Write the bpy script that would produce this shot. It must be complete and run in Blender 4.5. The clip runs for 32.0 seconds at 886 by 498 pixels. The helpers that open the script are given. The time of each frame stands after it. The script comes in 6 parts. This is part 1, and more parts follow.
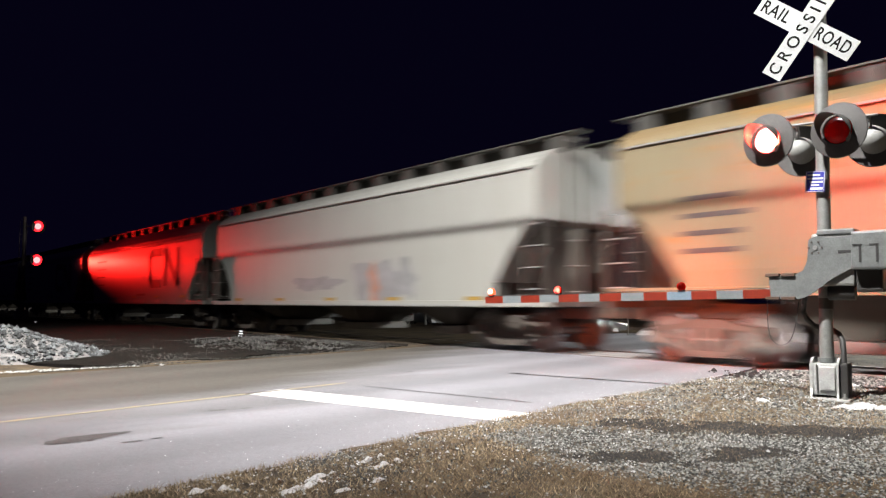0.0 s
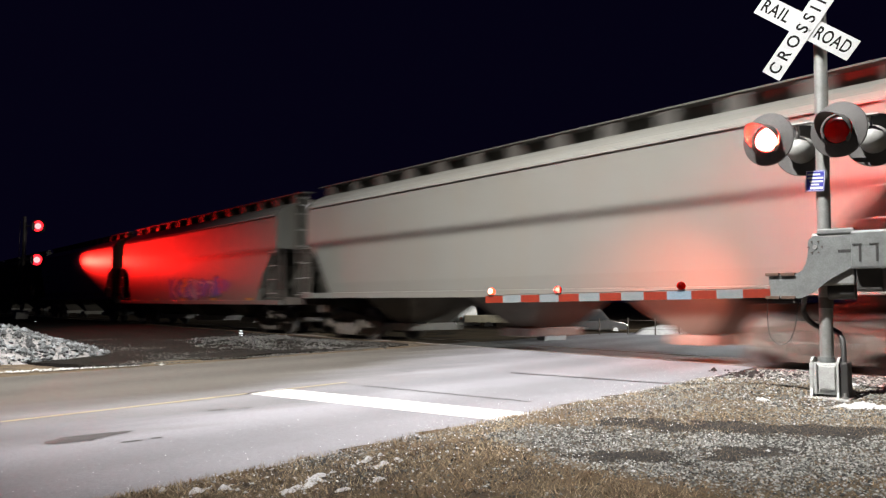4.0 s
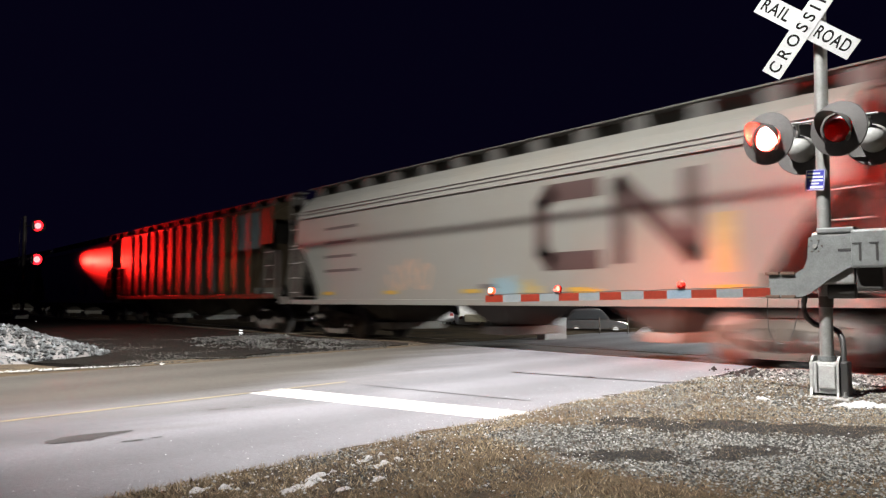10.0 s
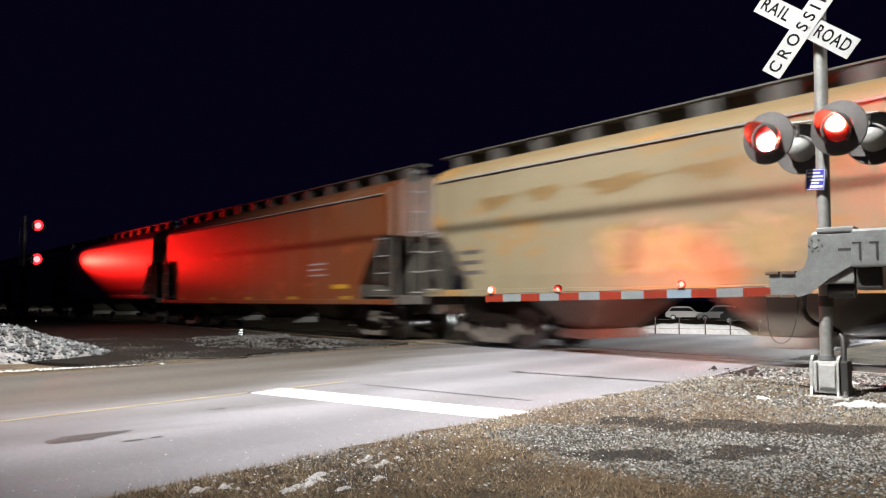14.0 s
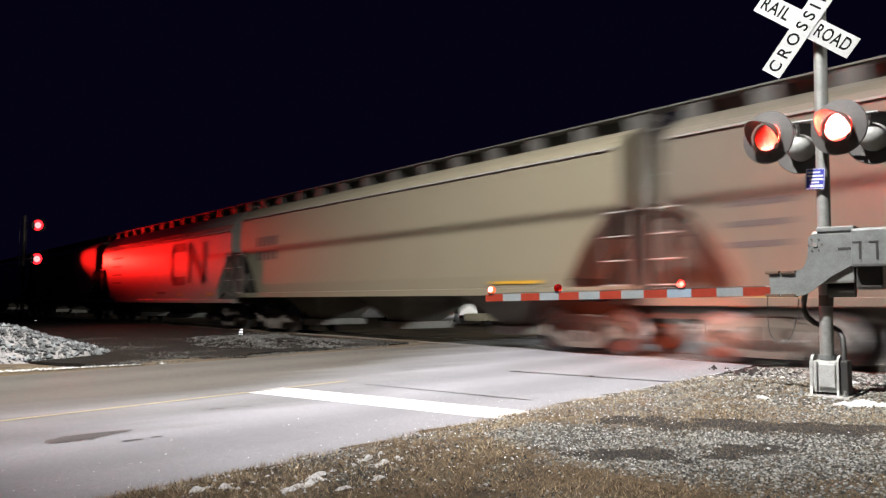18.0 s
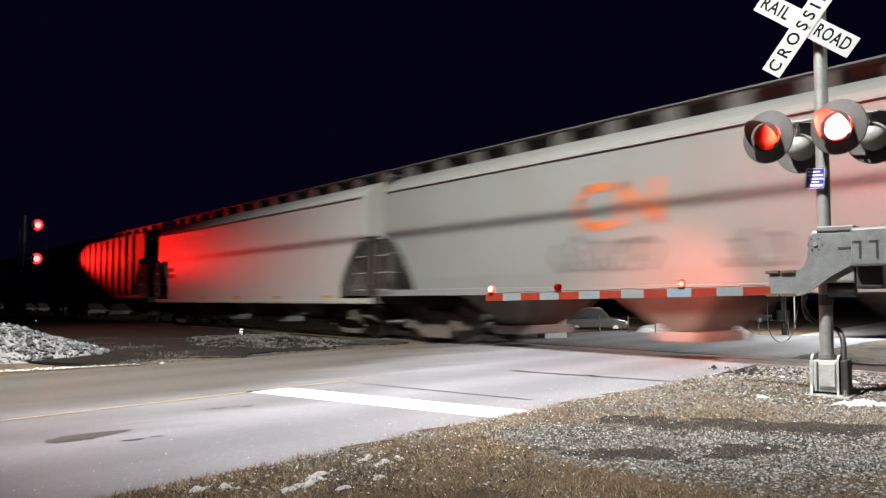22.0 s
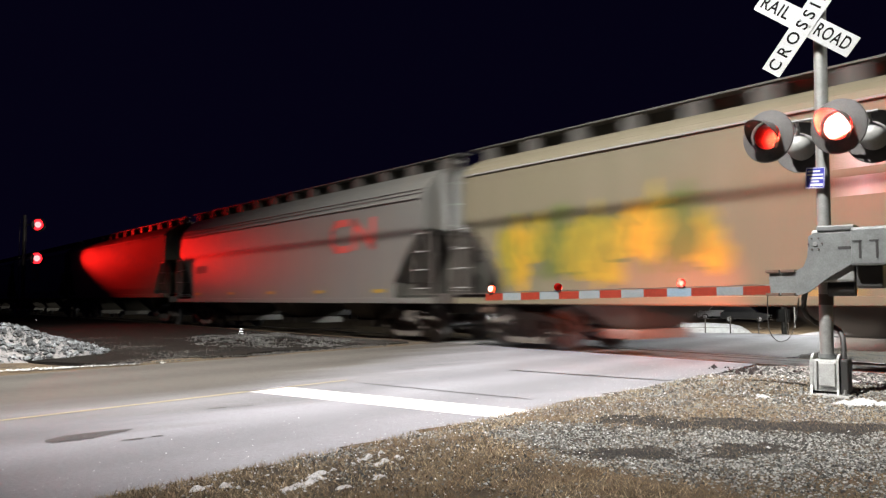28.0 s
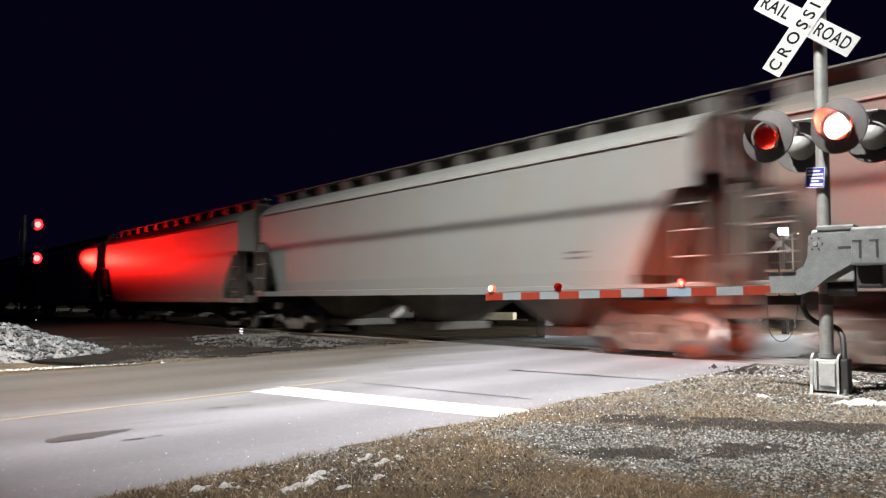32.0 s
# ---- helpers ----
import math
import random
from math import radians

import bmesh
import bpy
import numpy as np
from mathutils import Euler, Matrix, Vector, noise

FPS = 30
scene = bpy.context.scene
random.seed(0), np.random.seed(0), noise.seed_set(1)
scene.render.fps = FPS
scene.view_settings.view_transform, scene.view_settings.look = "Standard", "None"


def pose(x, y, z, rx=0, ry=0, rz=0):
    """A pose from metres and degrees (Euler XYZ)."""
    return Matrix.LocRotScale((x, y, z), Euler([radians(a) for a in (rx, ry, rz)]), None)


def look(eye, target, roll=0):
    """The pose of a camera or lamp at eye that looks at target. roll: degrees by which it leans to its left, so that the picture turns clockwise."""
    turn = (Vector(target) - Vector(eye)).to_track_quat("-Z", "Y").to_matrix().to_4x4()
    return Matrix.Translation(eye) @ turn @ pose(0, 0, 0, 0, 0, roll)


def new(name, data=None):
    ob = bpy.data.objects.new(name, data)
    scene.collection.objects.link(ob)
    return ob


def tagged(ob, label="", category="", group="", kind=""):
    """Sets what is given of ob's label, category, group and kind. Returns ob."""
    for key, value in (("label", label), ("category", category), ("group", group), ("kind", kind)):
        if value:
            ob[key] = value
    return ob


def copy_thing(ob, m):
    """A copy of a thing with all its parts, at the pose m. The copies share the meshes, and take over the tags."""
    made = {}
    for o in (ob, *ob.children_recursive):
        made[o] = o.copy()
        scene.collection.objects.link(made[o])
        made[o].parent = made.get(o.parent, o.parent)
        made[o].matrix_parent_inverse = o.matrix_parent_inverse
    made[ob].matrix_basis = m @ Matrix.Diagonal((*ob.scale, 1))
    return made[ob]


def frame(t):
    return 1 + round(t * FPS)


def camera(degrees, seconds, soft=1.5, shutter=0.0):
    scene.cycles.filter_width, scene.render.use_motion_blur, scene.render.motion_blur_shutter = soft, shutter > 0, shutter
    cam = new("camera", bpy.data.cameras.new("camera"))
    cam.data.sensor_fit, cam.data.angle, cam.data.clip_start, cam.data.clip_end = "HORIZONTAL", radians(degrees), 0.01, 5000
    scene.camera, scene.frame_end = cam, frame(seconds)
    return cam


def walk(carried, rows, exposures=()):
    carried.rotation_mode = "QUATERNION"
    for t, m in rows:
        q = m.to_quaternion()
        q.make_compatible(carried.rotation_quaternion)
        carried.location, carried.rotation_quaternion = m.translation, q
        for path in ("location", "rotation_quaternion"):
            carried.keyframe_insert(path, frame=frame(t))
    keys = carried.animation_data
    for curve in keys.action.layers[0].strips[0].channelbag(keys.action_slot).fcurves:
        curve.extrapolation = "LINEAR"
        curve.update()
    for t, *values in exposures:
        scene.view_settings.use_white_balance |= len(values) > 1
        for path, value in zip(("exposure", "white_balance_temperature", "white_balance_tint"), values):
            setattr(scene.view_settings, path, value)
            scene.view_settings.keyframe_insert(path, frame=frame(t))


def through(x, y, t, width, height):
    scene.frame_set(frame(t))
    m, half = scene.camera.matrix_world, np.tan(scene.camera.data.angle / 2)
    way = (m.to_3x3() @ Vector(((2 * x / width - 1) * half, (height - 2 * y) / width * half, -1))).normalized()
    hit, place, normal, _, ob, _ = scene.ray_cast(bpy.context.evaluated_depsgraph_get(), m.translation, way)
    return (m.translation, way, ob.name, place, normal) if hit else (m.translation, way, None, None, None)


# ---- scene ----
SECONDS = 32.0
EYE = Vector((0.0, 0.0, 1.09))
SPEED = 15.68            # the train, metres a second along +x
TRACK_Y = 13.03          # centre line of the track
SIDE_Y = 11.43           # near side of the cars


def aim(pitch, roll):
    """The camera's pose: it looks across the road at the track, pitch degrees up."""
    flat = Vector((-0.7808, 0.6247, 0.0))
    p = radians(pitch)
    way = flat * math.cos(p) + Vector((0, 0, math.sin(p)))
    return look(EYE, EYE + way * 10.0, roll)


cam = camera(60.0, SECONDS, soft=1.3, shutter=0.9)
walk(cam, [(0.0, aim(3.95, 0.06)), (3.0, aim(3.925, 0.045)), (9.0, aim(3.876, 0.0)), (16.0, aim(3.82, -0.04)), (24.0, aim(3.76, -0.075)),
           (32.0, aim(3.728, -0.092))])

# ---- light ----
world = bpy.data.worlds.new("night")
scene.world = world
world.use_nodes = True
world.node_tree.nodes["Background"].inputs[0].default_value = (0.25, 0.17, 1.0, 1)
world.node_tree.nodes["Background"].inputs[1].default_value = 0.0058
scene.view_settings.exposure = 0.0


def spot(name, eye, target, watts, colour, angle, blend, size, spread=(1.0, 1.0), roll=0.0):
    data = bpy.data.lights.new(name, "SPOT")
    data.energy, data.color, data.spot_size, data.spot_blend, data.shadow_soft_size = watts, colour, radians(angle), blend, size
    ob = new(name, data)
    ob.matrix_world = look(eye, target) @ pose(0, 0, 0, 0, 0, roll) @ Matrix.Diagonal((*spread, 1.0, 1.0))
    return ob


def bulb(name, eye, watts, colour, size):
    data = bpy.data.lights.new(name, "POINT")
    data.energy, data.color, data.shadow_soft_size = watts, colour, size
    ob = new(name, data)
    ob.location = eye
    return ob


LAMP = Vector((-6.5, -1.0, 17.0))
spot("street_light", LAMP, (-12.8, 6.6, 0.0), 70000, (1.0, 0.975, 0.95), 64, 1.0, 0.035, (2.1, 1.0), -14.0)
# two unseen lamps, added to brighten car ends and ground beyond the track
spot("yard_light", (10.0, 16.6, 7.0), (-13.0, 20.0, 0.0), 8500, (1.0, 0.95, 0.87), 90, 0.9, 0.1)
spot("far_street_light", (-8.0, 25.0, 4.8), (-10.5, 14.0, 0.5), 8500, (0.97, 1.0, 0.97), 150, 0.6, 0.1)
# headlights of an assumed, unseen car, added to light the bogies
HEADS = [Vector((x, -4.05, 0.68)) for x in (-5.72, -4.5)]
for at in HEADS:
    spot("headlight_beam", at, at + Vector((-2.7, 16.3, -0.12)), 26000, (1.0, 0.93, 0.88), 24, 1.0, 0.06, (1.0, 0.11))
RED = (1.0, 0.012, 0.008)
SIGNAL = Vector((-52.3, 9.17, 0.0))
for z, watts, angle, reach, high in ((5.67, 3700, 20, -30.0, 3.6), (3.61, 3500, 18, -28.0, 3.2), (3.61, 5200, 46, -25.0, 3.0)):
    spot("signal_light", SIGNAL + Vector((0.75, 0.75, z)), (reach, SIDE_Y, high), watts, RED, angle, 1.0, 0.1, (1.0, 0.55))

# ---- materials ----
MATS = {}


def shader(name):
    m = bpy.data.materials.new(name)
    m.use_nodes = True
    return m, m.node_tree.nodes, m.node_tree.links, m.node_tree.nodes["Principled BSDF"]


def surface(name, colour, rough=0.6, metal=0.0, second=None, scale=3.0, amount=0.5, bump=0.15, grain=60.0, streak=False, third=None,
            third_at=0.6, spec=0.5, stretch=(1, 1, 1)):
    """A painted or natural surface: two colours mixed by a large noise, fine grain in the bump, and a third colour in worn patches."""
    if name in MATS:
        return MATS[name]
    m, n, l, b = shader(name)
    b.inputs["Roughness"].default_value, b.inputs["Metallic"].default_value = rough, metal
    b.inputs["Specular IOR Level"].default_value = spec
    tc = n.new("ShaderNodeTexCoord")
    mp = n.new("ShaderNodeMapping")
    mp.inputs["Scale"].default_value = stretch
    l.new(tc.outputs["Object"], mp.inputs[0])
    big = n.new("ShaderNodeTexNoise")
    big.inputs["Scale"].default_value, big.inputs["Detail"].default_value = scale, 6
    big.inputs["Roughness"].default_value = 0.65
    l.new(mp.outputs[0], big.inputs["Vector"])
    fine = n.new("ShaderNodeTexNoise")
    fine.inputs["Scale"].default_value, fine.inputs["Detail"].default_value = grain, 4
    l.new(tc.outputs["Object"], fine.inputs["Vector"])
    mix = n.new("ShaderNodeMix")
    mix.data_type = "RGBA"
    ramp = n.new("ShaderNodeMapRange")
    ramp.inputs[1].default_value, ramp.inputs[2].default_value = 0.35, 0.7
    ramp.inputs[3].default_value, ramp.inputs[4].default_value = 0.0, amount
    l.new(big.outputs[0], ramp.inputs[0])
    l.new(ramp.outputs[0], mix.inputs[0])
    mix.inputs[6].default_value = (*colour, 1)
    mix.inputs[7].default_value = (*(second or [c * 0.6 for c in colour]), 1)
    out = mix.outputs[2]
    if third:
        sp = n.new("ShaderNodeTexNoise")
        sp.inputs["Scale"].default_value, sp.inputs["Detail"].default_value = scale * 0.6, 8
        sp.inputs["Roughness"].default_value = 0.7
        mp2 = n.new("ShaderNodeMapping")
        mp2.inputs["Scale"].default_value, mp2.inputs["Location"].default_value = stretch, (7, 3, 1)
        l.new(tc.outputs["Object"], mp2.inputs[0])
        l.new(mp2.outputs[0], sp.inputs["Vector"])
        r2 = n.new("ShaderNodeMapRange")
        r2.inputs[1].default_value, r2.inputs[2].default_value = third_at, third_at + 0.1
        l.new(sp.outputs[0], r2.inputs[0])
        m2 = n.new("ShaderNodeMix")
        m2.data_type = "RGBA"
        l.new(r2.outputs[0], m2.inputs[0])
        l.new(out, m2.inputs[6])
        m2.inputs[7].default_value = (*third, 1)
        out = m2.outputs[2]
    gm = n.new("ShaderNodeMix")
    gm.data_type, gm.blend_type = "RGBA", "MULTIPLY"
    gm.inputs[0].default_value = 0.35
    gr = n.new("ShaderNodeMapRange")
    gr.inputs[1].default_value, gr.inputs[2].default_value, gr.inputs[3].default_value, gr.inputs[4].default_value = 0.3, 0.7, 0.55, 1.25
    l.new(fine.outputs[0], gr.inputs[0])
    l.new(out, gm.inputs[6])
    l.new(gr.outputs[0], gm.inputs[7])
    l.new(gm.outputs[2], b.inputs["Base Color"])
    bp = n.new("ShaderNodeBump")
    bp.inputs["Strength"].default_value, bp.inputs["Distance"].default_value = bump, 0.02
    l.new(fine.outputs[0], bp.inputs["Height"])
    l.new(bp.outputs[0], b.inputs["Normal"])
    MATS[name] = m
    return m


def glow(name, colour, strength):
    if name in MATS:
        return MATS[name]
    m, n, l, b = shader(name)
    b.inputs["Base Color"].default_value = (*[c * 0.5 for c in colour], 1)
    b.inputs["Emission Color"].default_value, b.inputs["Emission Strength"].default_value = (*colour, 1), strength
    MATS[name] = m
    return m


galv = surface("galvanised_steel", (0.27, 0.275, 0.265), 0.5, 0.5, (0.18, 0.183, 0.175), 9, 0.8, 0.05, 90)
alu = surface("painted_aluminium", (0.155, 0.165, 0.163), 0.5, 0.25, (0.095, 0.1, 0.098), 6, 0.8, 0.08, 70)
black = surface("black_paint", (0.02, 0.02, 0.02), 0.5, 0.0, (0.035, 0.033, 0.03), 8, 0.7, 0.1, 80)
lamp_grey = surface("lamp_back_grey", (0.052, 0.049, 0.047), 0.65, 0.0, (0.032, 0.03, 0.029), 9, 0.7, 0.08, 90)
pale_lamp = surface("lamp_back_pale", (0.23, 0.234, 0.224), 0.5, 0.0, (0.2, 0.2, 0.19), 9, 0.7, 0.05, 90)
white_sheet = surface("white_sign_sheeting", (0.5, 0.5, 0.5), 0.45, 0.0, (0.56, 0.56, 0.555), 4, 0.4, 0.02, 60)
buck_sheet = surface("crossbuck_sheeting", (0.3, 0.305, 0.305), 0.5, 0.0, (0.22, 0.225, 0.225), 2.2, 0.7, 0.03, 60)
sign_black = surface("sign_black", (0.008, 0.008, 0.008), 0.8, 0.0, None, 20, 0.3, 0.02, 60, spec=0.05)
asphalt = surface("worn_asphalt", (0.19, 0.188, 0.202), 0.7, 0.0, (0.15, 0.148, 0.16), 0.5, 0.8, 0.5, 130, third=(0.195, 0.191, 0.203),
                  third_at=0.58, spec=0.25)


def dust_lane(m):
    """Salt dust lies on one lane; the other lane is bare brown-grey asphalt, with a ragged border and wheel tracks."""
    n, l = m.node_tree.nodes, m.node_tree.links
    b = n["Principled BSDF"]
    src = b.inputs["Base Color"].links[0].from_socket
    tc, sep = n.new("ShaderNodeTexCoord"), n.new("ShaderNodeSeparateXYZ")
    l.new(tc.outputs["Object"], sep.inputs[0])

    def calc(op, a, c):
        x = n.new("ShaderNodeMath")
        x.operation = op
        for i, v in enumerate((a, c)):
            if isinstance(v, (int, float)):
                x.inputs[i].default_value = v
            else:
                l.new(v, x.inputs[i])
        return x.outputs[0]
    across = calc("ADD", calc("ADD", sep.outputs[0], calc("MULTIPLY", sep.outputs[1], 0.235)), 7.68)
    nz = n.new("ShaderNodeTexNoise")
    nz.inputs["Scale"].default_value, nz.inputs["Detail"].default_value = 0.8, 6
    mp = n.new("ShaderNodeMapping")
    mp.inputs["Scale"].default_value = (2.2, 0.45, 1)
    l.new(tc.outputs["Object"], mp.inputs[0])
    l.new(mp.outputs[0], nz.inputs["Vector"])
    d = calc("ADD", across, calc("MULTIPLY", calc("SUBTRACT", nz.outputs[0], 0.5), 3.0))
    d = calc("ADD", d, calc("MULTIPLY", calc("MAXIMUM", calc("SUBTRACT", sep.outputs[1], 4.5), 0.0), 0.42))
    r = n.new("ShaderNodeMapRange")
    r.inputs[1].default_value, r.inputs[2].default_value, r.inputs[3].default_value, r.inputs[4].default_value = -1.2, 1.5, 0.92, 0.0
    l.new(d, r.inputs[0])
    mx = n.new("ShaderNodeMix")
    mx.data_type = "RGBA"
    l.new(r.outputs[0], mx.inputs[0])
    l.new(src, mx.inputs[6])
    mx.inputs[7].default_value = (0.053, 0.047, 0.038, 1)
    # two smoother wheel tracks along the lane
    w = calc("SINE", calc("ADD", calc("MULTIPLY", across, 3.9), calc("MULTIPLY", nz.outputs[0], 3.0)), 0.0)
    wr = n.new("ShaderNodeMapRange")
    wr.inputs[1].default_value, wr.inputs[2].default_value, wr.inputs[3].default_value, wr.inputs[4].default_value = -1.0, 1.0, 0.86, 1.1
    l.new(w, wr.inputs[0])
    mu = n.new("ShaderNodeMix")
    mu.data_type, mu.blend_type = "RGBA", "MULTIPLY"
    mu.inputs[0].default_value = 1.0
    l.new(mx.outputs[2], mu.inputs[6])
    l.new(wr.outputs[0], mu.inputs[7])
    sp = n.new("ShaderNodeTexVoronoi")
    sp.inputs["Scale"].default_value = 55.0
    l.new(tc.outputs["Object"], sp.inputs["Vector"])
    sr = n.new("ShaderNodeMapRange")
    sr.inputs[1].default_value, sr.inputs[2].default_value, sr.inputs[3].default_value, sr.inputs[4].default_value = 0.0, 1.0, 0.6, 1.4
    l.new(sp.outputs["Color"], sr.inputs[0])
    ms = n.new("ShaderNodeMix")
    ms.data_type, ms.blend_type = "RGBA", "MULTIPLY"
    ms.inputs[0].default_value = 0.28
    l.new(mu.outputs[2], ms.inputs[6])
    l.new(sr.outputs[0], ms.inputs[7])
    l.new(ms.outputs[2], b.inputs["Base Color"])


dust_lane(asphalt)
road_white = surface("road_paint_white", (0.56, 0.555, 0.53), 0.6, 0.0, (0.4, 0.395, 0.385), 5, 0.7, 0.4, 120, third=(0.22, 0.215, 0.22), third_at=0.6)
road_yellow = surface("road_paint_yellow", (0.26, 0.215, 0.12), 0.65, 0.0, (0.17, 0.145, 0.1), 4, 0.8, 0.4, 120, third=(0.15, 0.14, 0.13), third_at=0.6)
tar = surface("tar_patch", (0.035, 0.032, 0.032), 0.7, 0.0, (0.065, 0.06, 0.06), 9, 0.9, 0.4, 120)
earth = surface("verge_earth", (0.065, 0.046, 0.028), 0.9, 0.0, (0.11, 0.088, 0.06), 0.9, 0.9, 0.8, 45, third=(0.035, 0.029, 0.024), third_at=0.52, spec=0.1)
snow = surface("old_snow", (0.46, 0.46, 0.465), 0.8, 0.0, (0.3, 0.295, 0.29), 9, 0.8, 0.8, 60)
steel_rail = surface("rail_steel", (0.3, 0.28, 0.26), 0.5, 0.7, (0.22, 0.17, 0.14), 6, 0.7, 0.1, 60)
rust = surface("rusty_steel", (0.09, 0.05, 0.032), 0.8, 0.1, (0.05, 0.035, 0.028), 5, 0.8, 0.3, 60)
grime = surface("grimy_steel", (0.055, 0.047, 0.042), 0.75, 0.2, (0.11, 0.09, 0.075), 4, 0.6, 0.3, 50)
# dark brown, with the shade of the car ends put into it
end_shade_brown = surface("dark_end_shade", (0.028, 0.021, 0.016), 0.9, 0.0, (0.012, 0.01, 0.008), 3, 0.8, 0.3, 50)
panel = surface("crossing_concrete", (0.21, 0.205, 0.2), 0.8, 0.0, (0.12, 0.116, 0.112), 2, 0.8, 0.4, 60)
timber = surface("crossing_timber", (0.1, 0.085, 0.075), 0.85, 0.0, (0.06, 0.052, 0.047), 3, 0.8, 0.4, 50, stretch=(0.3, 3, 3))
ballast = surface("ballast_stone", (0.2, 0.19, 0.185), 0.9, 0.0, (0.11, 0.105, 0.1), 3, 0.8, 0.6, 40)

# ---- mesh helpers ----


def finish(bm, name, material, smooth=False):
    me = bpy.data.meshes.new(name)
    bm.normal_update()
    bm.to_mesh(me)
    bm.free()
    for m in (material if isinstance(material, (list, tuple)) else [material]):
        me.materials.append(m)
    if smooth:
        me.polygons.foreach_set("use_smooth", [True] * len(me.polygons))
        me.set_sharp_from_angle(angle=radians(40))
    return me


def part(name, bm, material, parent, label="", m=None, smooth=False):
    """Links a bmesh, or a mesh that exists, as one object under its thing."""
    me = bm if isinstance(bm, bpy.types.Mesh) else finish(bm, name, material, smooth)
    ob = new(name, me)
    ob.parent = parent
    if m is not None:
        ob.matrix_basis = m
    return tagged(ob, label)


def thing(name, label, category, m=None, group="", kind=""):
    ob = new(name)
    ob.empty_display_size = 0.3
    if m is not None:
        ob.matrix_basis = m
    return tagged(ob, label, category, group, kind)


def box(bm, x0, y0, z0, x1, y1, z1, bevel=0.0):
    r = bmesh.ops.create_cube(bm, size=1.0)
    bmesh.ops.transform(bm, verts=r["verts"], matrix=Matrix.Translation(((x0 + x1) / 2, (y0 + y1) / 2, (z0 + z1) / 2)) @
                        Matrix.Diagonal((x1 - x0, y1 - y0, z1 - z0, 1)))
    if bevel:
        es = {e for v in r["verts"] for e in v.link_edges}
        bmesh.ops.bevel(bm, geom=list(es), offset=bevel, segments=2, affect="EDGES", profile=0.6)
    return bm


def slab(x0, y0, z0, x1, y1, z1, bevel=0.0):
    return box(bmesh.new(), x0, y0, z0, x1, y1, z1, bevel)


def rod(bm, a, b, r, n=10, r2=None):
    """A round bar from a to b."""
    a, b = Vector(a), Vector(b)
    d = b - a
    q = d.to_track_quat("Z", "Y").to_matrix().to_4x4()
    bmesh.ops.create_cone(bm, cap_ends=True, segments=n, radius1=r, radius2=r if r2 is None else r2, depth=d.length,
                          matrix=Matrix.Translation((a + b) / 2) @ q)
    return bm


def lathe(bm, profile, n=32, m=Matrix()):
    """Turns (radius, height) pairs round z."""
    rings = []
    for r, z in profile:
        rings.append([bm.verts.new(m @ Vector((r * math.cos(2 * math.pi * i / n), r * math.sin(2 * math.pi * i / n), z))) for i in range(n)])
    for a, b in zip(rings, rings[1:]):
        for i in range(n):
            bm.faces.new((a[i], a[(i + 1) % n], b[(i + 1) % n], b[i]))
    return bm


def plate(bm, pts, thick, m=Matrix()):
    """A flat plate: the outline pts in its xy plane, thick along z."""
    lo = [bm.verts.new(m @ Vector((x, y, 0))) for x, y in pts]
    hi = [bm.verts.new(m @ Vector((x, y, thick))) for x, y in pts]
    bm.faces.new(lo[::-1])
    bm.faces.new(hi)
    for i in range(len(pts)):
        j = (i + 1) % len(pts)
        bm.faces.new((lo[i], lo[j], hi[j], hi[i]))
    return bm


def tube(bm, pts, r, n=8):
    """A bent pipe or cable along pts."""
    pts = [Vector(p) for p in pts]
    rings = []
    for i, p in enumerate(pts):
        d = (pts[min(i + 1, len(pts) - 1)] - pts[max(i - 1, 0)]).normalized()
        u = d.cross(Vector((0.03, 0.1, 1)) if abs(d.z) < 0.9 else Vector((1, 0.2, 0))).normalized()
        v = d.cross(u)
        rings.append([bm.verts.new(p + r * (math.cos(2 * math.pi * k / n) * u + math.sin(2 * math.pi * k / n) * v)) for k in range(n)])
    for a, b in zip(rings, rings[1:]):
        for k in range(n):
            bm.faces.new((a[k], a[(k + 1) % n], b[(k + 1) % n], b[k]))
    bm.faces.new(rings[0][::-1])
    bm.faces.new(rings[-1])
    return bm


# ---- ground, road, track ----


def edge_right(y):
    return -4.2 - 0.215 * y


def edge_mid(y):
    return -7.68 - 0.235 * y


def edge_left(y):
    return -12.15 - 0.25 * y


def height(x, y):
    """The lie of the land: level at the crossing, falling away beyond the track."""
    z = -0.012
    if y > 19:
        z -= 1.2 * min(1.0, (y - 19) / 20) ** 2
    if y < 60 and abs(x) < 80:
        e = edge_right(y)
        if x > e - 0.1:
            z += 0.05 * noise.noise(Vector((x * 0.7, y * 0.7, 0))) * min(1.0, max(0.15, (x - e) * 1.5)) + 0.03 * min(1, x - e) + 0.016
            if y > 10:
                z -= 0.05
        elif x < edge_left(y) - 0.2:
            z += 0.05 * noise.noise(Vector((x * 0.5, y * 0.5, 3)))
        elif edge_left(y) + 0.4 < x < e - 0.4:
            z -= 0.05
    return z


def axis(lo, hi, step, reach):
    a = list(np.arange(lo, hi + 1e-6, step))
    d, v = step * 1.6, hi
    while v < reach:
        v += d
        d *= 1.6
        a.append(v)
    d, v = step * 1.6, lo
    while v > -reach:
        v -= d
        d *= 1.6
        a.insert(0, v)
    return a


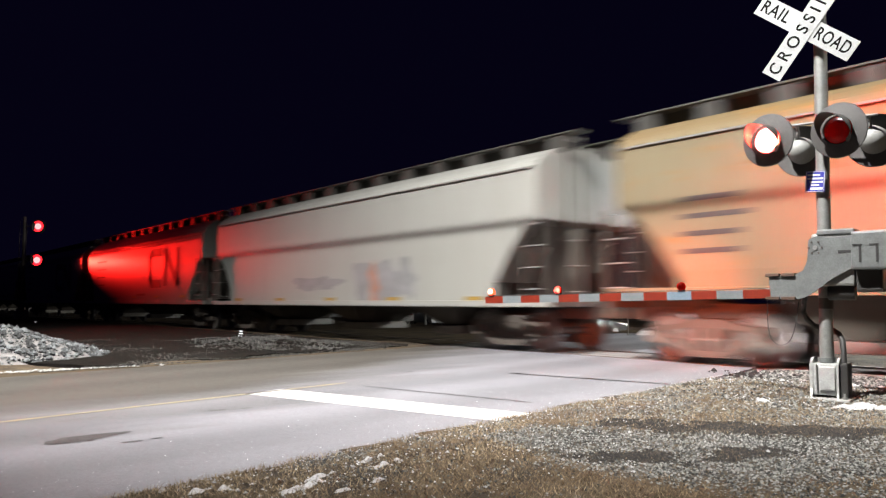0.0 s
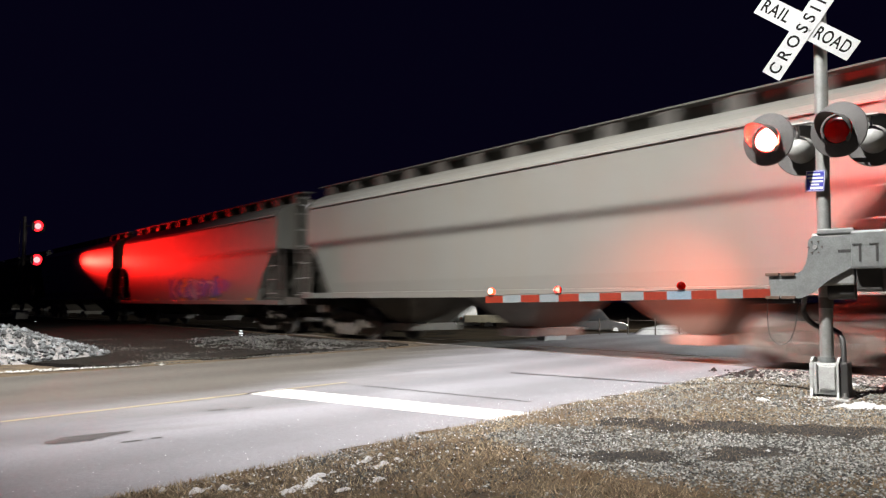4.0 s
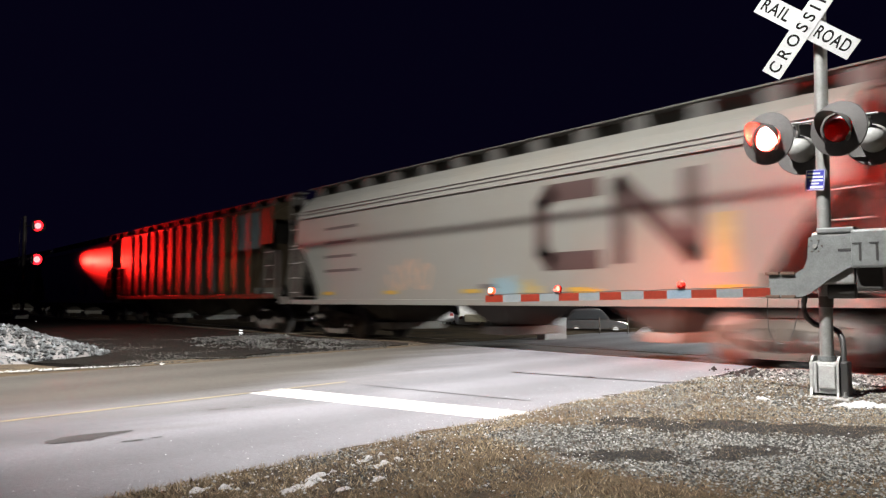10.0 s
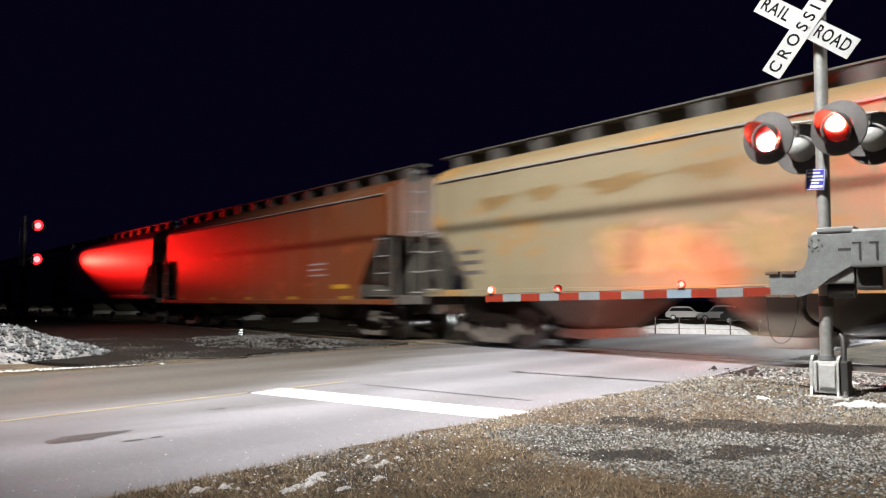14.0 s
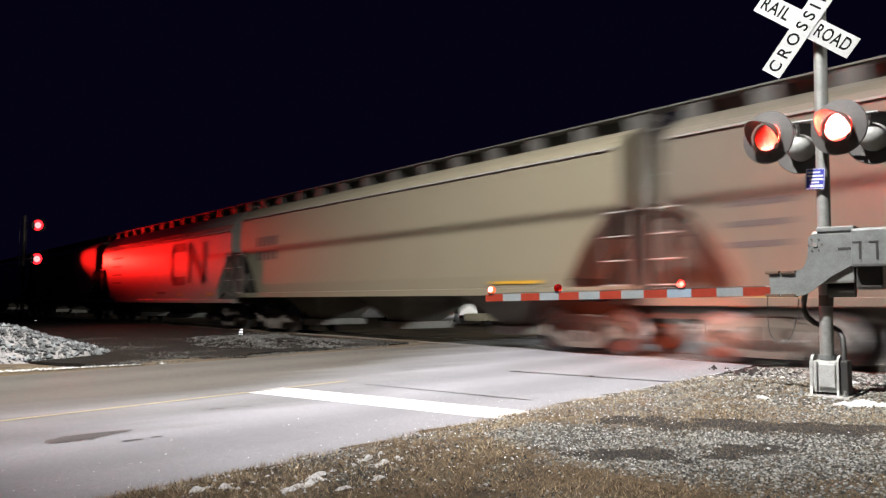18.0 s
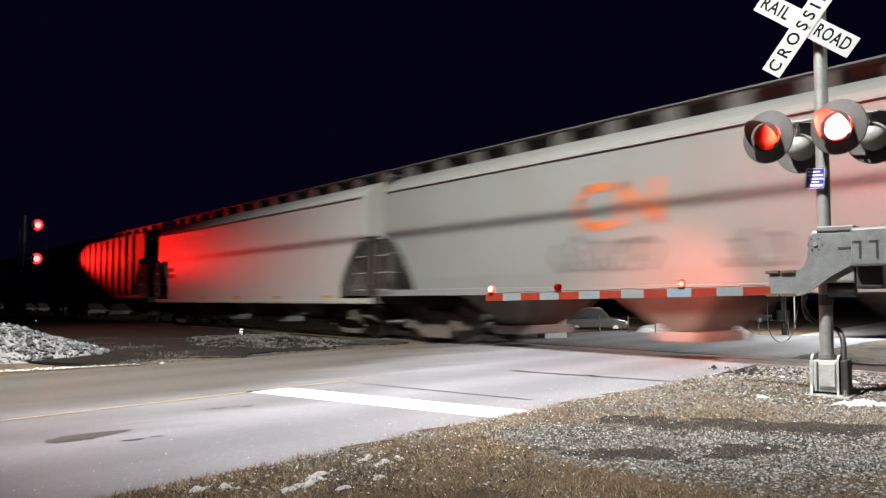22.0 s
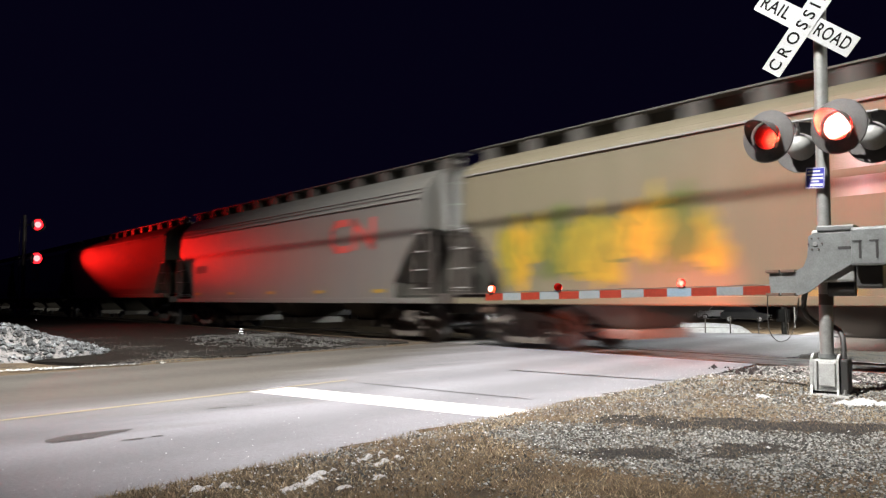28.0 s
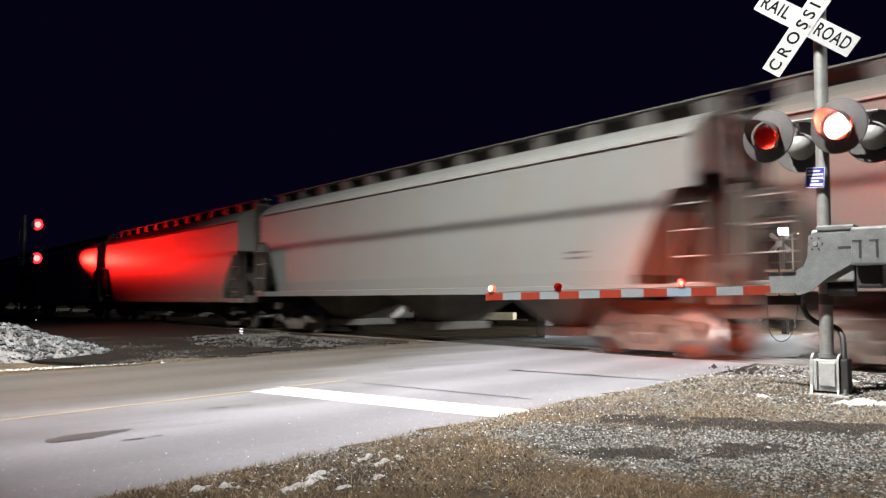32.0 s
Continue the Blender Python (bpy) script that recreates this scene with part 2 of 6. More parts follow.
def make_ground():
    xs, ys = axis(-30, 6, 0.22, 2500), axis(-4, 32, 0.22, 2500)
    verts = [(x, y, height(x, y)) for y in ys for x in xs]
    w = len(xs)
    faces = [(j * w + i, j * w + i + 1, (j + 1) * w + i + 1, (j + 1) * w + i) for j in range(len(ys) - 1) for i in range(w - 1)]
    me = bpy.data.meshes.new("ground")
    me.from_pydata(verts, [], faces)
    me.materials.append(earth)
    me.polygons.foreach_set("use_smooth", [True] * len(me.polygons))
    tagged(new("ground", me), "brown winter verge of dead grass, earth and grit", "ground", kind="structure")


make_ground()


def strip(name, near, far, y0, y1, z, material, label, step=0.5, crown=0.0):
    """A long sheet between two edges given as functions of y, with a turned-down rim."""
    bm = bmesh.new()
    rows = []
    n = max(1, int((y1 - y0) / step))
    for i in range(n + 1):
        y = y0 + (y1 - y0) * i / n
        a, b = near(y), far(y)
        k = 8
        zf = -1.2 * min(1.0, max(0, y - 19) / 20) ** 2
        row = [bm.verts.new((b, y, zf - 0.06))]
        row += [bm.verts.new((b + (a - b) * j / k, y, zf + z + crown * (1 - (2 * j / k - 1) ** 2))) for j in range(k + 1)]
        row += [bm.verts.new((a, y, zf - 0.06))]
        rows.append(row)
    for p, q in zip(rows, rows[1:]):
        for j in range(len(p) - 1):
            bm.faces.new((p[j], p[j + 1], q[j + 1], q[j]))
    return tagged(new(name, finish(bm, name, material, True)), label, "road", kind="structure")


def ragged_right(y):
    return edge_right(y) + 0.1 * noise.noise(Vector((0, y * 1.7, 0))) + 0.07 * noise.noise(Vector((5, y * 6, 0))) + 0.05 * noise.noise(Vector((7, y * 17, 0)))


def ragged_left(y):
    return edge_left(y) + 0.12 * noise.noise(Vector((9, y * 1.2, 0)))


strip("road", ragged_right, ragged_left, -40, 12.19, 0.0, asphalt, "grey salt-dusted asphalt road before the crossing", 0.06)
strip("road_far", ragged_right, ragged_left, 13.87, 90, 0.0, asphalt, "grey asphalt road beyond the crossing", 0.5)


def make_markings():
    bm = bmesh.new()
    a, b = Vector((-5.2, 5.16, 0.004)), Vector((-8.72, 4.195, 0.004))
    w = Vector((-0.092, 0.287, 0.0))
    n = 24
    lo = [bm.verts.new(a + (b - a) * i / n - w) for i in range(n + 1)]
    hi = [bm.verts.new(a + (b - a) * i / n + w) for i in range(n + 1)]
    for i in range(n):
        bm.faces.new((lo[i], hi[i], hi[i + 1], lo[i + 1]))
    tagged(new("stop_line", finish(bm, "stop_line", road_white)), "wide white painted stop line across one lane", "road marking", kind="structure")
    bm = bmesh.new()
    pts = [(edge_mid(y), y) for y in np.arange(-40, 5.6, 0.5)]
    lo = [bm.verts.new((x - 0.036, y, 0.004)) for x, y in pts]
    hi = [bm.verts.new((x + 0.036, y, 0.004)) for x, y in pts]
    for i in range(len(pts) - 1):
        bm.faces.new((lo[i], hi[i], hi[i + 1], lo[i + 1]))
    tagged(new("centre_line", finish(bm, "centre_line", road_yellow)), "worn yellow painted centre line on the asphalt", "road marking", kind="structure")
    bm = bmesh.new()
    k = 36
    up, dn = [], []
    for i in range(k + 1):
        t = i / k
        cx, cy = -6.55 - 0.2 * t, 1.34 + 0.72 * t
        wide = 0.17 * math.sin(math.pi * t ** 0.8) ** 0.7 * (1 - 0.45 * t)
        up.append(bm.verts.new((cx - wide * (1 + 0.35 * noise.noise(Vector((t * 9, 1, 0)))), cy - 0.2 * wide, 0.004)))
        dn.append(bm.verts.new((cx + 0.9 * wide * (1 + 0.5 * noise.noise(Vector((t * 11, 5, 0)))), cy + 0.2 * wide, 0.004)))
    for i in range(k):
        bm.faces.new((up[i], dn[i], dn[i + 1], up[i + 1]))
    for cx, cy, r, q in ((-6.25, 1.9, 0.03, 0.09), (-6.28, 2.1, 0.02, 0.05), (-7.5, 3.1, 0.035, 0.1), (-7.46, 3.4, 0.025, 0.07), (-9.76, 7.11, 0.03, 0.13)):
        bm.faces.new([bm.verts.new((cx + r * math.cos(j * 0.6283) * (1 + 0.3 * math.sin(j * 2.1)), cy + q * math.sin(j * 0.6283), 0.004)) for j in range(10)])
    tagged(new("road_patch", finish(bm, "road_patch", tar)), "dark tar patch in the asphalt", "road patch", kind="structure")
    bm = bmesh.new()
    pts = [(-8.5 + 2.52 * i / 40, 5.47 + 0.55 * i / 40 + 0.03 * noise.noise(Vector((i * 0.35, 2, 0)))) for i in range(41)]
    lo = [bm.verts.new((x, y - 0.022 - 0.01 * noise.noise(Vector((x * 5, 0, 0))), 0.004)) for x, y in pts]
    hi = [bm.verts.new((x, y + 0.022, 0.004)) for x, y in pts]
    for i in range(40):
        bm.faces.new((lo[i], lo[i + 1], hi[i + 1], hi[i]))
    tagged(new("road_crack", finish(bm, "road_crack", tar)), "dark sealed crack across the asphalt lane", "road crack", kind="structure")


make_markings()


def dark_shoulder(y):
    return edge_left(y) - 0.6 + 0.35 * noise.noise(Vector((2, y * 0.9, 5))) + 0.2 * noise.noise(Vector((4, y * 4.0, 5))) - 5.0 * max(0.0, min(1.0, (3.7 - y) / 2.0)) ** 1.5


# soil colour taken near black in place of the lamp's falloff
strip("shoulder", dark_shoulder, lambda y: -60.0, -9.0, 11.4, 0.03, surface("dark_shoulder_soil", (0.008, 0.007, 0.006), 0.95, 0.0, (0.018, 0.0155, 0.0125), 1.2, 0.8, 0.9, 40, third=(0.012, 0.011, 0.01), third_at=0.5, spec=0.05), "dark soil beside the road and track, blackened for weak light", 0.1)


def make_track(centre, label):
    polished = surface("polished_rail_head", (0.5, 0.48, 0.46), 0.28, 0.95, (0.4, 0.37, 0.34), 5, 0.7, 0.03, 60, stretch=(0.2, 4, 4))
    track = thing("railway_track", label, "track", pose(0, centre, 0), kind="structure")
    prof = [(-0.075, -0.17), (0.075, -0.17), (0.07, -0.155), (0.012, -0.13), (0.012, -0.045), (0.036, -0.035), (0.036, -0.004), (0.028, 0.0), (-0.028, 0.0), (-0.036, -0.004),
            (-0.036, -0.035), (-0.012, -0.045), (-0.012, -0.13), (-0.07, -0.155)]
    for y in (-0.75, 0.75):
        bm = bmesh.new()
        plate(bm, prof[::-1], 1300, Matrix.Translation((-700, y, 0.006)) @ Euler((radians(90), 0, radians(90))).to_matrix().to_4x4())
        for f in bm.faces:
            f.normal_update()
            f.material_index = 1 if f.normal.z > 0.9 and f.calc_center_median().z > -0.01 else 0
        part("rail", bm, [steel_rail, polished], track)
    sleeper = slab(-0.115, -1.3, -0.33, 0.115, 1.3, -0.165, 0.01)
    me = finish(sleeper, "sleeper", timber)
    for i in range(150):
        x = -70 + i * 0.53
        if edge_left(centre) - 0.6 < x < edge_right(centre) + 0.6:
            continue
        part("sleeper", me, timber, track, m=pose(x, 0, 0, 0, 0, random.uniform(-1, 1)))
    # planks of the crossing surface between and beside the rails
    for y0, y1 in ((-0.66, -0.24), (-0.23, 0.2), (0.21, 0.66)):
        x0 = edge_left(centre) - 0.3
        for k in range(4):
            a = x0 + k * 2.42
            part("crossing_panel", slab(a, y0, -0.12, a + 2.4, y1, 0.002 + random.uniform(-0.006, 0.002), 0.012), panel, track)
    return track


make_track(TRACK_Y, "rusty steel rails with a concrete panel road crossing")

# ---- crossing signal ----
MAST = Vector((-4.1, 8.82, 0.0))
TURN = math.degrees(math.atan2(0.219, 0.9757))
MAST_POSE = Matrix.Translation(MAST) @ pose(0, 0, 0, 0, 0, TURN)


def lens_material(name="red_lens", through=(1.0, 0.05, 0.032), direct=0.1, gloss=0.05):
    """Red lamp glass: most light is spread, some goes straight through, and the surface shines a little."""
    m, n, l, b = shader(name)
    tr, tp, gl = n.new("ShaderNodeBsdfTranslucent"), n.new("ShaderNodeBsdfTransparent"), n.new("ShaderNodeBsdfGlossy")
    tr.inputs[0].default_value = tp.inputs[0].default_value = (*through, 1)
    gl.inputs[0].default_value, gl.inputs[1].default_value = (0.5, 0.5, 0.5, 1), 0.25
    m1, m2 = n.new("ShaderNodeMixShader"), n.new("ShaderNodeMixShader")
    m1.inputs[0].default_value, m2.inputs[0].default_value = direct, gloss
    l.new(tr.outputs[0], m1.inputs[1])
    l.new(tp.outputs[0], m1.inputs[2])
    l.new(m1.outputs[0], m2.inputs[1])
    l.new(gl.outputs[0], m2.inputs[2])
    l.new(m2.outputs[0], n["Material Output"].inputs[0])
    return m


red_lens = lens_material()


red_glass = lens_material("clear_red_glass", (1.0, 0.05, 0.03), 0.94, 0.05)
dim_lens = lens_material("dark_red_globe", (0.5, 0.034, 0.018), 0.2, 0.004)
# near-zero black that keeps stray bulb light off the lens
light_trap = surface("black_lining", (0.0006, 0.0006, 0.0006), 0.9, 0.0, None, 9, 0.3, 0.02, 60, spec=0.0)
filament = glow("lamp_filament", (1.0, 0.62, 0.6), 50000.0)
back_filament = glow("back_lamp_filament", (1.0, 0.55, 0.45), 52000.0)
side_filament = glow("side_lamp_filament", (1.0, 0.42, 0.36), 5000.0)
# set weaker so that this back lamp reddens the train less
weak_filament = glow("weak_lamp_filament", (1.0, 0.55, 0.45), 14000.0)
red_steady = glow("steady_red_lamp", (1.0, 0.05, 0.012), 4.0)
visor_black = surface("visor_dark_grey", (0.06, 0.057, 0.055), 0.6, 0.0, (0.035, 0.034, 0.033), 9, 0.7, 0.08, 80)
visor_inner = surface("visor_inner_grey", (0.14, 0.135, 0.13), 0.5, 0.0, (0.1, 0.098, 0.095), 9, 0.7, 0.08, 80)
FLASHERS = []


def make_flasher(parent, x, y, z, back=False, flashing="", weak=False):
    """One lamp unit: background disc, visor, lens, housing, and inside a bulb with an added turning shade that switches
    it. It faces -y, or +y at the back.
    """
    m = pose(x, y, z, 0, 0, 0 if back else -12) @ pose(0, 0, 0, 90 if not back else -90, 0, 0)      # local +z is the way it shines
    unit = part("flasher_lamp", lathe(bmesh.new(), [(0.155, 0.012), (0.16, 0.03), (0.3, 0.006), (0.307, -0.004), (0.3, -0.012), (0.15, 0.004), (0.155, 0.012)], 40), lamp_grey,
                parent, "round grey background disc of a red flasher", m, True)
    can = lathe(bmesh.new(), [(0.0, -0.25), (0.06, -0.245), (0.12, -0.2), (0.15, -0.12), (0.158, 0.0), (0.15, 0.004), (0.148, -0.1), (0.1, -0.2), (0.0, -0.235)], 28)
    part("housing", can, pale_lamp if back else lamp_grey, unit, "pale metal lamp housing", None, True)
    lining = lathe(bmesh.new(), [(0.152, 0.0), (0.145, -0.1), (0.096, -0.195), (0.0, -0.228)], 24)
    part("lining", lining, light_trap, unit, "", None, True)
    bm = bmesh.new()
    n = 28
    inner, outer = [], []
    for i in range(n + 1):
        a = radians(-90 + 360 * i / n) if back else radians(-50 + 280 * i / n)
        c, s = math.cos(a), math.sin(a) * (1 if not back else -1)
        d = (0.03 + 0.32 * max(0.0, min(1.0, (math.sin(a) + 0.6) / 1.6)) ** 1.25) * (0.5 if back else 1.0)
        if back and math.sin(a) < 0.0:
            d += 0.1 * (-math.sin(a)) ** 0.8
        outer.append((bm.verts.new((0.165 * c, 0.165 * s, 0.08)), bm.verts.new((0.175 * c, 0.175 * s - (0.03 if not back else -0.03), 0.02 + d))))
        inner.append((bm.verts.new((0.16 * c, 0.16 * s, 0.08)), bm.verts.new((0.17 * c, 0.17 * s - (0.03 if not back else -0.03), 0.02 + d))))
    for i in range(n):
        bm.faces.new((outer[i][0], outer[i + 1][0], outer[i + 1][1], outer[i][1]))
        bm.faces.new((inner[i][0], inner[i][1], inner[i + 1][1], inner[i + 1][0])).material_index = 1
        bm.faces.new((outer[i][1], outer[i + 1][1], inner[i + 1][1], inner[i][1]))
    part("visor", bm, [visor_black, visor_inner], unit, "dark grey tunnel visor", None, True)
    part("lens", lathe(bmesh.new(), [(0.153, 0.014), (0.14, 0.03), (0.1, 0.045), (0.05, 0.052), (0.0, 0.054)], 32), red_glass if back else red_lens, unit, "domed red glass lens", None, True)
    bm = bmesh.new()
    bmesh.ops.create_uvsphere(bm, u_segments=16, v_segments=10, radius=0.03, matrix=Matrix.Translation((0, 0, -0.05)))
    part("bulb", bm, (back_filament if flashing == "A" else weak_filament) if back else side_filament if weak else filament, unit, "lit lamp bulb", None, True)
    # added plug: stops light leaking round the closed shade
    part("bulb_socket", lathe(bmesh.new(), [(0.0, -0.098), (0.066, -0.098), (0.066, -0.215), (0.0, -0.215)], 18), light_trap, unit, "", None, True)
    if flashing:
        bm = lathe(bmesh.new(), [(0.0, -0.058), (0.03, -0.05), (0.05, -0.03), (0.058, 0.0), (0.058, 0.045), (0.055, 0.045), (0.055, 0.0), (0.047, -0.029), (0.028, -0.047), (0.0, -0.055)], 20)
        shade = part("bulb_shade", bm, light_trap, unit, "hidden turning shade, added to switch the lamp", pose(0, 0, -0.05), True)
        FLASHERS.append((shade, flashing, Vector((0, 0, -0.05)), False))
        if not back:
            # weak extra bulb, added to light the lens dimly while the lamp fades
            c = Vector((0.075, 0.0, -0.085))
            bm = bmesh.new()
            bmesh.ops.create_uvsphere(bm, u_segments=10, v_segments=8, radius=0.012, matrix=Matrix.Translation(c))
            part("side_bulb", bm, side_filament, unit, "weak bulb added for the lamp's slow fade", None, True)
            bm = lathe(bmesh.new(), [(0.0, -0.024), (0.016, -0.02), (0.022, 0.0), (0.022, 0.018), (0.02, 0.018), (0.02, 0.0), (0.014, -0.018), (0.0, -0.021)], 14)
            FLASHERS.append((part("bulb_shade", bm, light_trap, unit, "hidden small shade that switches the weak bulb", Matrix.Translation(c), True), flashing, c, True))
    return unit


def make_mast():
    top = thing("crossing_signal", "grey metal railroad crossing signal mast with crossbuck, flashers and lowered gate", "crossing signal", MAST_POSE)
    part("mast", rod(bmesh.new(), (0, 0, 0.3), (0.045, 0, 4.5), 0.072, 24), galv, top, "round galvanised steel mast", None, True)
    part("collar", rod(bmesh.new(), (0, 0, 0.42), (0.001, 0, 0.47), 0.09, 24), alu, top, "", None, True)
    part("mast_band", rod(bmesh.new(), (0.012, 0, 1.02), (0.013, 0, 1.14), 0.077, 24), grime, top, "dark band round the mast", None, True)
    # cast base
    base = bmesh.new()
    for sx in (-1, 1):
        plate(base, [(-0.17, 0.0), (0.17, 0.0), (0.13, 0.1), (0.12, 0.4), (0.05, 0.44), (-0.05, 0.44), (-0.12, 0.4), (-0.13, 0.1)], 0.025,
              Matrix.Translation((sx * 0.135 - 0.0125, 0, 0.03)) @ Euler((radians(90), 0, radians(90))).to_matrix().to_4x4())
    box(base, -0.13, -0.12, 0.06, 0.13, 0.12, 0.41, 0.02)
    cast_alu = surface("cast_aluminium", (0.4, 0.41, 0.4), 0.4, 0.2, (0.25, 0.25, 0.24), 11, 0.8, 0.25, 60)
    cast = part("mast_base", base, cast_alu, top, "cast aluminium mast base")
    part("base_rib", slab(-0.166, -0.09, 0.07, -0.149, 0.09, 0.4, 0.008), cast_alu, cast)
    for x in (-0.09, 0.135):
        part("base_rib", slab(x - 0.014, -0.15, 0.07, x + 0.014, -0.121, 0.41, 0.008), cast_alu, cast)
    part("base_plate", slab(-0.27, -0.27, -0.02, 0.27, 0.27, 0.035, 0.008), cast_alu, top, "square foot plate")
    for i, (x, y) in enumerate(((-0.22, -0.22), (0.22, -0.22), (0.22, 0.22), (-0.22, 0.22))):
        b = rod(bmesh.new(), (x, y, 0.03), (x, y, 0.1), 0.016, 8)
        rod(b, (x, y, 0.035), (x, y, 0.06), 0.03, 6)
        part("anchor_bolt", b, galv, top)
    box_ = slab(0.155, -0.12, 0.04, 0.235, 0.1, 0.42, 0.02)
    part("junction_box", box_, black, top, "dark junction box on the base")
    part("junction_lid", slab(-0.06, -0.15, 0.12, 0.11, -0.121, 0.38, 0.014), cast_alu, top, "")
    # conduit hose from the gate drive to the base
    pts = [Vector((-0.2, 0.0, 1.2)), Vector((-0.235, 0.06, 1.08)), Vector((-0.25, 0.1, 0.98)), Vector((-0.225, 0.14, 0.89)), Vector((-0.15, 0.16, 0.82)),
           Vector((-0.05, 0.16, 0.785)), Vector((0.05, 0.14, 0.77)), Vector((0.115, 0.1, 0.735)), Vector((0.155, 0.06, 0.66)), Vector((0.17, 0.03, 0.55)), Vector((0.175, 0.0, 0.4))]
    part("conduit_hose", tube(bmesh.new(), pts, 0.031, 10), black, top, "black flexible conduit", None, True)
    loop = [Vector((-0.53, -0.22, 1.24)), Vector((-0.56, -0.22, 1.1)), Vector((-0.56, -0.22, 0.8)), Vector((-0.52, -0.22, 0.66)), Vector((-0.43, -0.22, 0.6)),
            Vector((-0.33, -0.2, 0.66)), Vector((-0.27, -0.18, 0.85)), Vector((-0.24, -0.15, 1.1))]
    fine = []
    ends = [loop[0]] + loop + [loop[-1]]
    for p, a, b, q in zip(ends, ends[1:], ends[2:], ends[3:]):
        for k in range(5):
            u = k / 5
            fine.append(0.5 * (2 * a + (b - p) * u + (2 * p - 5 * a + 4 * b - q) * u * u + (3 * a - p - 3 * b + q) * u ** 3))
    part("cable_loop", tube(bmesh.new(), fine + [loop[-1]], 0.006, 6), black, top, "thin hanging black cable", None, True)

    # crossbuck
    buck = part("crossbuck", slab(-0.04, -0.13, 4.14, 0.1, -0.05, 4.34, 0.01), galv, top, "crossbuck sign bracket")
    spin = pose(-0.079, -0.16, 4.253, 0, 0, -4.3) @ Euler((radians(90), 0, 0)).to_matrix().to_4x4()
    def blade(angle, lift, words):
        m = spin @ Euler((0, 0, radians(angle))).to_matrix().to_4x4() @ Matrix.Translation((0, 0, lift))
        b = part("blade", plate(bmesh.new(), [(-0.644, -0.121), (0.644, -0.121), (0.644, 0.121), (-0.644, 0.121)], 0.004), buck_sheet, buck, "white reflective crossbuck blade", m)
        for text, at, wide in words:
            cu = bpy.data.curves.new("lettering", "FONT")
            cu.body, cu.size, cu.align_x, cu.align_y, cu.extrude, cu.space_character = text, 0.2, "CENTER", "CENTER", 0.0006, 1.12 if len(text) < 6 else 1.55
            cu.offset = 0.0035
            cu.materials.append(sign_black)
            ob = new("lettering", cu)
            ob.parent = b
            ob.matrix_basis = Matrix.Translation((at, 0.0, 0.0052)) @ Matrix.Diagonal((wide, 1, 1, 1))
            tagged(ob, "black capital letters reading " + text)
        return b
    blade(-38.9, 0.0, (("RAIL", -0.41, 0.87), ("ROAD", 0.372, 0.74)))
    blade(52.1, 0.008, (("CROSSING", 0.0, 0.9),))
    for x, y in ((-0.05, 0.05), (0.05, -0.05)):
        rod_b = rod(bmesh.new(), (x, y, 0.012), (x, y, 0.022), 0.012, 8)
        part("sign_bolt", rod_b, galv, buck, "", spin)

    # blue plaque with unreadable white lines
    plaque = part("plaque", slab(-0.105, -0.006, -0.12, 0.105, 0.0, 0.12, 0.003), surface("blue_sign", (0.025, 0.028, 0.25), 0.35, 0.0, (0.035, 0.04, 0.3), 5, 0.5, 0.03, 60), top,
                  "small blue notice with a white border", pose(-0.035, -0.1, 2.46, 0, 4, -6))
    w = 0.085
    for z, h, l0, l1 in ((0.075, 0.018, -w, 0.6 * w), (0.035, 0.02, -w, w), (-0.005, 0.02, -w * 0.7, w), (-0.04, 0.018, -w * 0.5, w * 0.5), (-0.08, 0.028, -w * 0.6, w)):
        part("text_bar", slab(l0, -0.009, z - h / 2, l1, -0.0065, z + h / 2), white_sheet, plaque)
    for a, b, c, d in ((-0.1, -0.115, 0.1, -0.109), (-0.1, 0.109, 0.1, 0.115), (-0.1, -0.115, -0.094, 0.115), (0.094, -0.115, 0.1, 0.115)):
        part("border", slab(a, -0.008, b, c, -0.0062, d), white_sheet, plaque)

    # flashers: a pair to each side of the track
    arm = bmesh.new()
    rod(arm, (-0.5, 0.0, 3.16), (0.6, 0.0, 3.16), 0.016, 12)
    part("crossarm", arm, alu, top, "horizontal lamp crossarm", None, True)
    make_flasher(top, -0.482, -0.3, 2.963, False, "A")
    make_flasher(top, 0.261, -0.3, 2.977, False, "B")
    make_flasher(top, -0.26, 0.3, 2.9, True, "B")
    make_flasher(top, 0.51, 0.3, 2.93, True, "A")
    for x, x2, y in ((-0.482, -0.45, -0.3), (0.261, 0.25, -0.3), (-0.26, -0.25, 0.3), (0.51, 0.5, 0.3)):
        bm = bmesh.new()
        s = 1 if y > 0 else -1
        tube(bm, [(x2, 0, 3.16), (x2, s * 0.06, 3.15), (x2, s * 0.1, 3.1), (x, s * 0.11, 3.0), (x, s * 0.12, 2.95)], 0.022, 8)
        part("lamp_bracket", bm, galv, top, "", None, True)

    # gate drive and arm
    drive = bmesh.new()
    box(drive, -0.08, -0.2, 1.27, 0.35, 0.16, 1.86, 0.03)
    part("gate_drive", drive, galv, top, "grey gate mechanism case")
    part("drive_lid", slab(-0.02, -0.215, 1.84, 0.36, 0.17, 1.9, 0.015), alu, top, "")
    part("drive_motor", rod(bmesh.new(), (0.06, -0.06, 1.2), (0.33, -0.06, 1.2), 0.085, 18), black, top, "dark round motor below the case", None, True)
    bracket = [(-0.53, 1.13), (-0.2, 1.13), (-0.1, 1.17), (0.12, 1.34), (0.34, 1.47), (0.36, 1.53), (0.36, 1.82), (0.12, 1.8), (-0.02, 1.83), (-0.1, 1.79), (-0.115, 1.56), (-0.16, 1.45), (-0.25, 1.4), (-0.53, 1.4)]
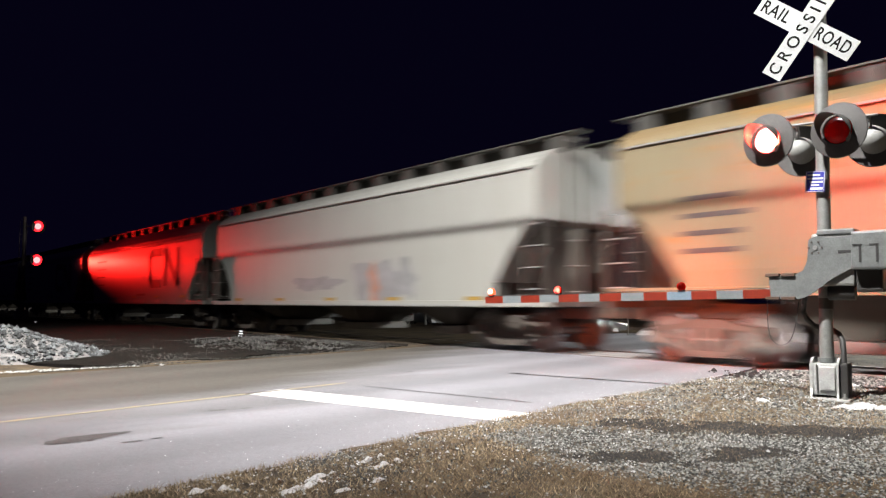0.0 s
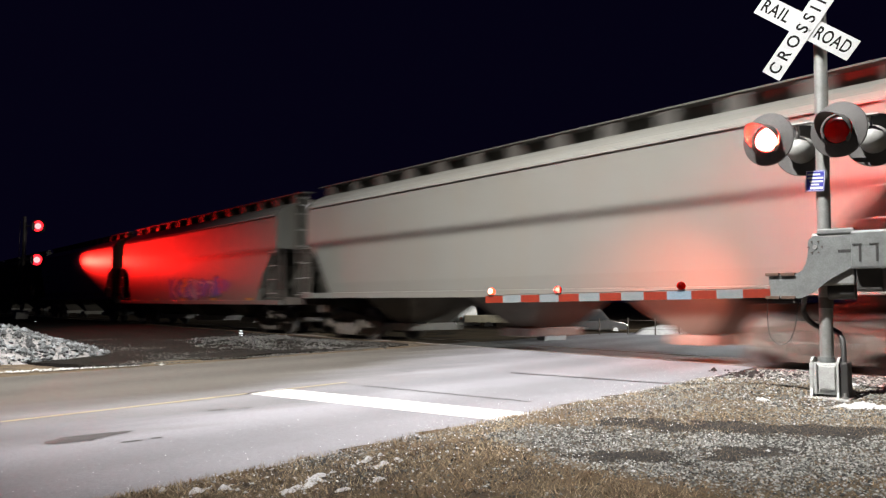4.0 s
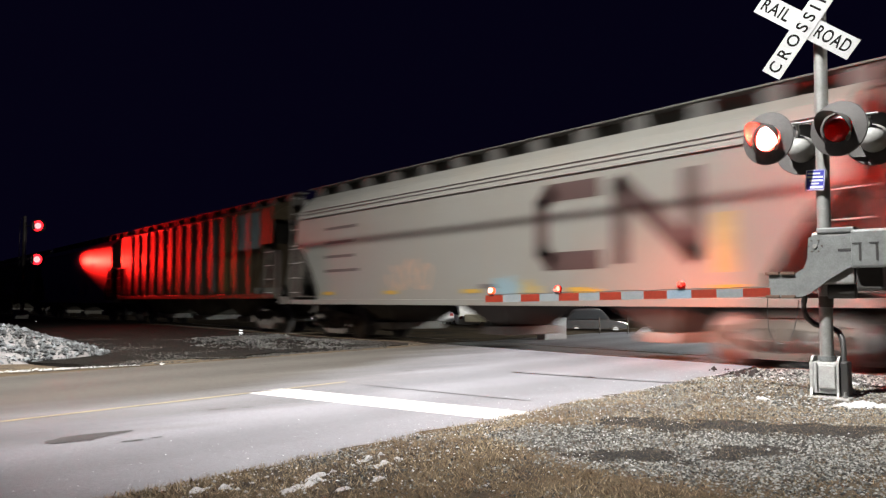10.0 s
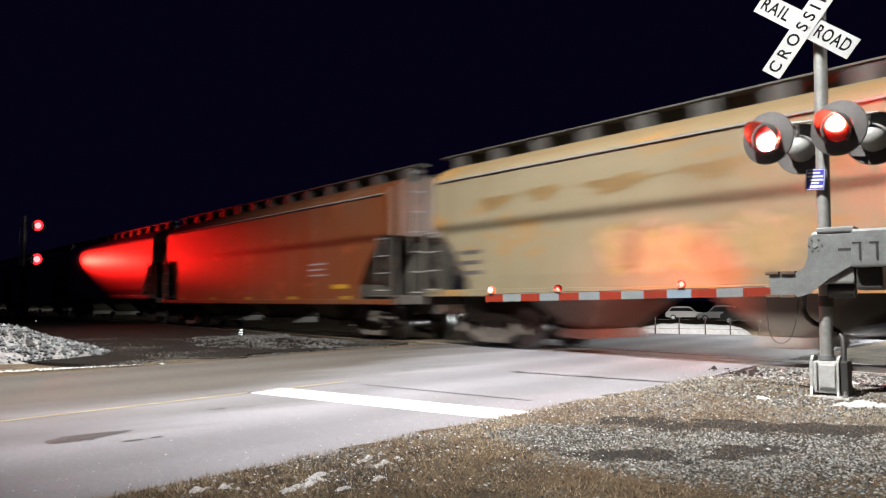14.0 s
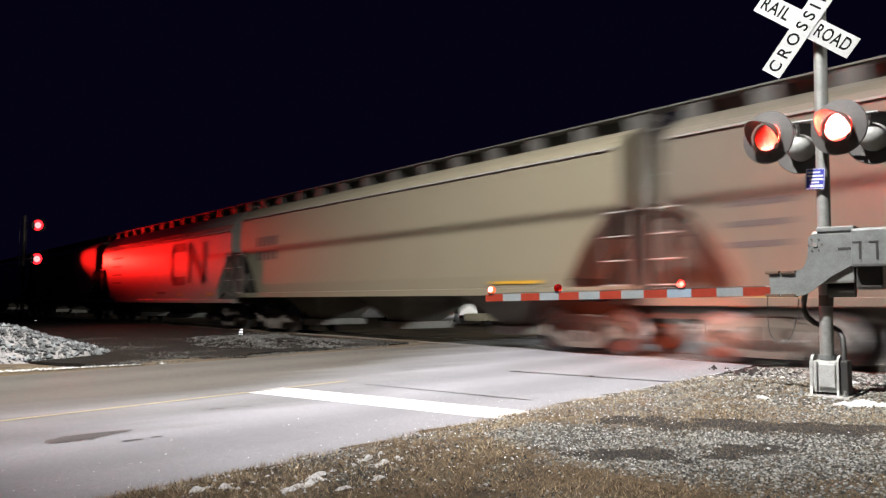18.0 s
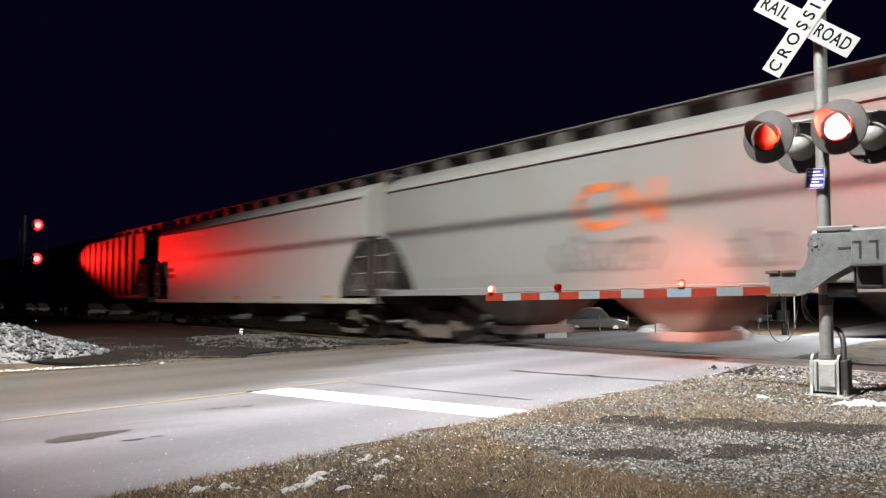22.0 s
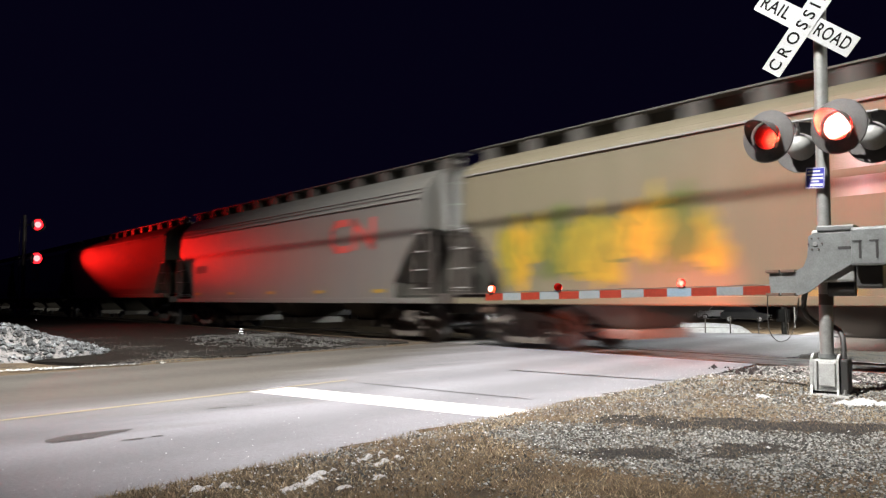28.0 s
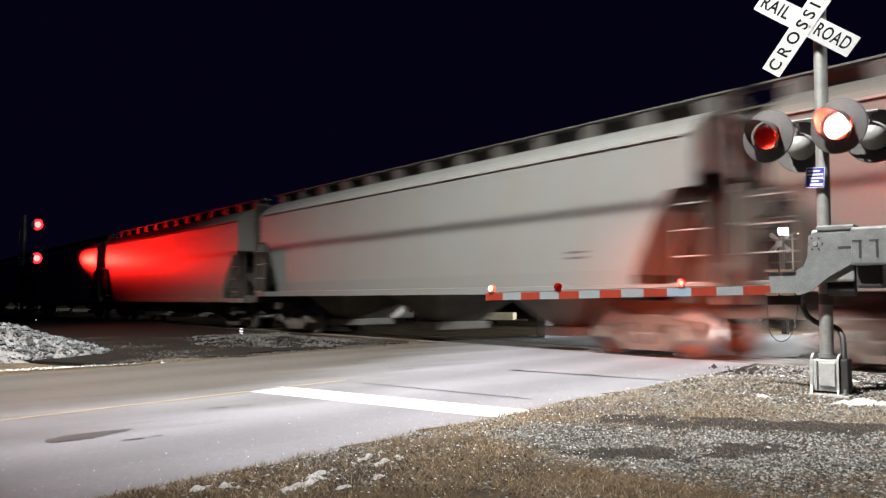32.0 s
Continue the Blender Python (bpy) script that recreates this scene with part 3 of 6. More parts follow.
    bm = plate(bmesh.new(), bracket, 0.02, Matrix.Translation((0, -0.215, 0)) @ Euler((radians(90), 0, 0)).to_matrix().to_4x4())
    br = part("arm_bracket", bm, alu, top, "bent grey steel arm bracket")
    for k in range(7):
        a = 2 * math.pi * k / 6
        r = 0.07 if k < 6 else 0.0
        x, z = -0.03 + r * math.cos(a), 1.7 + r * math.sin(a)
        part("bracket_bolt", rod(bmesh.new(), (x, -0.246, z), (x, -0.23, z), 0.01 if k < 6 else 0.026, 8), grime if k < 6 else galv, br)
    part("bracket_slot", slab(0.2, -0.239, 1.63, 0.34, -0.2355, 1.66), black, br)
    for a, z in ((-0.57, 1.385), (-0.4, 1.385), (-0.57, 1.12), (-0.4, 1.12)):
        part("arm_clamp", slab(a, -0.26, z, a + 0.15, -0.12, z + 0.035, 0.006), rust, br, "rusty clamp plate")
    cw = part("counterweight", slab(0.34, -0.32, 1.44, 0.85, -0.235, 1.86, 0.03), alu, top, "grey counterweight plate")
    for x in (0.42, 0.58, 0.74):
        part("slot", slab(x, -0.327, 1.52, x + 0.022, -0.319, 1.7), black, cw)
        part("slot", slab(x - 0.06, -0.327, 1.7, x + 0.03, -0.319, 1.715), black, cw)
    part("weight_block", slab(0.36, -0.2, 1.2, 0.62, 0.05, 1.46, 0.03), black, top, "dark weight under the drive")

    # gate arm with twelve-inch stripes, drooping slightly to its tip
    red_s = surface("arm_red", (0.17, 0.017, 0.006), 0.4, 0.0, (0.11, 0.013, 0.007), 8, 0.6, 0.03, 70)
    white_s = surface("arm_white", (0.125, 0.142, 0.148), 0.4, 0.0, (0.16, 0.175, 0.178), 6, 0.6, 0.03, 70)
    blue_s = surface("arm_pale_blue", (0.13, 0.175, 0.215), 0.4, 0.0, (0.16, 0.21, 0.255), 6, 0.6, 0.03, 70)
    droop = math.degrees(math.atan2(1.2 - 1.13, 4.03))
    arm = part("gate_arm", slab(-0.06, -0.012, -0.05, 0.06, 0.012, 0.05, 0.004), alu, top, "long red and white striped gate arm", pose(-0.52, -0.215, 1.2, 0, -droop, 0))
    for k in range(13):
        x1 = -0.31 * k
        mat = red_s if k % 2 == 0 else (blue_s if k in (3,) else white_s)
        part("stripe", slab(x1 - 0.31, -0.02, -0.062, x1, 0.02, 0.04), mat, arm)
    part("arm_wire", tube(bmesh.new(), [(-0.02 - 0.05 * i, 0.0, 0.047 + 0.008 * abs(math.sin(i * 0.21)) + 0.004 * math.sin(i * 0.5) * math.sin(i * 0.13)) for i in range(80)], 0.006, 5), black, arm, "thin wire along the arm")
    for x, key in ((-3.93, ""), (-2.81, "A"), (-1.06, "B")):
        lamp = part("arm_lamp", slab(x - 0.04, -0.03, 0.038, x + 0.04, 0.03, 0.063, 0.008), black, arm, "small red gate arm lamp")
        c = Vector((x, 0, 0.104))
        if not key:
            bm = bmesh.new()
            bmesh.ops.create_uvsphere(bm, u_segments=18, v_segments=12, radius=0.055, matrix=Matrix.Translation(c))
            part("lamp_globe", bm, red_steady, lamp, "steadily lit red globe", None, True)
            # glowing sphere pushed towards the camera to draw the globe's bright core
            bm = bmesh.new()
            bmesh.ops.create_uvsphere(bm, u_segments=16, v_segments=10, radius=0.04, matrix=Matrix.Translation(c + Vector((0.004, -0.028, 0.004))))
            part("lamp_core", bm, glow("hot_lamp_core", (1.0, 0.72, 0.5), 4.0), lamp, "pale sphere on the camera side, drawn as a hot core", None, True)
        else:
            bm = bmesh.new()
            bmesh.ops.create_uvsphere(bm, u_segments=18, v_segments=12, radius=0.055, matrix=Matrix.Translation(c))
            part("lamp_globe", bm, dim_lens, lamp, "red glass globe", None, True)
            bm = bmesh.new()
            bmesh.ops.create_uvsphere(bm, u_segments=12, v_segments=8, radius=0.021, matrix=Matrix.Translation(c))
            part("bulb", bm, glow("arm_filament", (1.0, 0.7, 0.9), 190.0), lamp, "lit lamp bulb", None, True)
            bm = lathe(bmesh.new(), [(0.0, -0.034), (0.022, -0.03), (0.032, 0.0), (0.032, 0.016), (0.029, 0.016), (0.029, 0.0), (0.019, -0.026), (0.0, -0.031)], 14)
            shade = part("bulb_shade", bm, light_trap, lamp, "hidden shade, added to switch the arm lamp", Matrix.Translation(c) @ pose(0, 0, 0, 90), True)
            FLASHERS.append((shade, key, c, False))
    return top


make_mast()
# steady spots added for the arm lamps' glow, aimed to fit the camera's view
w2 = MAST_POSE
for x, e, angle, to in ((-4.45, 35, 140, (-9.0, SIDE_Y, 1.0)), (-3.33, 60, 140, (-8.0, SIDE_Y, 1.0)), (-1.58, 2500, 50, (-7.9, SIDE_Y, 1.1))):
    spot("arm_lamp_light", w2 @ Vector((x, -0.13, 1.34)), Vector(to), e, (1.0, 0.14, 0.05), angle, 1.0, 0.03)

# ---- block signal by the track ----


def make_signal():
    s = thing("block_signal", "dark railway block signal mast with two lit red heads", "railway signal", Matrix.Translation(SIGNAL))
    part("signal_mast", rod(bmesh.new(), (0, 0, -0.1), (0, 0, 6.25), 0.085, 14), grime, s, "", None, True)
    part("mast_foot", slab(-0.35, -0.35, -0.15, 0.35, 0.35, 0.55, 0.03), ballast, s, "concrete foot")
    for z in (5.67, 3.61):
        head = part("signal_head", lathe(bmesh.new(), [(0.0, 0.0), (0.42, 0.0), (0.44, 0.01), (0.42, 0.03), (0.0, 0.03)], 30), black, s, "round black target", pose(0.3, 0.72, z, 0, 90, -30), True)
        part("hood", lathe(bmesh.new(), [(0.345, 0.03), (0.345, 0.2), (0.338, 0.2), (0.338, 0.03)], 22), black, head, "", None, True)
        # lens and pale centre are oversized to stand in for glare
        part("lens", lathe(bmesh.new(), [(0.335, 0.05), (0.2, 0.08), (0.0, 0.088)], 22), glow("signal_red", (1.0, 0.012, 0.02), 4.0), head, "glowing red lens", None, True)
        part("lens_centre", lathe(bmesh.new(), [(0.19, 0.095), (0.1, 0.102), (0.0, 0.104)], 18), glow("signal_hot", (1.0, 0.42, 0.42), 1.6), head, "pale disc drawn as the lens's glare", None, True)
        part("head_case", slab(-0.05, 0.35, z - 0.22, 0.28, 0.9, z + 0.22, 0.03), black, s, "")
        part("head_bracket", rod(bmesh.new(), (0, 0, z), (0.1, 0.5, z), 0.04, 8), grime, s)
    lad = bmesh.new()
    for y in (-0.18, 0.18):
        rod(lad, (-0.3, y, 0.2), (-0.3, y, 6.0), 0.02, 6)
    for i in range(20):
        rod(lad, (-0.3, -0.18, 0.4 + i * 0.3), (-0.3, 0.18, 0.4 + i * 0.3), 0.012, 6)
    part("ladder", lad, grime, s, "rung ladder behind the mast")


make_signal()

# ---- street light and cable out of view ----


def make_street_lamp():
    s = thing("street_lamp", "tall grey steel street lamp with a bright white head", "street lamp", pose(LAMP.x + 3.7, LAMP.y - 0.6, 0))
    part("pole", rod(bmesh.new(), (0, 0, -0.05), (0, 0, 17.5), 0.12, 16, 0.07), galv, s, "", None, True)
    part("bracket_arm", rod(bmesh.new(), (0, 0, 17.35), (-3.5, 0.55, 17.8), 0.04, 10), galv, s, "", None, True)
    part("lamp_head", slab(-4.0, 0.38, 17.72, -3.4, 0.78, 17.88, 0.03), alu, s, "flat lamp head")
    part("diffuser", slab(-3.9, 0.46, 17.7, -3.5, 0.7, 17.718), glow("street_white", (0.93, 0.95, 1.0), 40.0), s, "glowing white diffuser")
    # unseen cable, added to cast the dark band along the cars
    c = thing("overhead_cable", "black cable on two poles, out of view, added for its shadow band", "cable", pose(0, 0, 0))
    part("cable", tube(bmesh.new(), [(-45 + i * 1.5, CABLE_Y, CABLE_Z) for i in range(61)], 0.0135, 8), black, c, "", None, True)
    for x in (-45, 45):
        part("utility_pole", rod(bmesh.new(), (x, CABLE_Y, -0.05), (x, CABLE_Y, CABLE_Z + 1.2), 0.16, 12, 0.11), timber, c, "weathered wooden pole", None, True)


# set so that the cable's shadow falls 2.77 m up the car sides
CABLE_Y = 2.8
CABLE_Z = LAMP.z - (LAMP.z - 2.77) * (CABLE_Y - LAMP.y) / (SIDE_Y - LAMP.y)
make_street_lamp()

# ---- verge, gravel, snow ----


def pebble_mesh(name, places, material, label, category, flat=0.7, kind="stuff", rough=0.35):
    """Many small stones in one mesh. places: (x, y, z, size)."""
    base = np.array([(1, 0, 0), (-1, 0, 0), (0, 1, 0), (0, -1, 0), (0, 0, 1), (0, 0, -0.6)], float)
    tri = np.array([(0, 2, 4), (2, 1, 4), (1, 3, 4), (3, 0, 4), (2, 0, 5), (1, 2, 5), (3, 1, 5), (0, 3, 5)])
    rng = np.random.default_rng(len(places))
    p = np.array(places)
    n = len(p)
    v = base[None] * (1 + rng.uniform(-rough, rough, (n, 6, 3)))
    a = rng.uniform(0, 2 * math.pi, n)
    c, s = np.cos(a)[:, None], np.sin(a)[:, None]
    x, y = v[:, :, 0] * c - v[:, :, 1] * s, v[:, :, 0] * s + v[:, :, 1] * c
    sz = p[:, 3][:, None]
    out = np.stack([x * sz + p[:, 0][:, None], y * sz * 0.85 + p[:, 1][:, None], v[:, :, 2] * sz * flat + p[:, 2][:, None]], 2).reshape(-1, 3)
    f = (tri[None] + (np.arange(n) * 6)[:, None, None]).reshape(-1, 3)
    me = bpy.data.meshes.new(name)
    me.from_pydata(out.tolist(), [], f.tolist())
    me.materials.append(material)
    return tagged(new(name, me), label, category, kind=kind)


def stone_material(name, lo, hi, rough=0.85, bias=1.0):
    m, n, l, b = shader(name)
    geo = n.new("ShaderNodeNewGeometry")
    mx = n.new("ShaderNodeMix")
    mx.data_type = "RGBA"
    mx.inputs[6].default_value, mx.inputs[7].default_value = (*lo, 1), (*hi, 1)
    pw = n.new("ShaderNodeMath")
    pw.operation, pw.inputs[1].default_value = "POWER", bias
    l.new(geo.outputs["Random Per Island"], pw.inputs[0])
    l.new(pw.outputs[0], mx.inputs[0])
    tc, nz = n.new("ShaderNodeTexCoord"), n.new("ShaderNodeTexNoise")
    nz.inputs["Scale"].default_value = 70.0
    l.new(tc.outputs["Object"], nz.inputs["Vector"])
    mul = n.new("ShaderNodeMix")
    mul.data_type, mul.blend_type = "RGBA", "MULTIPLY"
    mul.inputs[0].default_value = 0.4
    l.new(mx.outputs[2], mul.inputs[6])
    l.new(nz.outputs[0], mul.inputs[7])
    l.new(mul.outputs[2], b.inputs["Base Color"])
    b.inputs["Roughness"].default_value = rough
    return m


gravel_mat = stone_material("gravel_stones", (0.016, 0.016, 0.015), (0.37, 0.37, 0.345), bias=1.6)
grit_mat = stone_material("road_salt_grains", (0.35, 0.34, 0.33), (0.85, 0.85, 0.86), 0.4)
grass_mat = stone_material("dead_grass_blades", (0.045, 0.028, 0.013), (0.55, 0.43, 0.27), bias=1.4)


def patchy(m, scale, low, tint):
    """Large soft patches over a scattered material."""
    n, l = m.node_tree.nodes, m.node_tree.links
    b = n["Principled BSDF"]
    src = b.inputs["Base Color"].links[0].from_socket
    tc, nz, r, mx = n.new("ShaderNodeTexCoord"), n.new("ShaderNodeTexNoise"), n.new("ShaderNodeMapRange"), n.new("ShaderNodeMix")
    nz.inputs["Scale"].default_value, nz.inputs["Detail"].default_value = scale, 5
    l.new(tc.outputs["Object"], nz.inputs["Vector"])
    r.inputs[1].default_value, r.inputs[2].default_value, r.inputs[4].default_value = 0.4, 0.62, low
    l.new(nz.outputs[0], r.inputs[0])
    mx.data_type = "RGBA"
    l.new(r.outputs[0], mx.inputs[0])
    l.new(src, mx.inputs[6])
    mx.inputs[7].default_value = (*tint, 1)
    l.new(mx.outputs[2], b.inputs["Base Color"])


patchy(grass_mat, 1.3, 0.75, (0.115, 0.07, 0.032))
dark_gravel = stone_material("wet_dark_gravel", (0.004, 0.0038, 0.0035), (0.06, 0.046, 0.034), bias=1.6)
dirty_snow = stone_material("dirty_snow_crumbs", (0.2, 0.2, 0.19), (0.5, 0.5, 0.48))
chunk_mat = stone_material("snowy_rubble", (0.02, 0.021, 0.022), (0.27, 0.29, 0.295))
patchy(chunk_mat, 3.2, 0.85, (0.012, 0.012, 0.012))
# stones darkened with the shoulder, for the weaker light there
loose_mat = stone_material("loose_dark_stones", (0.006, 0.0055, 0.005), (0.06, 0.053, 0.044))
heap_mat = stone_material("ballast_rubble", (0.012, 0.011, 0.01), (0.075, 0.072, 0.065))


def soil_share(x, y):
    """Bare damp soil: a band along the gravel and hollows in it."""
    u, v = (x + 3.6) * 0.8 + (y - 6.03) * 0.6, -(x + 3.6) * 0.6 + (y - 6.03) * 0.8
    wob = 0.75 * noise.noise(Vector((x * 2.2, y * 2.2, 6))) + 0.55 * noise.noise(Vector((x * 6, y * 6, 6)))
    band = 0.75 - abs(v + 0.1) / 0.42 + wob if -1.1 < u < 1.9 else -1
    p, q = (x + 3.45) * 0.6 + (y - 4.4) * 0.8, -(x + 3.45) * 0.8 + (y - 4.4) * 0.6
    holl = 1.2 - math.hypot(p / 0.38, q / 0.2) + wob
    tail = 0.5 - math.hypot((p - 0.8) / 0.9, (q + 0.05) / 0.2) * 0.8 + wob * 1.6
    return max(band, holl, tail)


def gravel_share(x, y):
    """How stony the verge is: a gravelled turn-out beside the road, thinning to grass."""
    wob = 0.3 * noise.noise(Vector((x * 1.6, y * 1.6, 2))) + 0.25 * noise.noise(Vector((x * 4.5, y * 4.5, 2)))
    v = min(y - 3.98 + 0.12 * max(0.0, x + 3.0), (5.05 + 0.8 * (x + 4.27) - y) * 0.78, (x + 4.65) * 1.2)
    upper = 0.3 if y > 6.2 + 0.75 * (x + 3.6) else 0.0
    upper = max(upper, min(0.75, (y - 8.9) * 0.5))
    rim = x - edge_right(y)
    if 2.2 < y < 10.5:
        upper = max(upper, 0.66 - rim / 0.42)
    share = max(min(1.0, 0.45 + v / 0.4), upper) + wob
    # fewer stones to the right: browner grass, and in place of dimmer light
    share -= 0.6 * max(0.0, min(1.0, (x + 2.7) / 0.9))
    return share - 0.85 * max(0.0, min(1.0, soil_share(x, y) * 2.0))


def scatter_verge():
    rnd = random.Random(4)
    stones = []
    while len(stones) < 105000:
        y = rnd.uniform(2.4, 12.15)
        x = rnd.uniform(edge_right(y) + 0.02, 0.9)
        g = gravel_share(x, y)
        if rnd.random() < min(0.8, soil_share(x, y) * 1.6):
            continue
        if rnd.random() < g + 0.09:
            size = 0.004 + 0.0105 * rnd.random() ** 2
            if y > 7.6 and rnd.random() < 0.3:
                size *= 1.6 if y < 10.3 else 2.4
            stones.append((x, y, height(x, y) + size * 0.3, size))
    dark = []
    while len(dark) < 22000:
        y = rnd.uniform(3.6, 8.0)
        x = rnd.uniform(edge_right(y) + 0.3, 0.9)
        if rnd.random() < min(0.9, soil_share(x, y) * 1.1 + 0.03):
            size = 0.005 + 0.011 * rnd.random() ** 2
            dark.append((x, y, height(x, y) + size * 0.3, size))
    verts, faces = [], []
    while len(faces) < 115000:
        y = rnd.uniform(0.7, 11.3)
        x = edge_right(y) - 0.06 + rnd.random() ** 1.3 * (4.6 if y > 2 else 5.2)
        if x > 1.2 or rnd.random() < gravel_share(x, y) * 1.6 - 0.1:
            continue
        if noise.noise(Vector((x * 1.6, y * 1.6, 7))) < -0.28 and rnd.random() < 0.7:
            continue
        if soil_share(x, y) > 0.0 and rnd.random() < 0.6:
            continue
        z = height(x, y)
        h = 0.008 + 0.026 * rnd.random() ** 2
        a = rnd.uniform(0, 6.283)
        lean = rnd.uniform(0.6, 2.6)
        dx, dy = math.cos(a), math.sin(a)
        w = 0.0018 + 0.002 * rnd.random()
        i = len(verts)
        verts += [(x - dy * w, y + dx * w, z - 0.004), (x + dy * w, y - dx * w, z - 0.004), (x + dx * h * lean, y + dy * h * lean, z + h)]
        faces.append((i, i + 1, i + 2))
    for i in range(2600):
        y = rnd.uniform(0.9, 6.5)
        x = ragged_right(y) + rnd.gauss(0.03, 0.05)
        z = height(x, y)
        h, a, lean, w = rnd.uniform(0.012, 0.05), rnd.uniform(0, 6.283), rnd.uniform(0.2, 1.4), rnd.uniform(0.0015, 0.003)
        dx, dy = math.cos(a), math.sin(a)
        i0 = len(verts)
        verts += [(x - dy * w, y + dx * w, z - 0.004), (x + dy * w, y - dx * w, z - 0.004), (x + dx * h * lean, y + dy * h * lean, z + h)]
        faces.append((i0, i0 + 1, i0 + 2))
    me = bpy.data.meshes.new("dead_grass")
    me.from_pydata(verts, [], faces)
    me.materials.append(grass_mat)
    tagged(new("dead_grass", me), "short flattened straw-coloured dead grass on the verge", "grass", kind="stuff")
    pebble_mesh("gravel", stones, gravel_mat, "loose grey gravel beside the road", "gravel")
    clods = []
    for i in range(46):
        x, y = -6.35 + rnd.gauss(0, 0.3), 11.1 + rnd.gauss(0, 0.3)
        clods.append((x, y, height(x, y) + 0.02, 0.02 + 0.05 * rnd.random() ** 2))
    pebble_mesh("earth_clods", clods, stone_material("red_brown_clods", (0.006, 0.003, 0.0025), (0.028, 0.013, 0.01)), "red-brown clods of earth at the road's corner by the rail", "earth clods", 0.8)
    pebble_mesh("damp_gravel", dark, dark_gravel, "damp dark gravel in hollows of the verge", "gravel")
    salt = []
    while len(salt) < 4200:
        y = rnd.uniform(0.6, 11.4)
        k = rnd.random() ** 8
        x = edge_right(y) + 0.03 - k * 1.7
        if rnd.random() < 0.25 + 0.6 * (1 - k):
            s = 0.0022 + 0.0045 * rnd.random() ** 3
            salt.append((x, y, 0.001, s))
    while len(salt) < 6300:
        y = rnd.uniform(1.8, 10.5)
        x = edge_right(y) + 1.6 * rnd.random() ** 1.8
        s = 0.003 + 0.006 * rnd.random() ** 3
        salt.append((x, y, height(x, y) + 0.012, s))
    pebble_mesh("road_grit", salt, grit_mat, "pale salt and grit grains on asphalt and verge", "grit")


scatter_verge()


def soil_patch(cx, cy, rx, ry, turn, seed, material, label):
    """A bare patch that follows the ground, with a ragged rim."""
    bm = bmesh.new()
    c, s = math.cos(turn), math.sin(turn)
    rings = []
    for j in range(6):
        t = j / 5
        ring = []
        for i in range(40):
            a = 2 * math.pi * i / 40
            r = t * (1 + 0.5 * noise.noise(Vector((math.cos(a) * 2, math.sin(a) * 2, seed))) + 0.3 * noise.noise(Vector((math.cos(a) * 7, math.sin(a) * 7, seed))))
            x, y = rx * r * math.cos(a), ry * r * math.sin(a)
            x, y = cx + x * c - y * s, cy + x * s + y * c
            ring.append(bm.verts.new((x, y, height(x, y) + (0.007 if j < 5 else -0.004))))
        rings.append(ring)
    for a, b in zip(rings, rings[1:]):
        for i in range(40):
            bm.faces.new((a[i], a[(i + 1) % 40], b[(i + 1) % 40], b[i]))
    bmesh.ops.remove_doubles(bm, verts=bm.verts[:], dist=0.0005)
    tagged(new("soil_patch", finish(bm, "soil_patch", material, True)), label, "soil", kind="structure")


dark_soil = surface("damp_dark_soil", (0.016, 0.0135, 0.0115), 0.95, 0.0, (0.045, 0.036, 0.028), 4, 0.8, 0.9, 55, spec=0.1)
soil_patch(-5.3, 10.2, 0.85, 0.4, 2.2, 9.0, dark_soil, "bare damp soil by the road edge")


def lumpy(cx, cy, rx, ry, h, seed, turn=0.0, k=16, rings=6):
    """A low uneven patch of old snow."""
    rx, ry, h, k, rings = rx * 1.15, ry * 1.15, h * 1.3, 28, 9
    bm = bmesh.new()
    prev = None
    c, s = math.cos(turn), math.sin(turn)
    z0 = height(cx, cy)
    for j in range(rings + 1):
        t = 1 - j / rings
        ring = []
        for i in range(k):
            a = 2 * math.pi * i / k
            r = t * (1 + 0.42 * noise.noise(Vector((math.cos(a) * 1.7, math.sin(a) * 1.7, seed))) + 0.2 * noise.noise(Vector((math.cos(a) * 5, math.sin(a) * 5, seed))))
            x, y = rx * r * math.cos(a), ry * r * math.sin(a)
            z = z0 - 0.012 + h * 0.8 * (1 - t ** 1.6) * (0.6 + 1.1 * noise.noise(Vector((x * 14, y * 14, seed))))
            ring.append(bm.verts.new((cx + x * c - y * s, cy + x * s + y * c, z)))
        if prev:
            for i in range(k):
                bm.faces.new((prev[i], prev[(i + 1) % k], ring[(i + 1) % k], ring[i]))
        prev = ring
    bmesh.ops.remove_doubles(bm, verts=bm.verts[:], dist=0.0005)
    me = finish(bm, "snow_patch", snow, True)
    return tagged(new("snow_patch", me), "small patch of melting old snow on the verge", "snow", "patches of old snow")


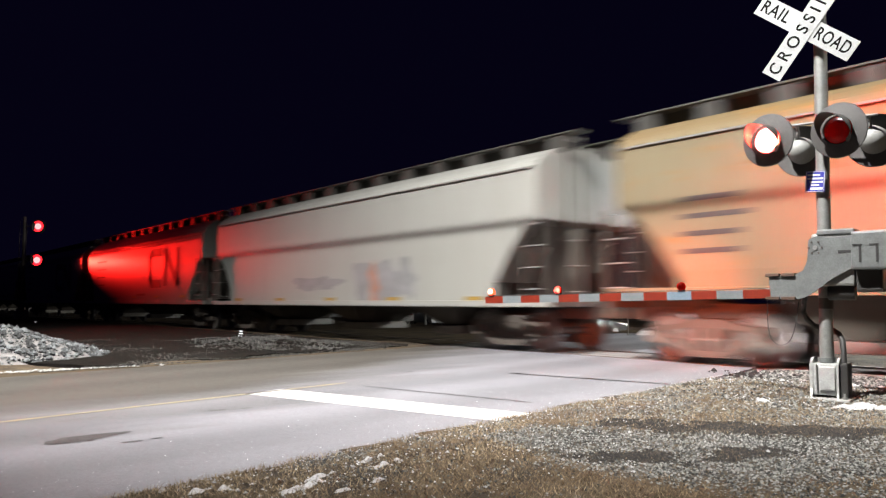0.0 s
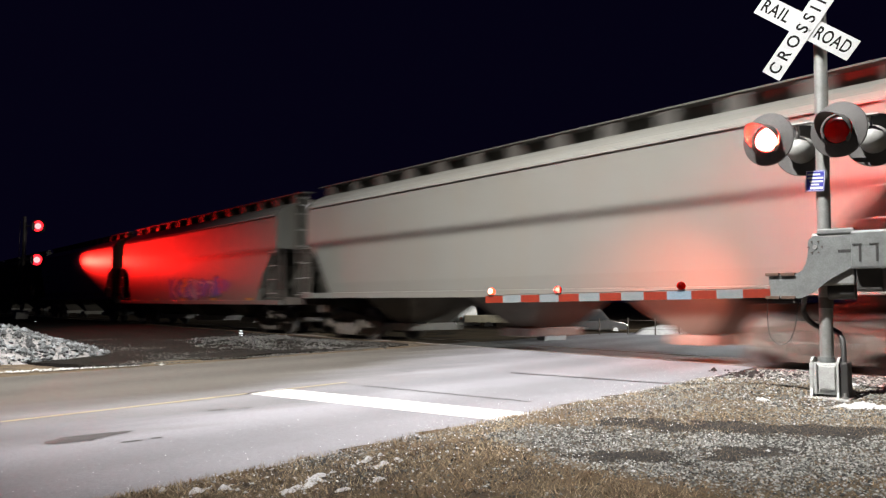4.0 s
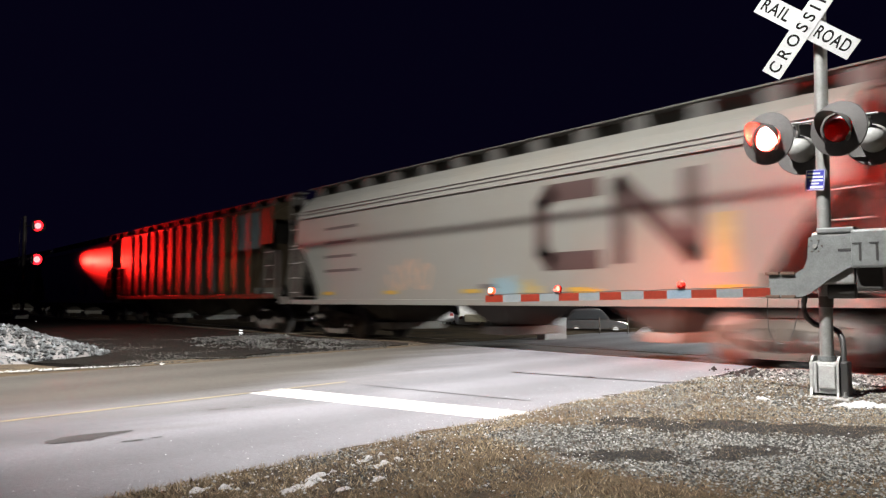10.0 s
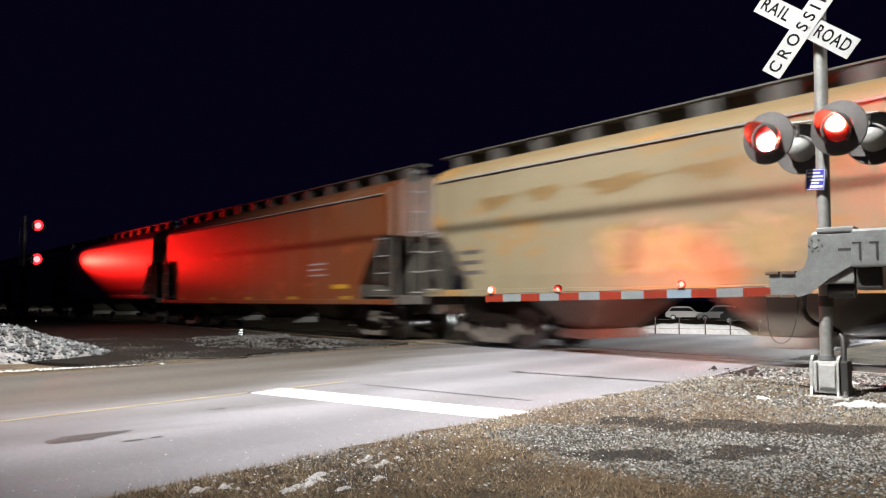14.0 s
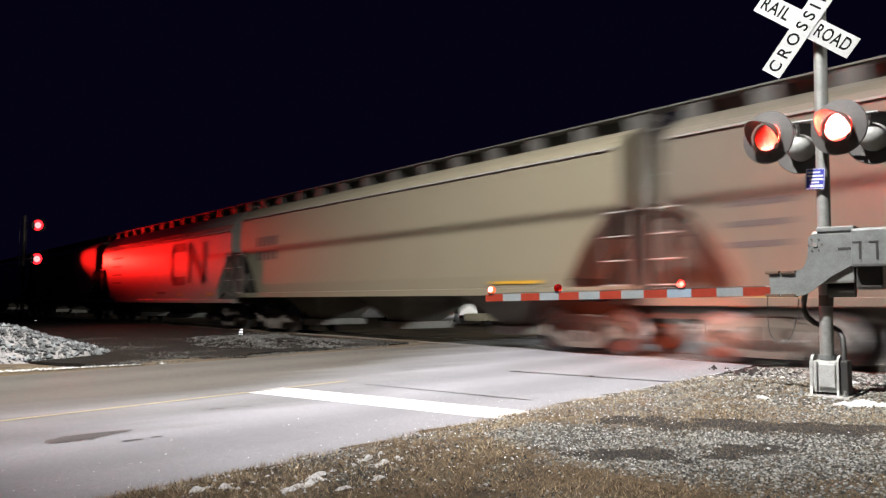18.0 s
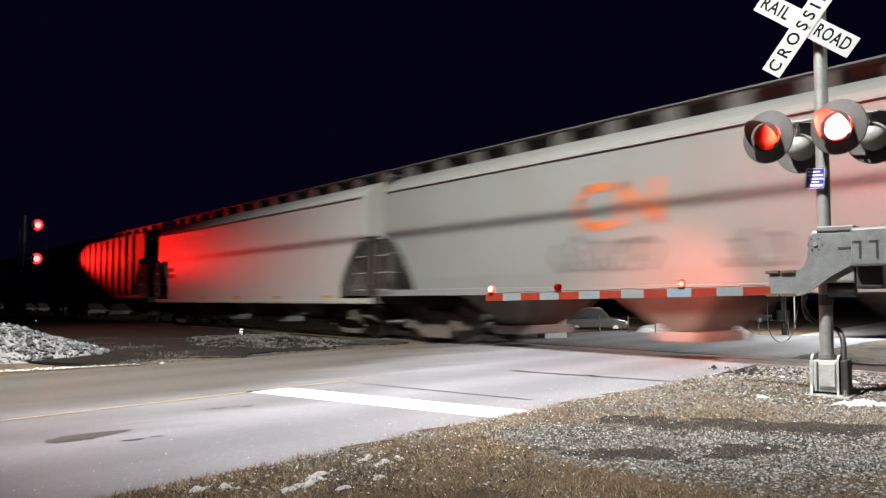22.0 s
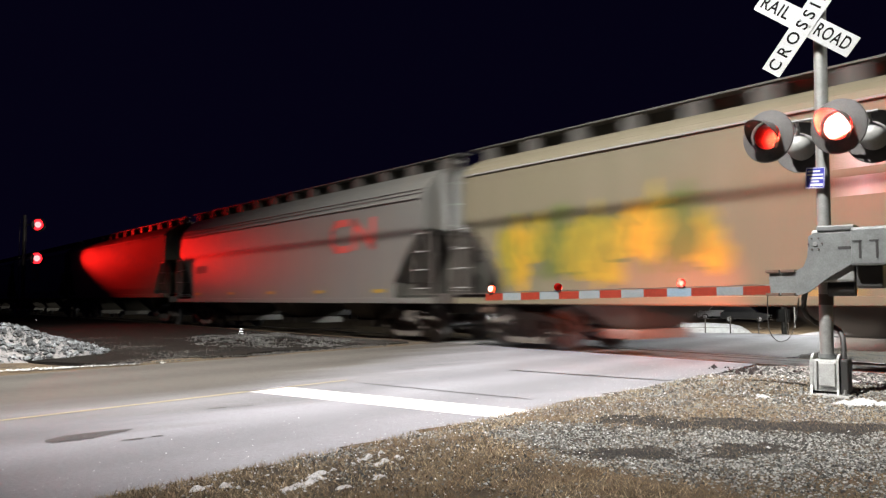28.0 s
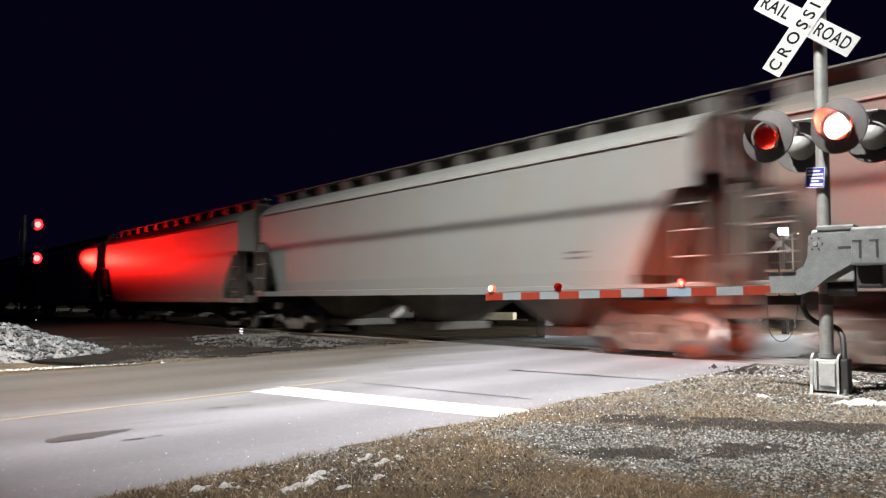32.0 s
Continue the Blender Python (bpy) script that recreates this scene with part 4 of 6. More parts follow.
def make_snow():
    for i, (x, y, rx, ry, h, turn) in enumerate(((-4.45, 2.89, 0.05, 0.09, 0.05, 0.6), (-4.24, 2.88, 0.045, 0.1, 0.04, 0.7), (-4.29, 3.05, 0.04, 0.07, 0.04, 0.7), (-4.16, 2.32, 0.09, 0.3, 0.04, 0.6),
                                                 (-4.4, 2.1, 0.03, 0.1, 0.03, 0.6), (-3.89, 2.57, 0.05, 0.12, 0.035, 0.5), (-4.36, 1.69, 0.05, 0.1, 0.035, 0.6), (-4.34, 1.86, 0.04, 0.1, 0.035, 0.6),
                                                 (-4.02, 2.09, 0.05, 0.11, 0.035, 0.5), (-4.51, 3.05, 0.02, 0.03, 0.03, 0.0), (-4.31, 2.56, 0.025, 0.05, 0.03, 0.5), (-3.83, 2.32, 0.04, 0.09, 0.03, 0.5), (-4.51, 1.54, 0.03, 0.08, 0.03, 0.6),
                                                 (-4.4, 8.02, 0.1, 0.17, 0.04, 0.9), (-3.55, 8.4, 0.22, 0.36, 0.06, -0.75), (-4.02, 3.5, 0.03, 0.05, 0.03, 0.0), (-3.3, 3.0, 0.03, 0.05, 0.03, 0.4), (-5.7, 10.4, 0.07, 0.12, 0.05, 0.6),
                                                 (-5.3, 10.6, 0.12, 0.09, 0.05, 0.6), (-4.6, 10.6, 0.25, 0.1, 0.05, 0.2))):
        lumpy(x, y, rx, ry, h, i * 3.7, turn)
    rnd = random.Random(9)
    bits = []
    for x, y, rx, ry, turn, k in ((-4.45, 2.92, 0.1, 0.13, 0.3, 14), (-4.2, 2.9, 0.12, 0.14, 0.8, 16), (-4.12, 2.3, 0.14, 0.3, 0.7, 40), (-4.3, 8.0, 0.2, 0.18, 0.2, 30), (-3.6, 8.4, 0.36, 0.3, 0.5, 60),
                                  (-4.2, 1.85, 0.2, 0.25, 0.5, 24)):
        for i in range(k):
            u, v = rnd.gauss(0, 0.7) * rx, rnd.gauss(0, 0.7) * ry
            px, py = x + u * math.cos(turn) - v * math.sin(turn), y + u * math.sin(turn) + v * math.cos(turn)
            if px > edge_right(py) + 0.02:
                bits.append((px, py, height(px, py) + 0.008, 0.006 + 0.014 * rnd.random() ** 2))
    for i in range(420):
        y = rnd.uniform(0.9, 10.5)
        x = edge_right(y) + rnd.random() ** 1.6 * 3.4 + 0.05
        bits.append((x, y, height(x, y) + 0.004, 0.006 + 0.016 * rnd.random() ** 3))
    for i in range(110):
        y = rnd.uniform(9.6, 11.6)
        x = rnd.uniform(-6.3, -2.0)
        bits.append((x, y, height(x, y) + 0.006, 0.01 + 0.03 * rnd.random() ** 2))
    pebble_mesh("snow_bits", bits, snow, "scattered crumbs of old snow", "snow")
    # rubble and snow pile on the far verge of the near side
    pile = thing("snow_pile", "heap of snow-dusted grey rubble beside the road", "snow pile", pose(0, 0, 0))
    def lift(x, y):
        d = math.hypot((x + 17.2) / 2.4, (y - 1.4) / 3.3)
        return max(0.0, 1 - d ** 1.7) * (0.72 + 0.2 * noise.noise(Vector((x * 0.9, y * 0.9, 1))))
    bm = bmesh.new()
    n = 40
    grid = [[bm.verts.new((-20 + 5.6 * i / n, -2.2 + 7.2 * j / n, lift(-20 + 5.6 * i / n, -2.2 + 7.2 * j / n) - 0.03)) for i in range(n + 1)] for j in range(n + 1)]
    for j in range(n):
        for i in range(n):
            bm.faces.new((grid[j][i], grid[j][i + 1], grid[j + 1][i + 1], grid[j + 1][i]))
    part("mound", bm, ballast, pile, "", None, True)
    places = []
    while len(places) < 6500:
        x, y = rnd.uniform(-19.6, -14.6), rnd.uniform(-2, 4.9)
        z = lift(x, y)
        if z > 0.01:
            places.append((x, y, z, 0.014 + 0.07 * rnd.random() ** 3.0))
    ob = pebble_mesh("rubble", places, chunk_mat, "snow-dusted stones", "")
    ob.parent = pile
    # low heap of ballast by the track
    places = []
    while len(places) < 2300:
        x, y = rnd.uniform(-22, -14.4), rnd.uniform(5.6, 10.6)
        z = max(0, 1 - math.hypot((x + 18) / 3.2, (y - 8.6) / 2.0) ** 2) * 0.22
        z *= 0.6 + 0.8 * noise.noise(Vector((x * 0.9, y * 0.9, 8)))
        if (z > 0.02 and rnd.random() < 0.45 + noise.noise(Vector((x * 1.3, y * 1.3, 4)))) or rnd.random() < 0.03:
            places.append((x, y, z + height(x, y) + 0.03, 0.015 + 0.04 * rnd.random() ** 2))
    loose = []
    while len(loose) < 9000:
        y = rnd.uniform(3.3, 11.2)
        x = edge_left(y) - 0.1 - 9.0 * rnd.random() ** 1.6
        if rnd.random() < 0.55 + 1.2 * noise.noise(Vector((x * 0.8, y * 0.8, 12))):
            loose.append((x, y, height(x, y) + 0.035, 0.008 + 0.02 * rnd.random() ** 2))
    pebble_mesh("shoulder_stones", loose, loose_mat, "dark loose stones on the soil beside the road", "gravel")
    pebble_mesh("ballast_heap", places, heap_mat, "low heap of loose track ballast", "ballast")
    strips = []
    for i in range(520):
        t = rnd.random()
        y = 0.6 + 4.0 * t
        strips.append((-13.45 - 0.0 * y + rnd.gauss(0, 0.06 + 0.05 * math.sin(y * 3)), y, 0.008, 0.012 + 0.03 * rnd.random()))
    strips = [q for q in strips if noise.noise(Vector((0, q[1] * 2.2, 3))) > -0.15]
    pebble_mesh("snow_windrow", strips, dirty_snow, "thin line of snow left along the road edge", "snow", 0.35)
    stones = []
    for i in range(9000):
        y = rnd.choice((rnd.uniform(10.9, 11.75), rnd.uniform(14.3, 15.4))) if rnd.random() < 0.6 else rnd.uniform(11.75, 14.3)
        x = rnd.uniform(edge_right(y) + 0.35, 3.0) if rnd.random() < 0.5 else rnd.uniform(-34, edge_left(y) - 0.3)
        stones.append((x, y, -0.06 + 0.03 * rnd.random() - (0.1 if 11.75 < y < 14.3 else 0), 0.02 + 0.025 * rnd.random()))
    pebble_mesh("track_ballast", stones, heap_mat, "grey crushed stone ballast round the sleepers", "ballast")


make_snow()

# ---- beyond the track ----


def spot_at(px, depth):
    """Place on the far side by bearing (sideways share of the distance) and distance."""
    return Vector((-0.7808 * depth + 0.6247 * px * depth, 0.6247 * depth + 0.7808 * px * depth, 0.0))


car_white = surface("car_white", (0.7, 0.71, 0.72), 0.3, 0.0, (0.62, 0.63, 0.64), 2, 0.4, 0.02, 40)
car_dark = surface("car_dark", (0.025, 0.027, 0.03), 0.25, 0.0, (0.04, 0.04, 0.042), 2, 0.4, 0.02, 40)
car_silver = surface("car_silver", (0.45, 0.47, 0.5), 0.3, 0.5, (0.38, 0.4, 0.42), 2, 0.4, 0.02, 40)
car_glass = surface("car_glass", (0.02, 0.022, 0.025), 0.08, 0.0, None, 4, 0.2, 0.0, 40)
rubber = surface("tyre_rubber", (0.02, 0.02, 0.02), 0.85, 0.0, (0.035, 0.034, 0.033), 9, 0.5, 0.2, 60)


def make_car(at, turn, body, label, tall=1.65, lamps=False):
    car = thing("parked_car", label, "car", Matrix.Translation(at) @ pose(0, 0, 0, 0, 0, turn), "cars parked beyond the track")
    bm = bmesh.new()
    low = [(-2.25, 0.35), (2.2, 0.35), (2.3, 0.55), (2.25, 0.82), (1.2, 0.98), (-2.2, 1.0), (-2.3, 0.7)]
    plate(bm, low, 1.76, Matrix.Translation((0, 0.88, 0)) @ Euler((radians(90), 0, 0)).to_matrix().to_4x4())
    bmesh.ops.bevel(bm, geom=bm.edges[:], offset=0.07, segments=2, affect="EDGES")
    part("car_body", bm, body, car, "", None, True)
    cab = [(-2.1, 0.98), (1.15, 0.98), (0.45, tall - 0.03), (-0.3, tall), (-1.6, tall - 0.05)]
    bm = plate(bmesh.new(), cab, 1.46, Matrix.Translation((0, 0.73, 0)) @ Euler((radians(90), 0, 0)).to_matrix().to_4x4())
    bmesh.ops.bevel(bm, geom=bm.edges[:], offset=0.08, segments=2, affect="EDGES")
    part("cabin", bm, body, car, "", None, True)
    for s in (-1, 1):
        win = plate(bmesh.new(), [(-1.85, 1.05), (0.95, 1.05), (0.38, tall - 0.14), (-1.55, tall - 0.15)], 0.012, Matrix.Translation((0, s * 0.735 + 0.006, 0)) @ Euler((radians(90), 0, 0)).to_matrix().to_4x4())
        part("side_window", win, car_glass, car, "dark side window")
        for x in (-1.42, 1.4):
            w = part("wheel", rod(bmesh.new(), (x, s * 0.72, 0.33), (x, s * 0.9, 0.33), 0.33, 20), rubber, car, "", None, True)
            part("rim", rod(bmesh.new(), (x, s * 0.88, 0.33), (x, s * 0.91, 0.33), 0.2, 14), car_silver, w, "", None, True)
        lm = glow("car_lamp_white", (1.0, 0.97, 0.9), 14.0) if lamps else car_silver
        part("headlight", slab(2.2, s * 0.62 - 0.16, 0.62, 2.3, s * 0.62 + 0.16, 0.76, 0.02), lm, car, "headlight")
        part("tail_lamp", slab(-2.3, s * 0.66 - 0.12, 0.75, -2.21, s * 0.66 + 0.12, 0.95, 0.02), surface("tail_red", (0.3, 0.02, 0.02), 0.3), car, "red tail lamp")
    ws = plate(bmesh.new(), [(-0.62, 0.0), (0.62, 0.0), (0.52, 0.72), (-0.52, 0.72)], 0.012, Matrix.Translation((1.13, 0, 1.03)) @ Euler((radians(50), 0, radians(90))).to_matrix().to_4x4())
    part("windscreen", ws, car_glass, car, "dark windscreen")
    part("number_plate", slab(2.31, -0.2, 0.45, 2.325, 0.2, 0.55), white_sheet, car)
    return car


cabinet_pale = surface("cabinet_grey", (0.2, 0.21, 0.215), 0.5, 0.0, (0.15, 0.155, 0.16), 5, 0.6, 0.05, 50)


def far_ground(v):
    return Vector((v.x, v.y, height(v.x, v.y) - 0.005))


def make_far():
    g = (lambda px, d: far_ground(spot_at((px - 784) / 1358, d)))
    make_car(g(1212, 90), 35, car_white, "white hatchback parked beyond the track", 1.6)
    make_car(g(1272, 86), 200, car_silver, "silver estate car parked beyond the track", 1.75)
    for px_, far, turn, coat, words, tall in ((545, 60, 150, car_white, "white saloon car parked in the dark lot", 1.5), (602, 59, 148, car_silver, "silver saloon car parked in the dark lot", 1.5),
                                              (657, 58, 152, car_white, "white hatchback parked in the dark lot", 1.55), (706, 57, 150, car_white, "white saloon car parked in the dark lot", 1.5),
                                              (762, 56, 165, car_silver, "silver estate car parked in the dark lot", 1.6), (812, 57, 160, car_white, "white tall car parked in the dark lot", 1.75)):
        make_car(g(px_, far), turn, coat, words, tall)
    p = g(753, 40)
    bollard = thing("bollard", "grey steel bollard beyond the track", "bollard", Matrix.Translation(p))
    part("post", rod(bmesh.new(), (0, 0, -0.1), (0, 0, 0.9), 0.08, 12), galv, bollard, "", None, True)
    part("cap", rod(bmesh.new(), (0, 0, 0.9), (0, 0, 0.93), 0.085, 12), alu, bollard, "", None, True)
    make_car(g(1046, 54), 60, car_dark, "dark pickup with lit lamps beyond the track", 1.8, True)
    make_car(g(1318, 76), 20, car_dark, "dark car parked beyond the track", 1.6)
    # unseen car, added to go with the headlight beams
    make_car(Vector((-5.6, -6.3, 0.0)), 101.5, car_dark, "dark car out of view, added as source of the headlight beams", 1.6, True)
    # utility trailer
    at = g(868, 54)
    tr = thing("utility_trailer", "pale flat utility trailer parked beyond the track", "trailer", Matrix.Translation(at) @ pose(0, 0, 0, 0, 0, 38))
    part("trailer_bed", slab(-1.7, -0.9, 0.55, 1.7, 0.9, 1.05, 0.03), surface("trailer_cream", (0.55, 0.52, 0.4), 0.6), tr, "cream bed")
    part("drawbar", slab(1.7, -0.06, 0.5, 2.6, 0.06, 0.6), rust, tr)
    for s in (-1, 1):
        part("wheel", rod(bmesh.new(), (0, s * 0.75, 0.3), (0, s * 0.93, 0.3), 0.3, 18), rubber, tr, "", None, True)
    # relay cabinet on a plinth
    at = Vector((-15.22, 16.15, 0))
    cab = thing("relay_cabinet", "slim grey metal signal relay cabinet beside the track", "cabinet", Matrix.Translation(at))
    part("cabinet_body", slab(-0.15, -0.45, -0.04, 0.15, 0.45, 0.58, 0.01), cabinet_pale, cab)
    part("cabinet_roof", slab(-0.165, -0.465, 0.58, 0.165, 0.465, 0.605, 0.008), cabinet_pale, cab)
    door = part("cabinet_door", slab(0.152, -0.41, 0.03, 0.165, 0.43, 0.56, 0.005), cabinet_pale, cab, "pale grey door")
    part("door_handle", slab(0.166, -0.36, 0.26, 0.185, -0.33, 0.36, 0.005), galv, door)
    # snow bank with a wire fence before the parked cars
    bank = thing("snow_bank", "long low white snow bank beyond the track", "snow bank", pose(0, 0, 0))
    a, b = spot_at((1118 - 784) / 1358, 26.5), spot_at((1332 - 784) / 1358, 26.5)
    bm = bmesh.new()
    rows = []
    for i in range(41):
        t = i / 40
        p = a.lerp(b, t)
        e = (1 - abs(2 * t - 1) ** 6)
        h = (0.42 + 0.06 * noise.noise(Vector((t * 9, 0, 0)))) * e
        out = (p - EYE).normalized()
        out.z = 0
        z0 = height(p.x, p.y)
        rows.append([bm.verts.new((p.x + out.x * d, p.y + out.y * d, z0 + k * h + 0.03 * noise.noise(Vector((t * 23, d * 9, 1))) * k - 0.03)) for d, k in
                     ((-0.5, 0), (-0.4, 0.5), (-0.25, 0.88), (0.0, 1.0), (0.4, 0.95), (0.8, 0.5), (1.0, 0))])
    for p, q in zip(rows, rows[1:]):
        for j in range(6):
            bm.faces.new((p[j], q[j], q[j + 1], p[j + 1]))
    part("bank", bm, snow, bank, "", None, True)
    fence = thing("wire_fence", "thin dark wire fence before the snow bank", "fence", pose(0, 0, 0))
    ends = []
    for px in (1060, 1110, 1158, 1200, 1246, 1290, 1340, 1392):
        p = far_ground(spot_at((px - 784) / 1358, 25.6))
        ends.append(p)
        part("fence_post", rod(bmesh.new(), p + Vector((0, 0, -0.1)), p + Vector((0, 0, 0.62)), 0.022, 8), grime, fence)
    for h in (0.25, 0.55):
        part("fence_wire", tube(bmesh.new(), [p + Vector((0, 0, h)) for p in ends], 0.006, 5), grime, fence)
    # opposite crossing mast, seen from behind between the cars
    at = far_ground(spot_at((1383 - 784) / 1358, 37))
    far = thing("crossing_signal", "distant crossing mast with a crossbuck seen from behind", "crossing signal", Matrix.Translation(at) @ pose(0, 0, 0, 0, 0, TURN))
    part("mast", rod(bmesh.new(), (0, 0, -0.1), (0, 0, 5.0), 0.075, 14), pale_lamp, far, "", None, True)
    buck = part("crossbuck", slab(-0.06, -0.1, 4.6, 0.06, -0.05, 4.8), galv, far, "white crossbuck")
    for ang, y in ((45, -0.125), (-45, -0.115)):
        part("blade", plate(bmesh.new(), [(-0.61, -0.114), (0.61, -0.114), (0.61, 0.114), (-0.61, 0.114)], 0.008), car_white, buck, "", pose(0, y, 4.7, 90, 0, 0) @ pose(0, 0, 0, 0, 0, ang))
    make_flasher(far, 0.4, 0.3, 2.9, True)
    make_flasher(far, -0.6, -0.3, 3.15, False, "A", True)
    part("crossarm", rod(bmesh.new(), (-0.55, 0, 3.1), (0.5, 0, 3.1), 0.025, 8), galv, far)
    part("gate_drive", slab(-0.25, -0.2, 0.9, 0.3, 0.2, 1.5, 0.03), alu, far, "grey gate mechanism case")
    # lot flood light, placed by bearing, close enough to light the crossbuck
    p = far_ground(spot_at((1388 - 784) / 1358, 36.2))
    fl = thing("flood_light", "bright white flood light on a pole over the far lot", "flood light", Matrix.Translation(p))
    part("pole", rod(bmesh.new(), (0, 0, -0.1), (0, 0, 4.95), 0.05, 12), pale_lamp, fl, "", None, True)
    part("lamp_head", slab(-0.24, -0.13, 5.27, 0.24, 0.13, 5.32, 0.02), alu, fl)
    part("diffuser", slab(-0.22, -0.11, 4.95, 0.22, 0.11, 5.268, 0.03), glow("flood_white", (1.0, 0.98, 0.92), 22.0), fl, "glowing white lamp face", pose(0, 0, 0, 0, 0, 30))
    # yard lamp further off, on a thin pole with a short arm
    p = far_ground(spot_at((1404 - 784) / 1358, 60))
    yl = thing("yard_lamp", "small white yard lamp on a thin pale pole beyond the track", "street lamp", Matrix.Translation(p) @ pose(0, 0, 0, 0, 0, 39))
    part("pole", rod(bmesh.new(), (0, 0, -0.1), (0, 0, 7.4), 0.07, 10), galv, yl, "", None, True)
    part("arm", rod(bmesh.new(), (0, 0, 7.36), (0.5, 0, 7.46), 0.03, 8), galv, yl, "", None, True)
    head = part("lamp_head", slab(0.38, -0.12, 7.46, 0.78, 0.12, 7.54, 0.02), alu, yl)
    part("lens", slab(0.4, -0.13, 7.34, 0.76, 0.1, 7.458, 0.02), glow("flood_white", (1.0, 0.98, 0.92), 22.0), head, "glowing white lens")
    # added spot for the lot, farther back than the flood light, without fixture
    p = far_ground(spot_at((1389 - 784) / 1358, 47))
    spot("flood_lamp", p + Vector((-0.1, -0.6, 6.3)), p + Vector((-14, 3, -1)), 24000, (1.0, 0.96, 0.88), 165, 0.5, 0.2)
    # small yard marker lamps at ground level
    for px, d, z in ((428, 24, 0.02), (66, 40, -0.05)):
        q = far_ground(spot_at((px - 784) / 1358, d))
        m = thing("marker_lamp", "small bright white marker lamp near the ground", "lamp", Matrix.Translation(q))
        part("post", rod(bmesh.new(), (0, 0, -0.1), (0, 0, 0.1), 0.03, 8), grime, m)
        for k in range(3 if px > 100 else 1):
            part("lens", slab(-0.1 + 0.03 * k, -0.03, 0.04 + 0.075 * k, 0.1 - 0.02 * k, 0.03, 0.062 + 0.075 * k, 0.005), glow("marker_white", (0.9, 0.95, 1.0), 2.0), m, "glowing white lens")


make_far()

# ---- the train ----


def paint(name, colour, dirt=(0.14, 0.115, 0.085), dirty=0.6, worn=None, worn_at=0.62, upper=None, gloss=0.36, shine=0.5, crown=None):
    """Weathered car paint: vertical streaks of dirt, broad stains, rust or fading; every car has its own pattern."""
    if name in MATS:
        return MATS[name]
    colour = tuple(0.95 * c for c in colour)
    m, n, l, b = shader(name)
    b.inputs["Roughness"].default_value = gloss
    b.inputs["Specular IOR Level"].default_value = shine
    tc, oi, add = n.new("ShaderNodeTexCoord"), n.new("ShaderNodeObjectInfo"), n.new("ShaderNodeVectorMath")
    mul = n.new("ShaderNodeMath")
    mul.operation, mul.inputs[1].default_value = "MULTIPLY", 90.0
    l.new(oi.outputs["Random"], mul.inputs[0])
    l.new(tc.outputs["Object"], add.inputs[0])
    l.new(mul.outputs[0], add.inputs[1])

    def nz(scale, stretch, detail=5, rough=0.6):
        mp, t = n.new("ShaderNodeMapping"), n.new("ShaderNodeTexNoise")
        mp.inputs["Scale"].default_value = stretch
        t.inputs["Scale"].default_value, t.inputs["Detail"].default_value, t.inputs["Roughness"].default_value = scale, detail, rough
        l.new(add.outputs[0], mp.inputs[0])
        l.new(mp.outputs[0], t.inputs["Vector"])
        return t.outputs[0]

    def rng(v, a, b_, c, d):
        r = n.new("ShaderNodeMapRange")
        for i, x in enumerate((a, b_, c, d)):
            r.inputs[i + 1].default_value = x
        l.new(v, r.inputs[0])
        return r.outputs[0]

    def mix(f, a, c):
        x = n.new("ShaderNodeMix")
        x.data_type = "RGBA"
        l.new(f, x.inputs[0])
        if isinstance(a, tuple):
            x.inputs[6].default_value = (*a, 1)
        else:
            l.new(a, x.inputs[6])
        x.inputs[7].default_value = (*c, 1)
        return x.outputs[2]
    col = mix(rng(nz(0.5, (1, 1, 1.4)), 0.35, 0.75, 0.0, dirty * 0.8), colour, tuple(c * 0.55 + d * 0.3 for c, d in zip(colour, dirt)))
    if upper:
        sep, wob = n.new("ShaderNodeSeparateXYZ"), n.new("ShaderNodeMath")
        l.new(tc.outputs["Object"], sep.inputs[0])
        wob.operation = "MULTIPLY_ADD"
        l.new(nz(1.1, (1.6, 1, 0.5), 6, 0.65), wob.inputs[0])
        wob.inputs[1].default_value = 2.6
        l.new(sep.outputs[2], wob.inputs[2])
        col = mix(rng(wob.outputs[0], 3.6, 4.15, 0.0, 0.97), col, upper)
        col = mix(rng(wob.outputs[0], 5.25, 5.55, 0.0, 0.9), col, colour)
    if crown:
        sep, wob = n.new("ShaderNodeSeparateXYZ"), n.new("ShaderNodeMath")
        l.new(tc.outputs["Object"], sep.inputs[0])
        wob.operation = "MULTIPLY_ADD"
        l.new(nz(1.4, (1.2, 1, 0.6), 6, 0.65), wob.inputs[0])
        wob.inputs[1].default_value = 0.7
        l.new(sep.outputs[2], wob.inputs[2])
        col = mix(rng(wob.outputs[0], 4.15, 4.5, 0.0, 0.9), col, crown)
    col = mix(rng(nz(1.6, (2.2, 1, 0.16), 6), 0.48, 0.8, 0.0, dirty), col, dirt)
    if worn:
        col = mix(rng(nz(0.55, (0.8, 1, 2.2), 7, 0.7), worn_at, worn_at + 0.09, 0.0, 0.85), col, worn)
    col = mix(rng(nz(9, (1, 1, 1), 4), 0.6, 0.8, 0.0, 0.25), col, dirt)
    l.new(col, b.inputs["Base Color"])
    bp = n.new("ShaderNodeBump")
    bp.inputs["Strength"].default_value, bp.inputs["Distance"].default_value = 0.12, 0.01
    l.new(nz(7, (1, 1, 1)), bp.inputs["Height"])
    l.new(bp.outputs[0], b.inputs["Normal"])
    MATS[name] = m
    return m


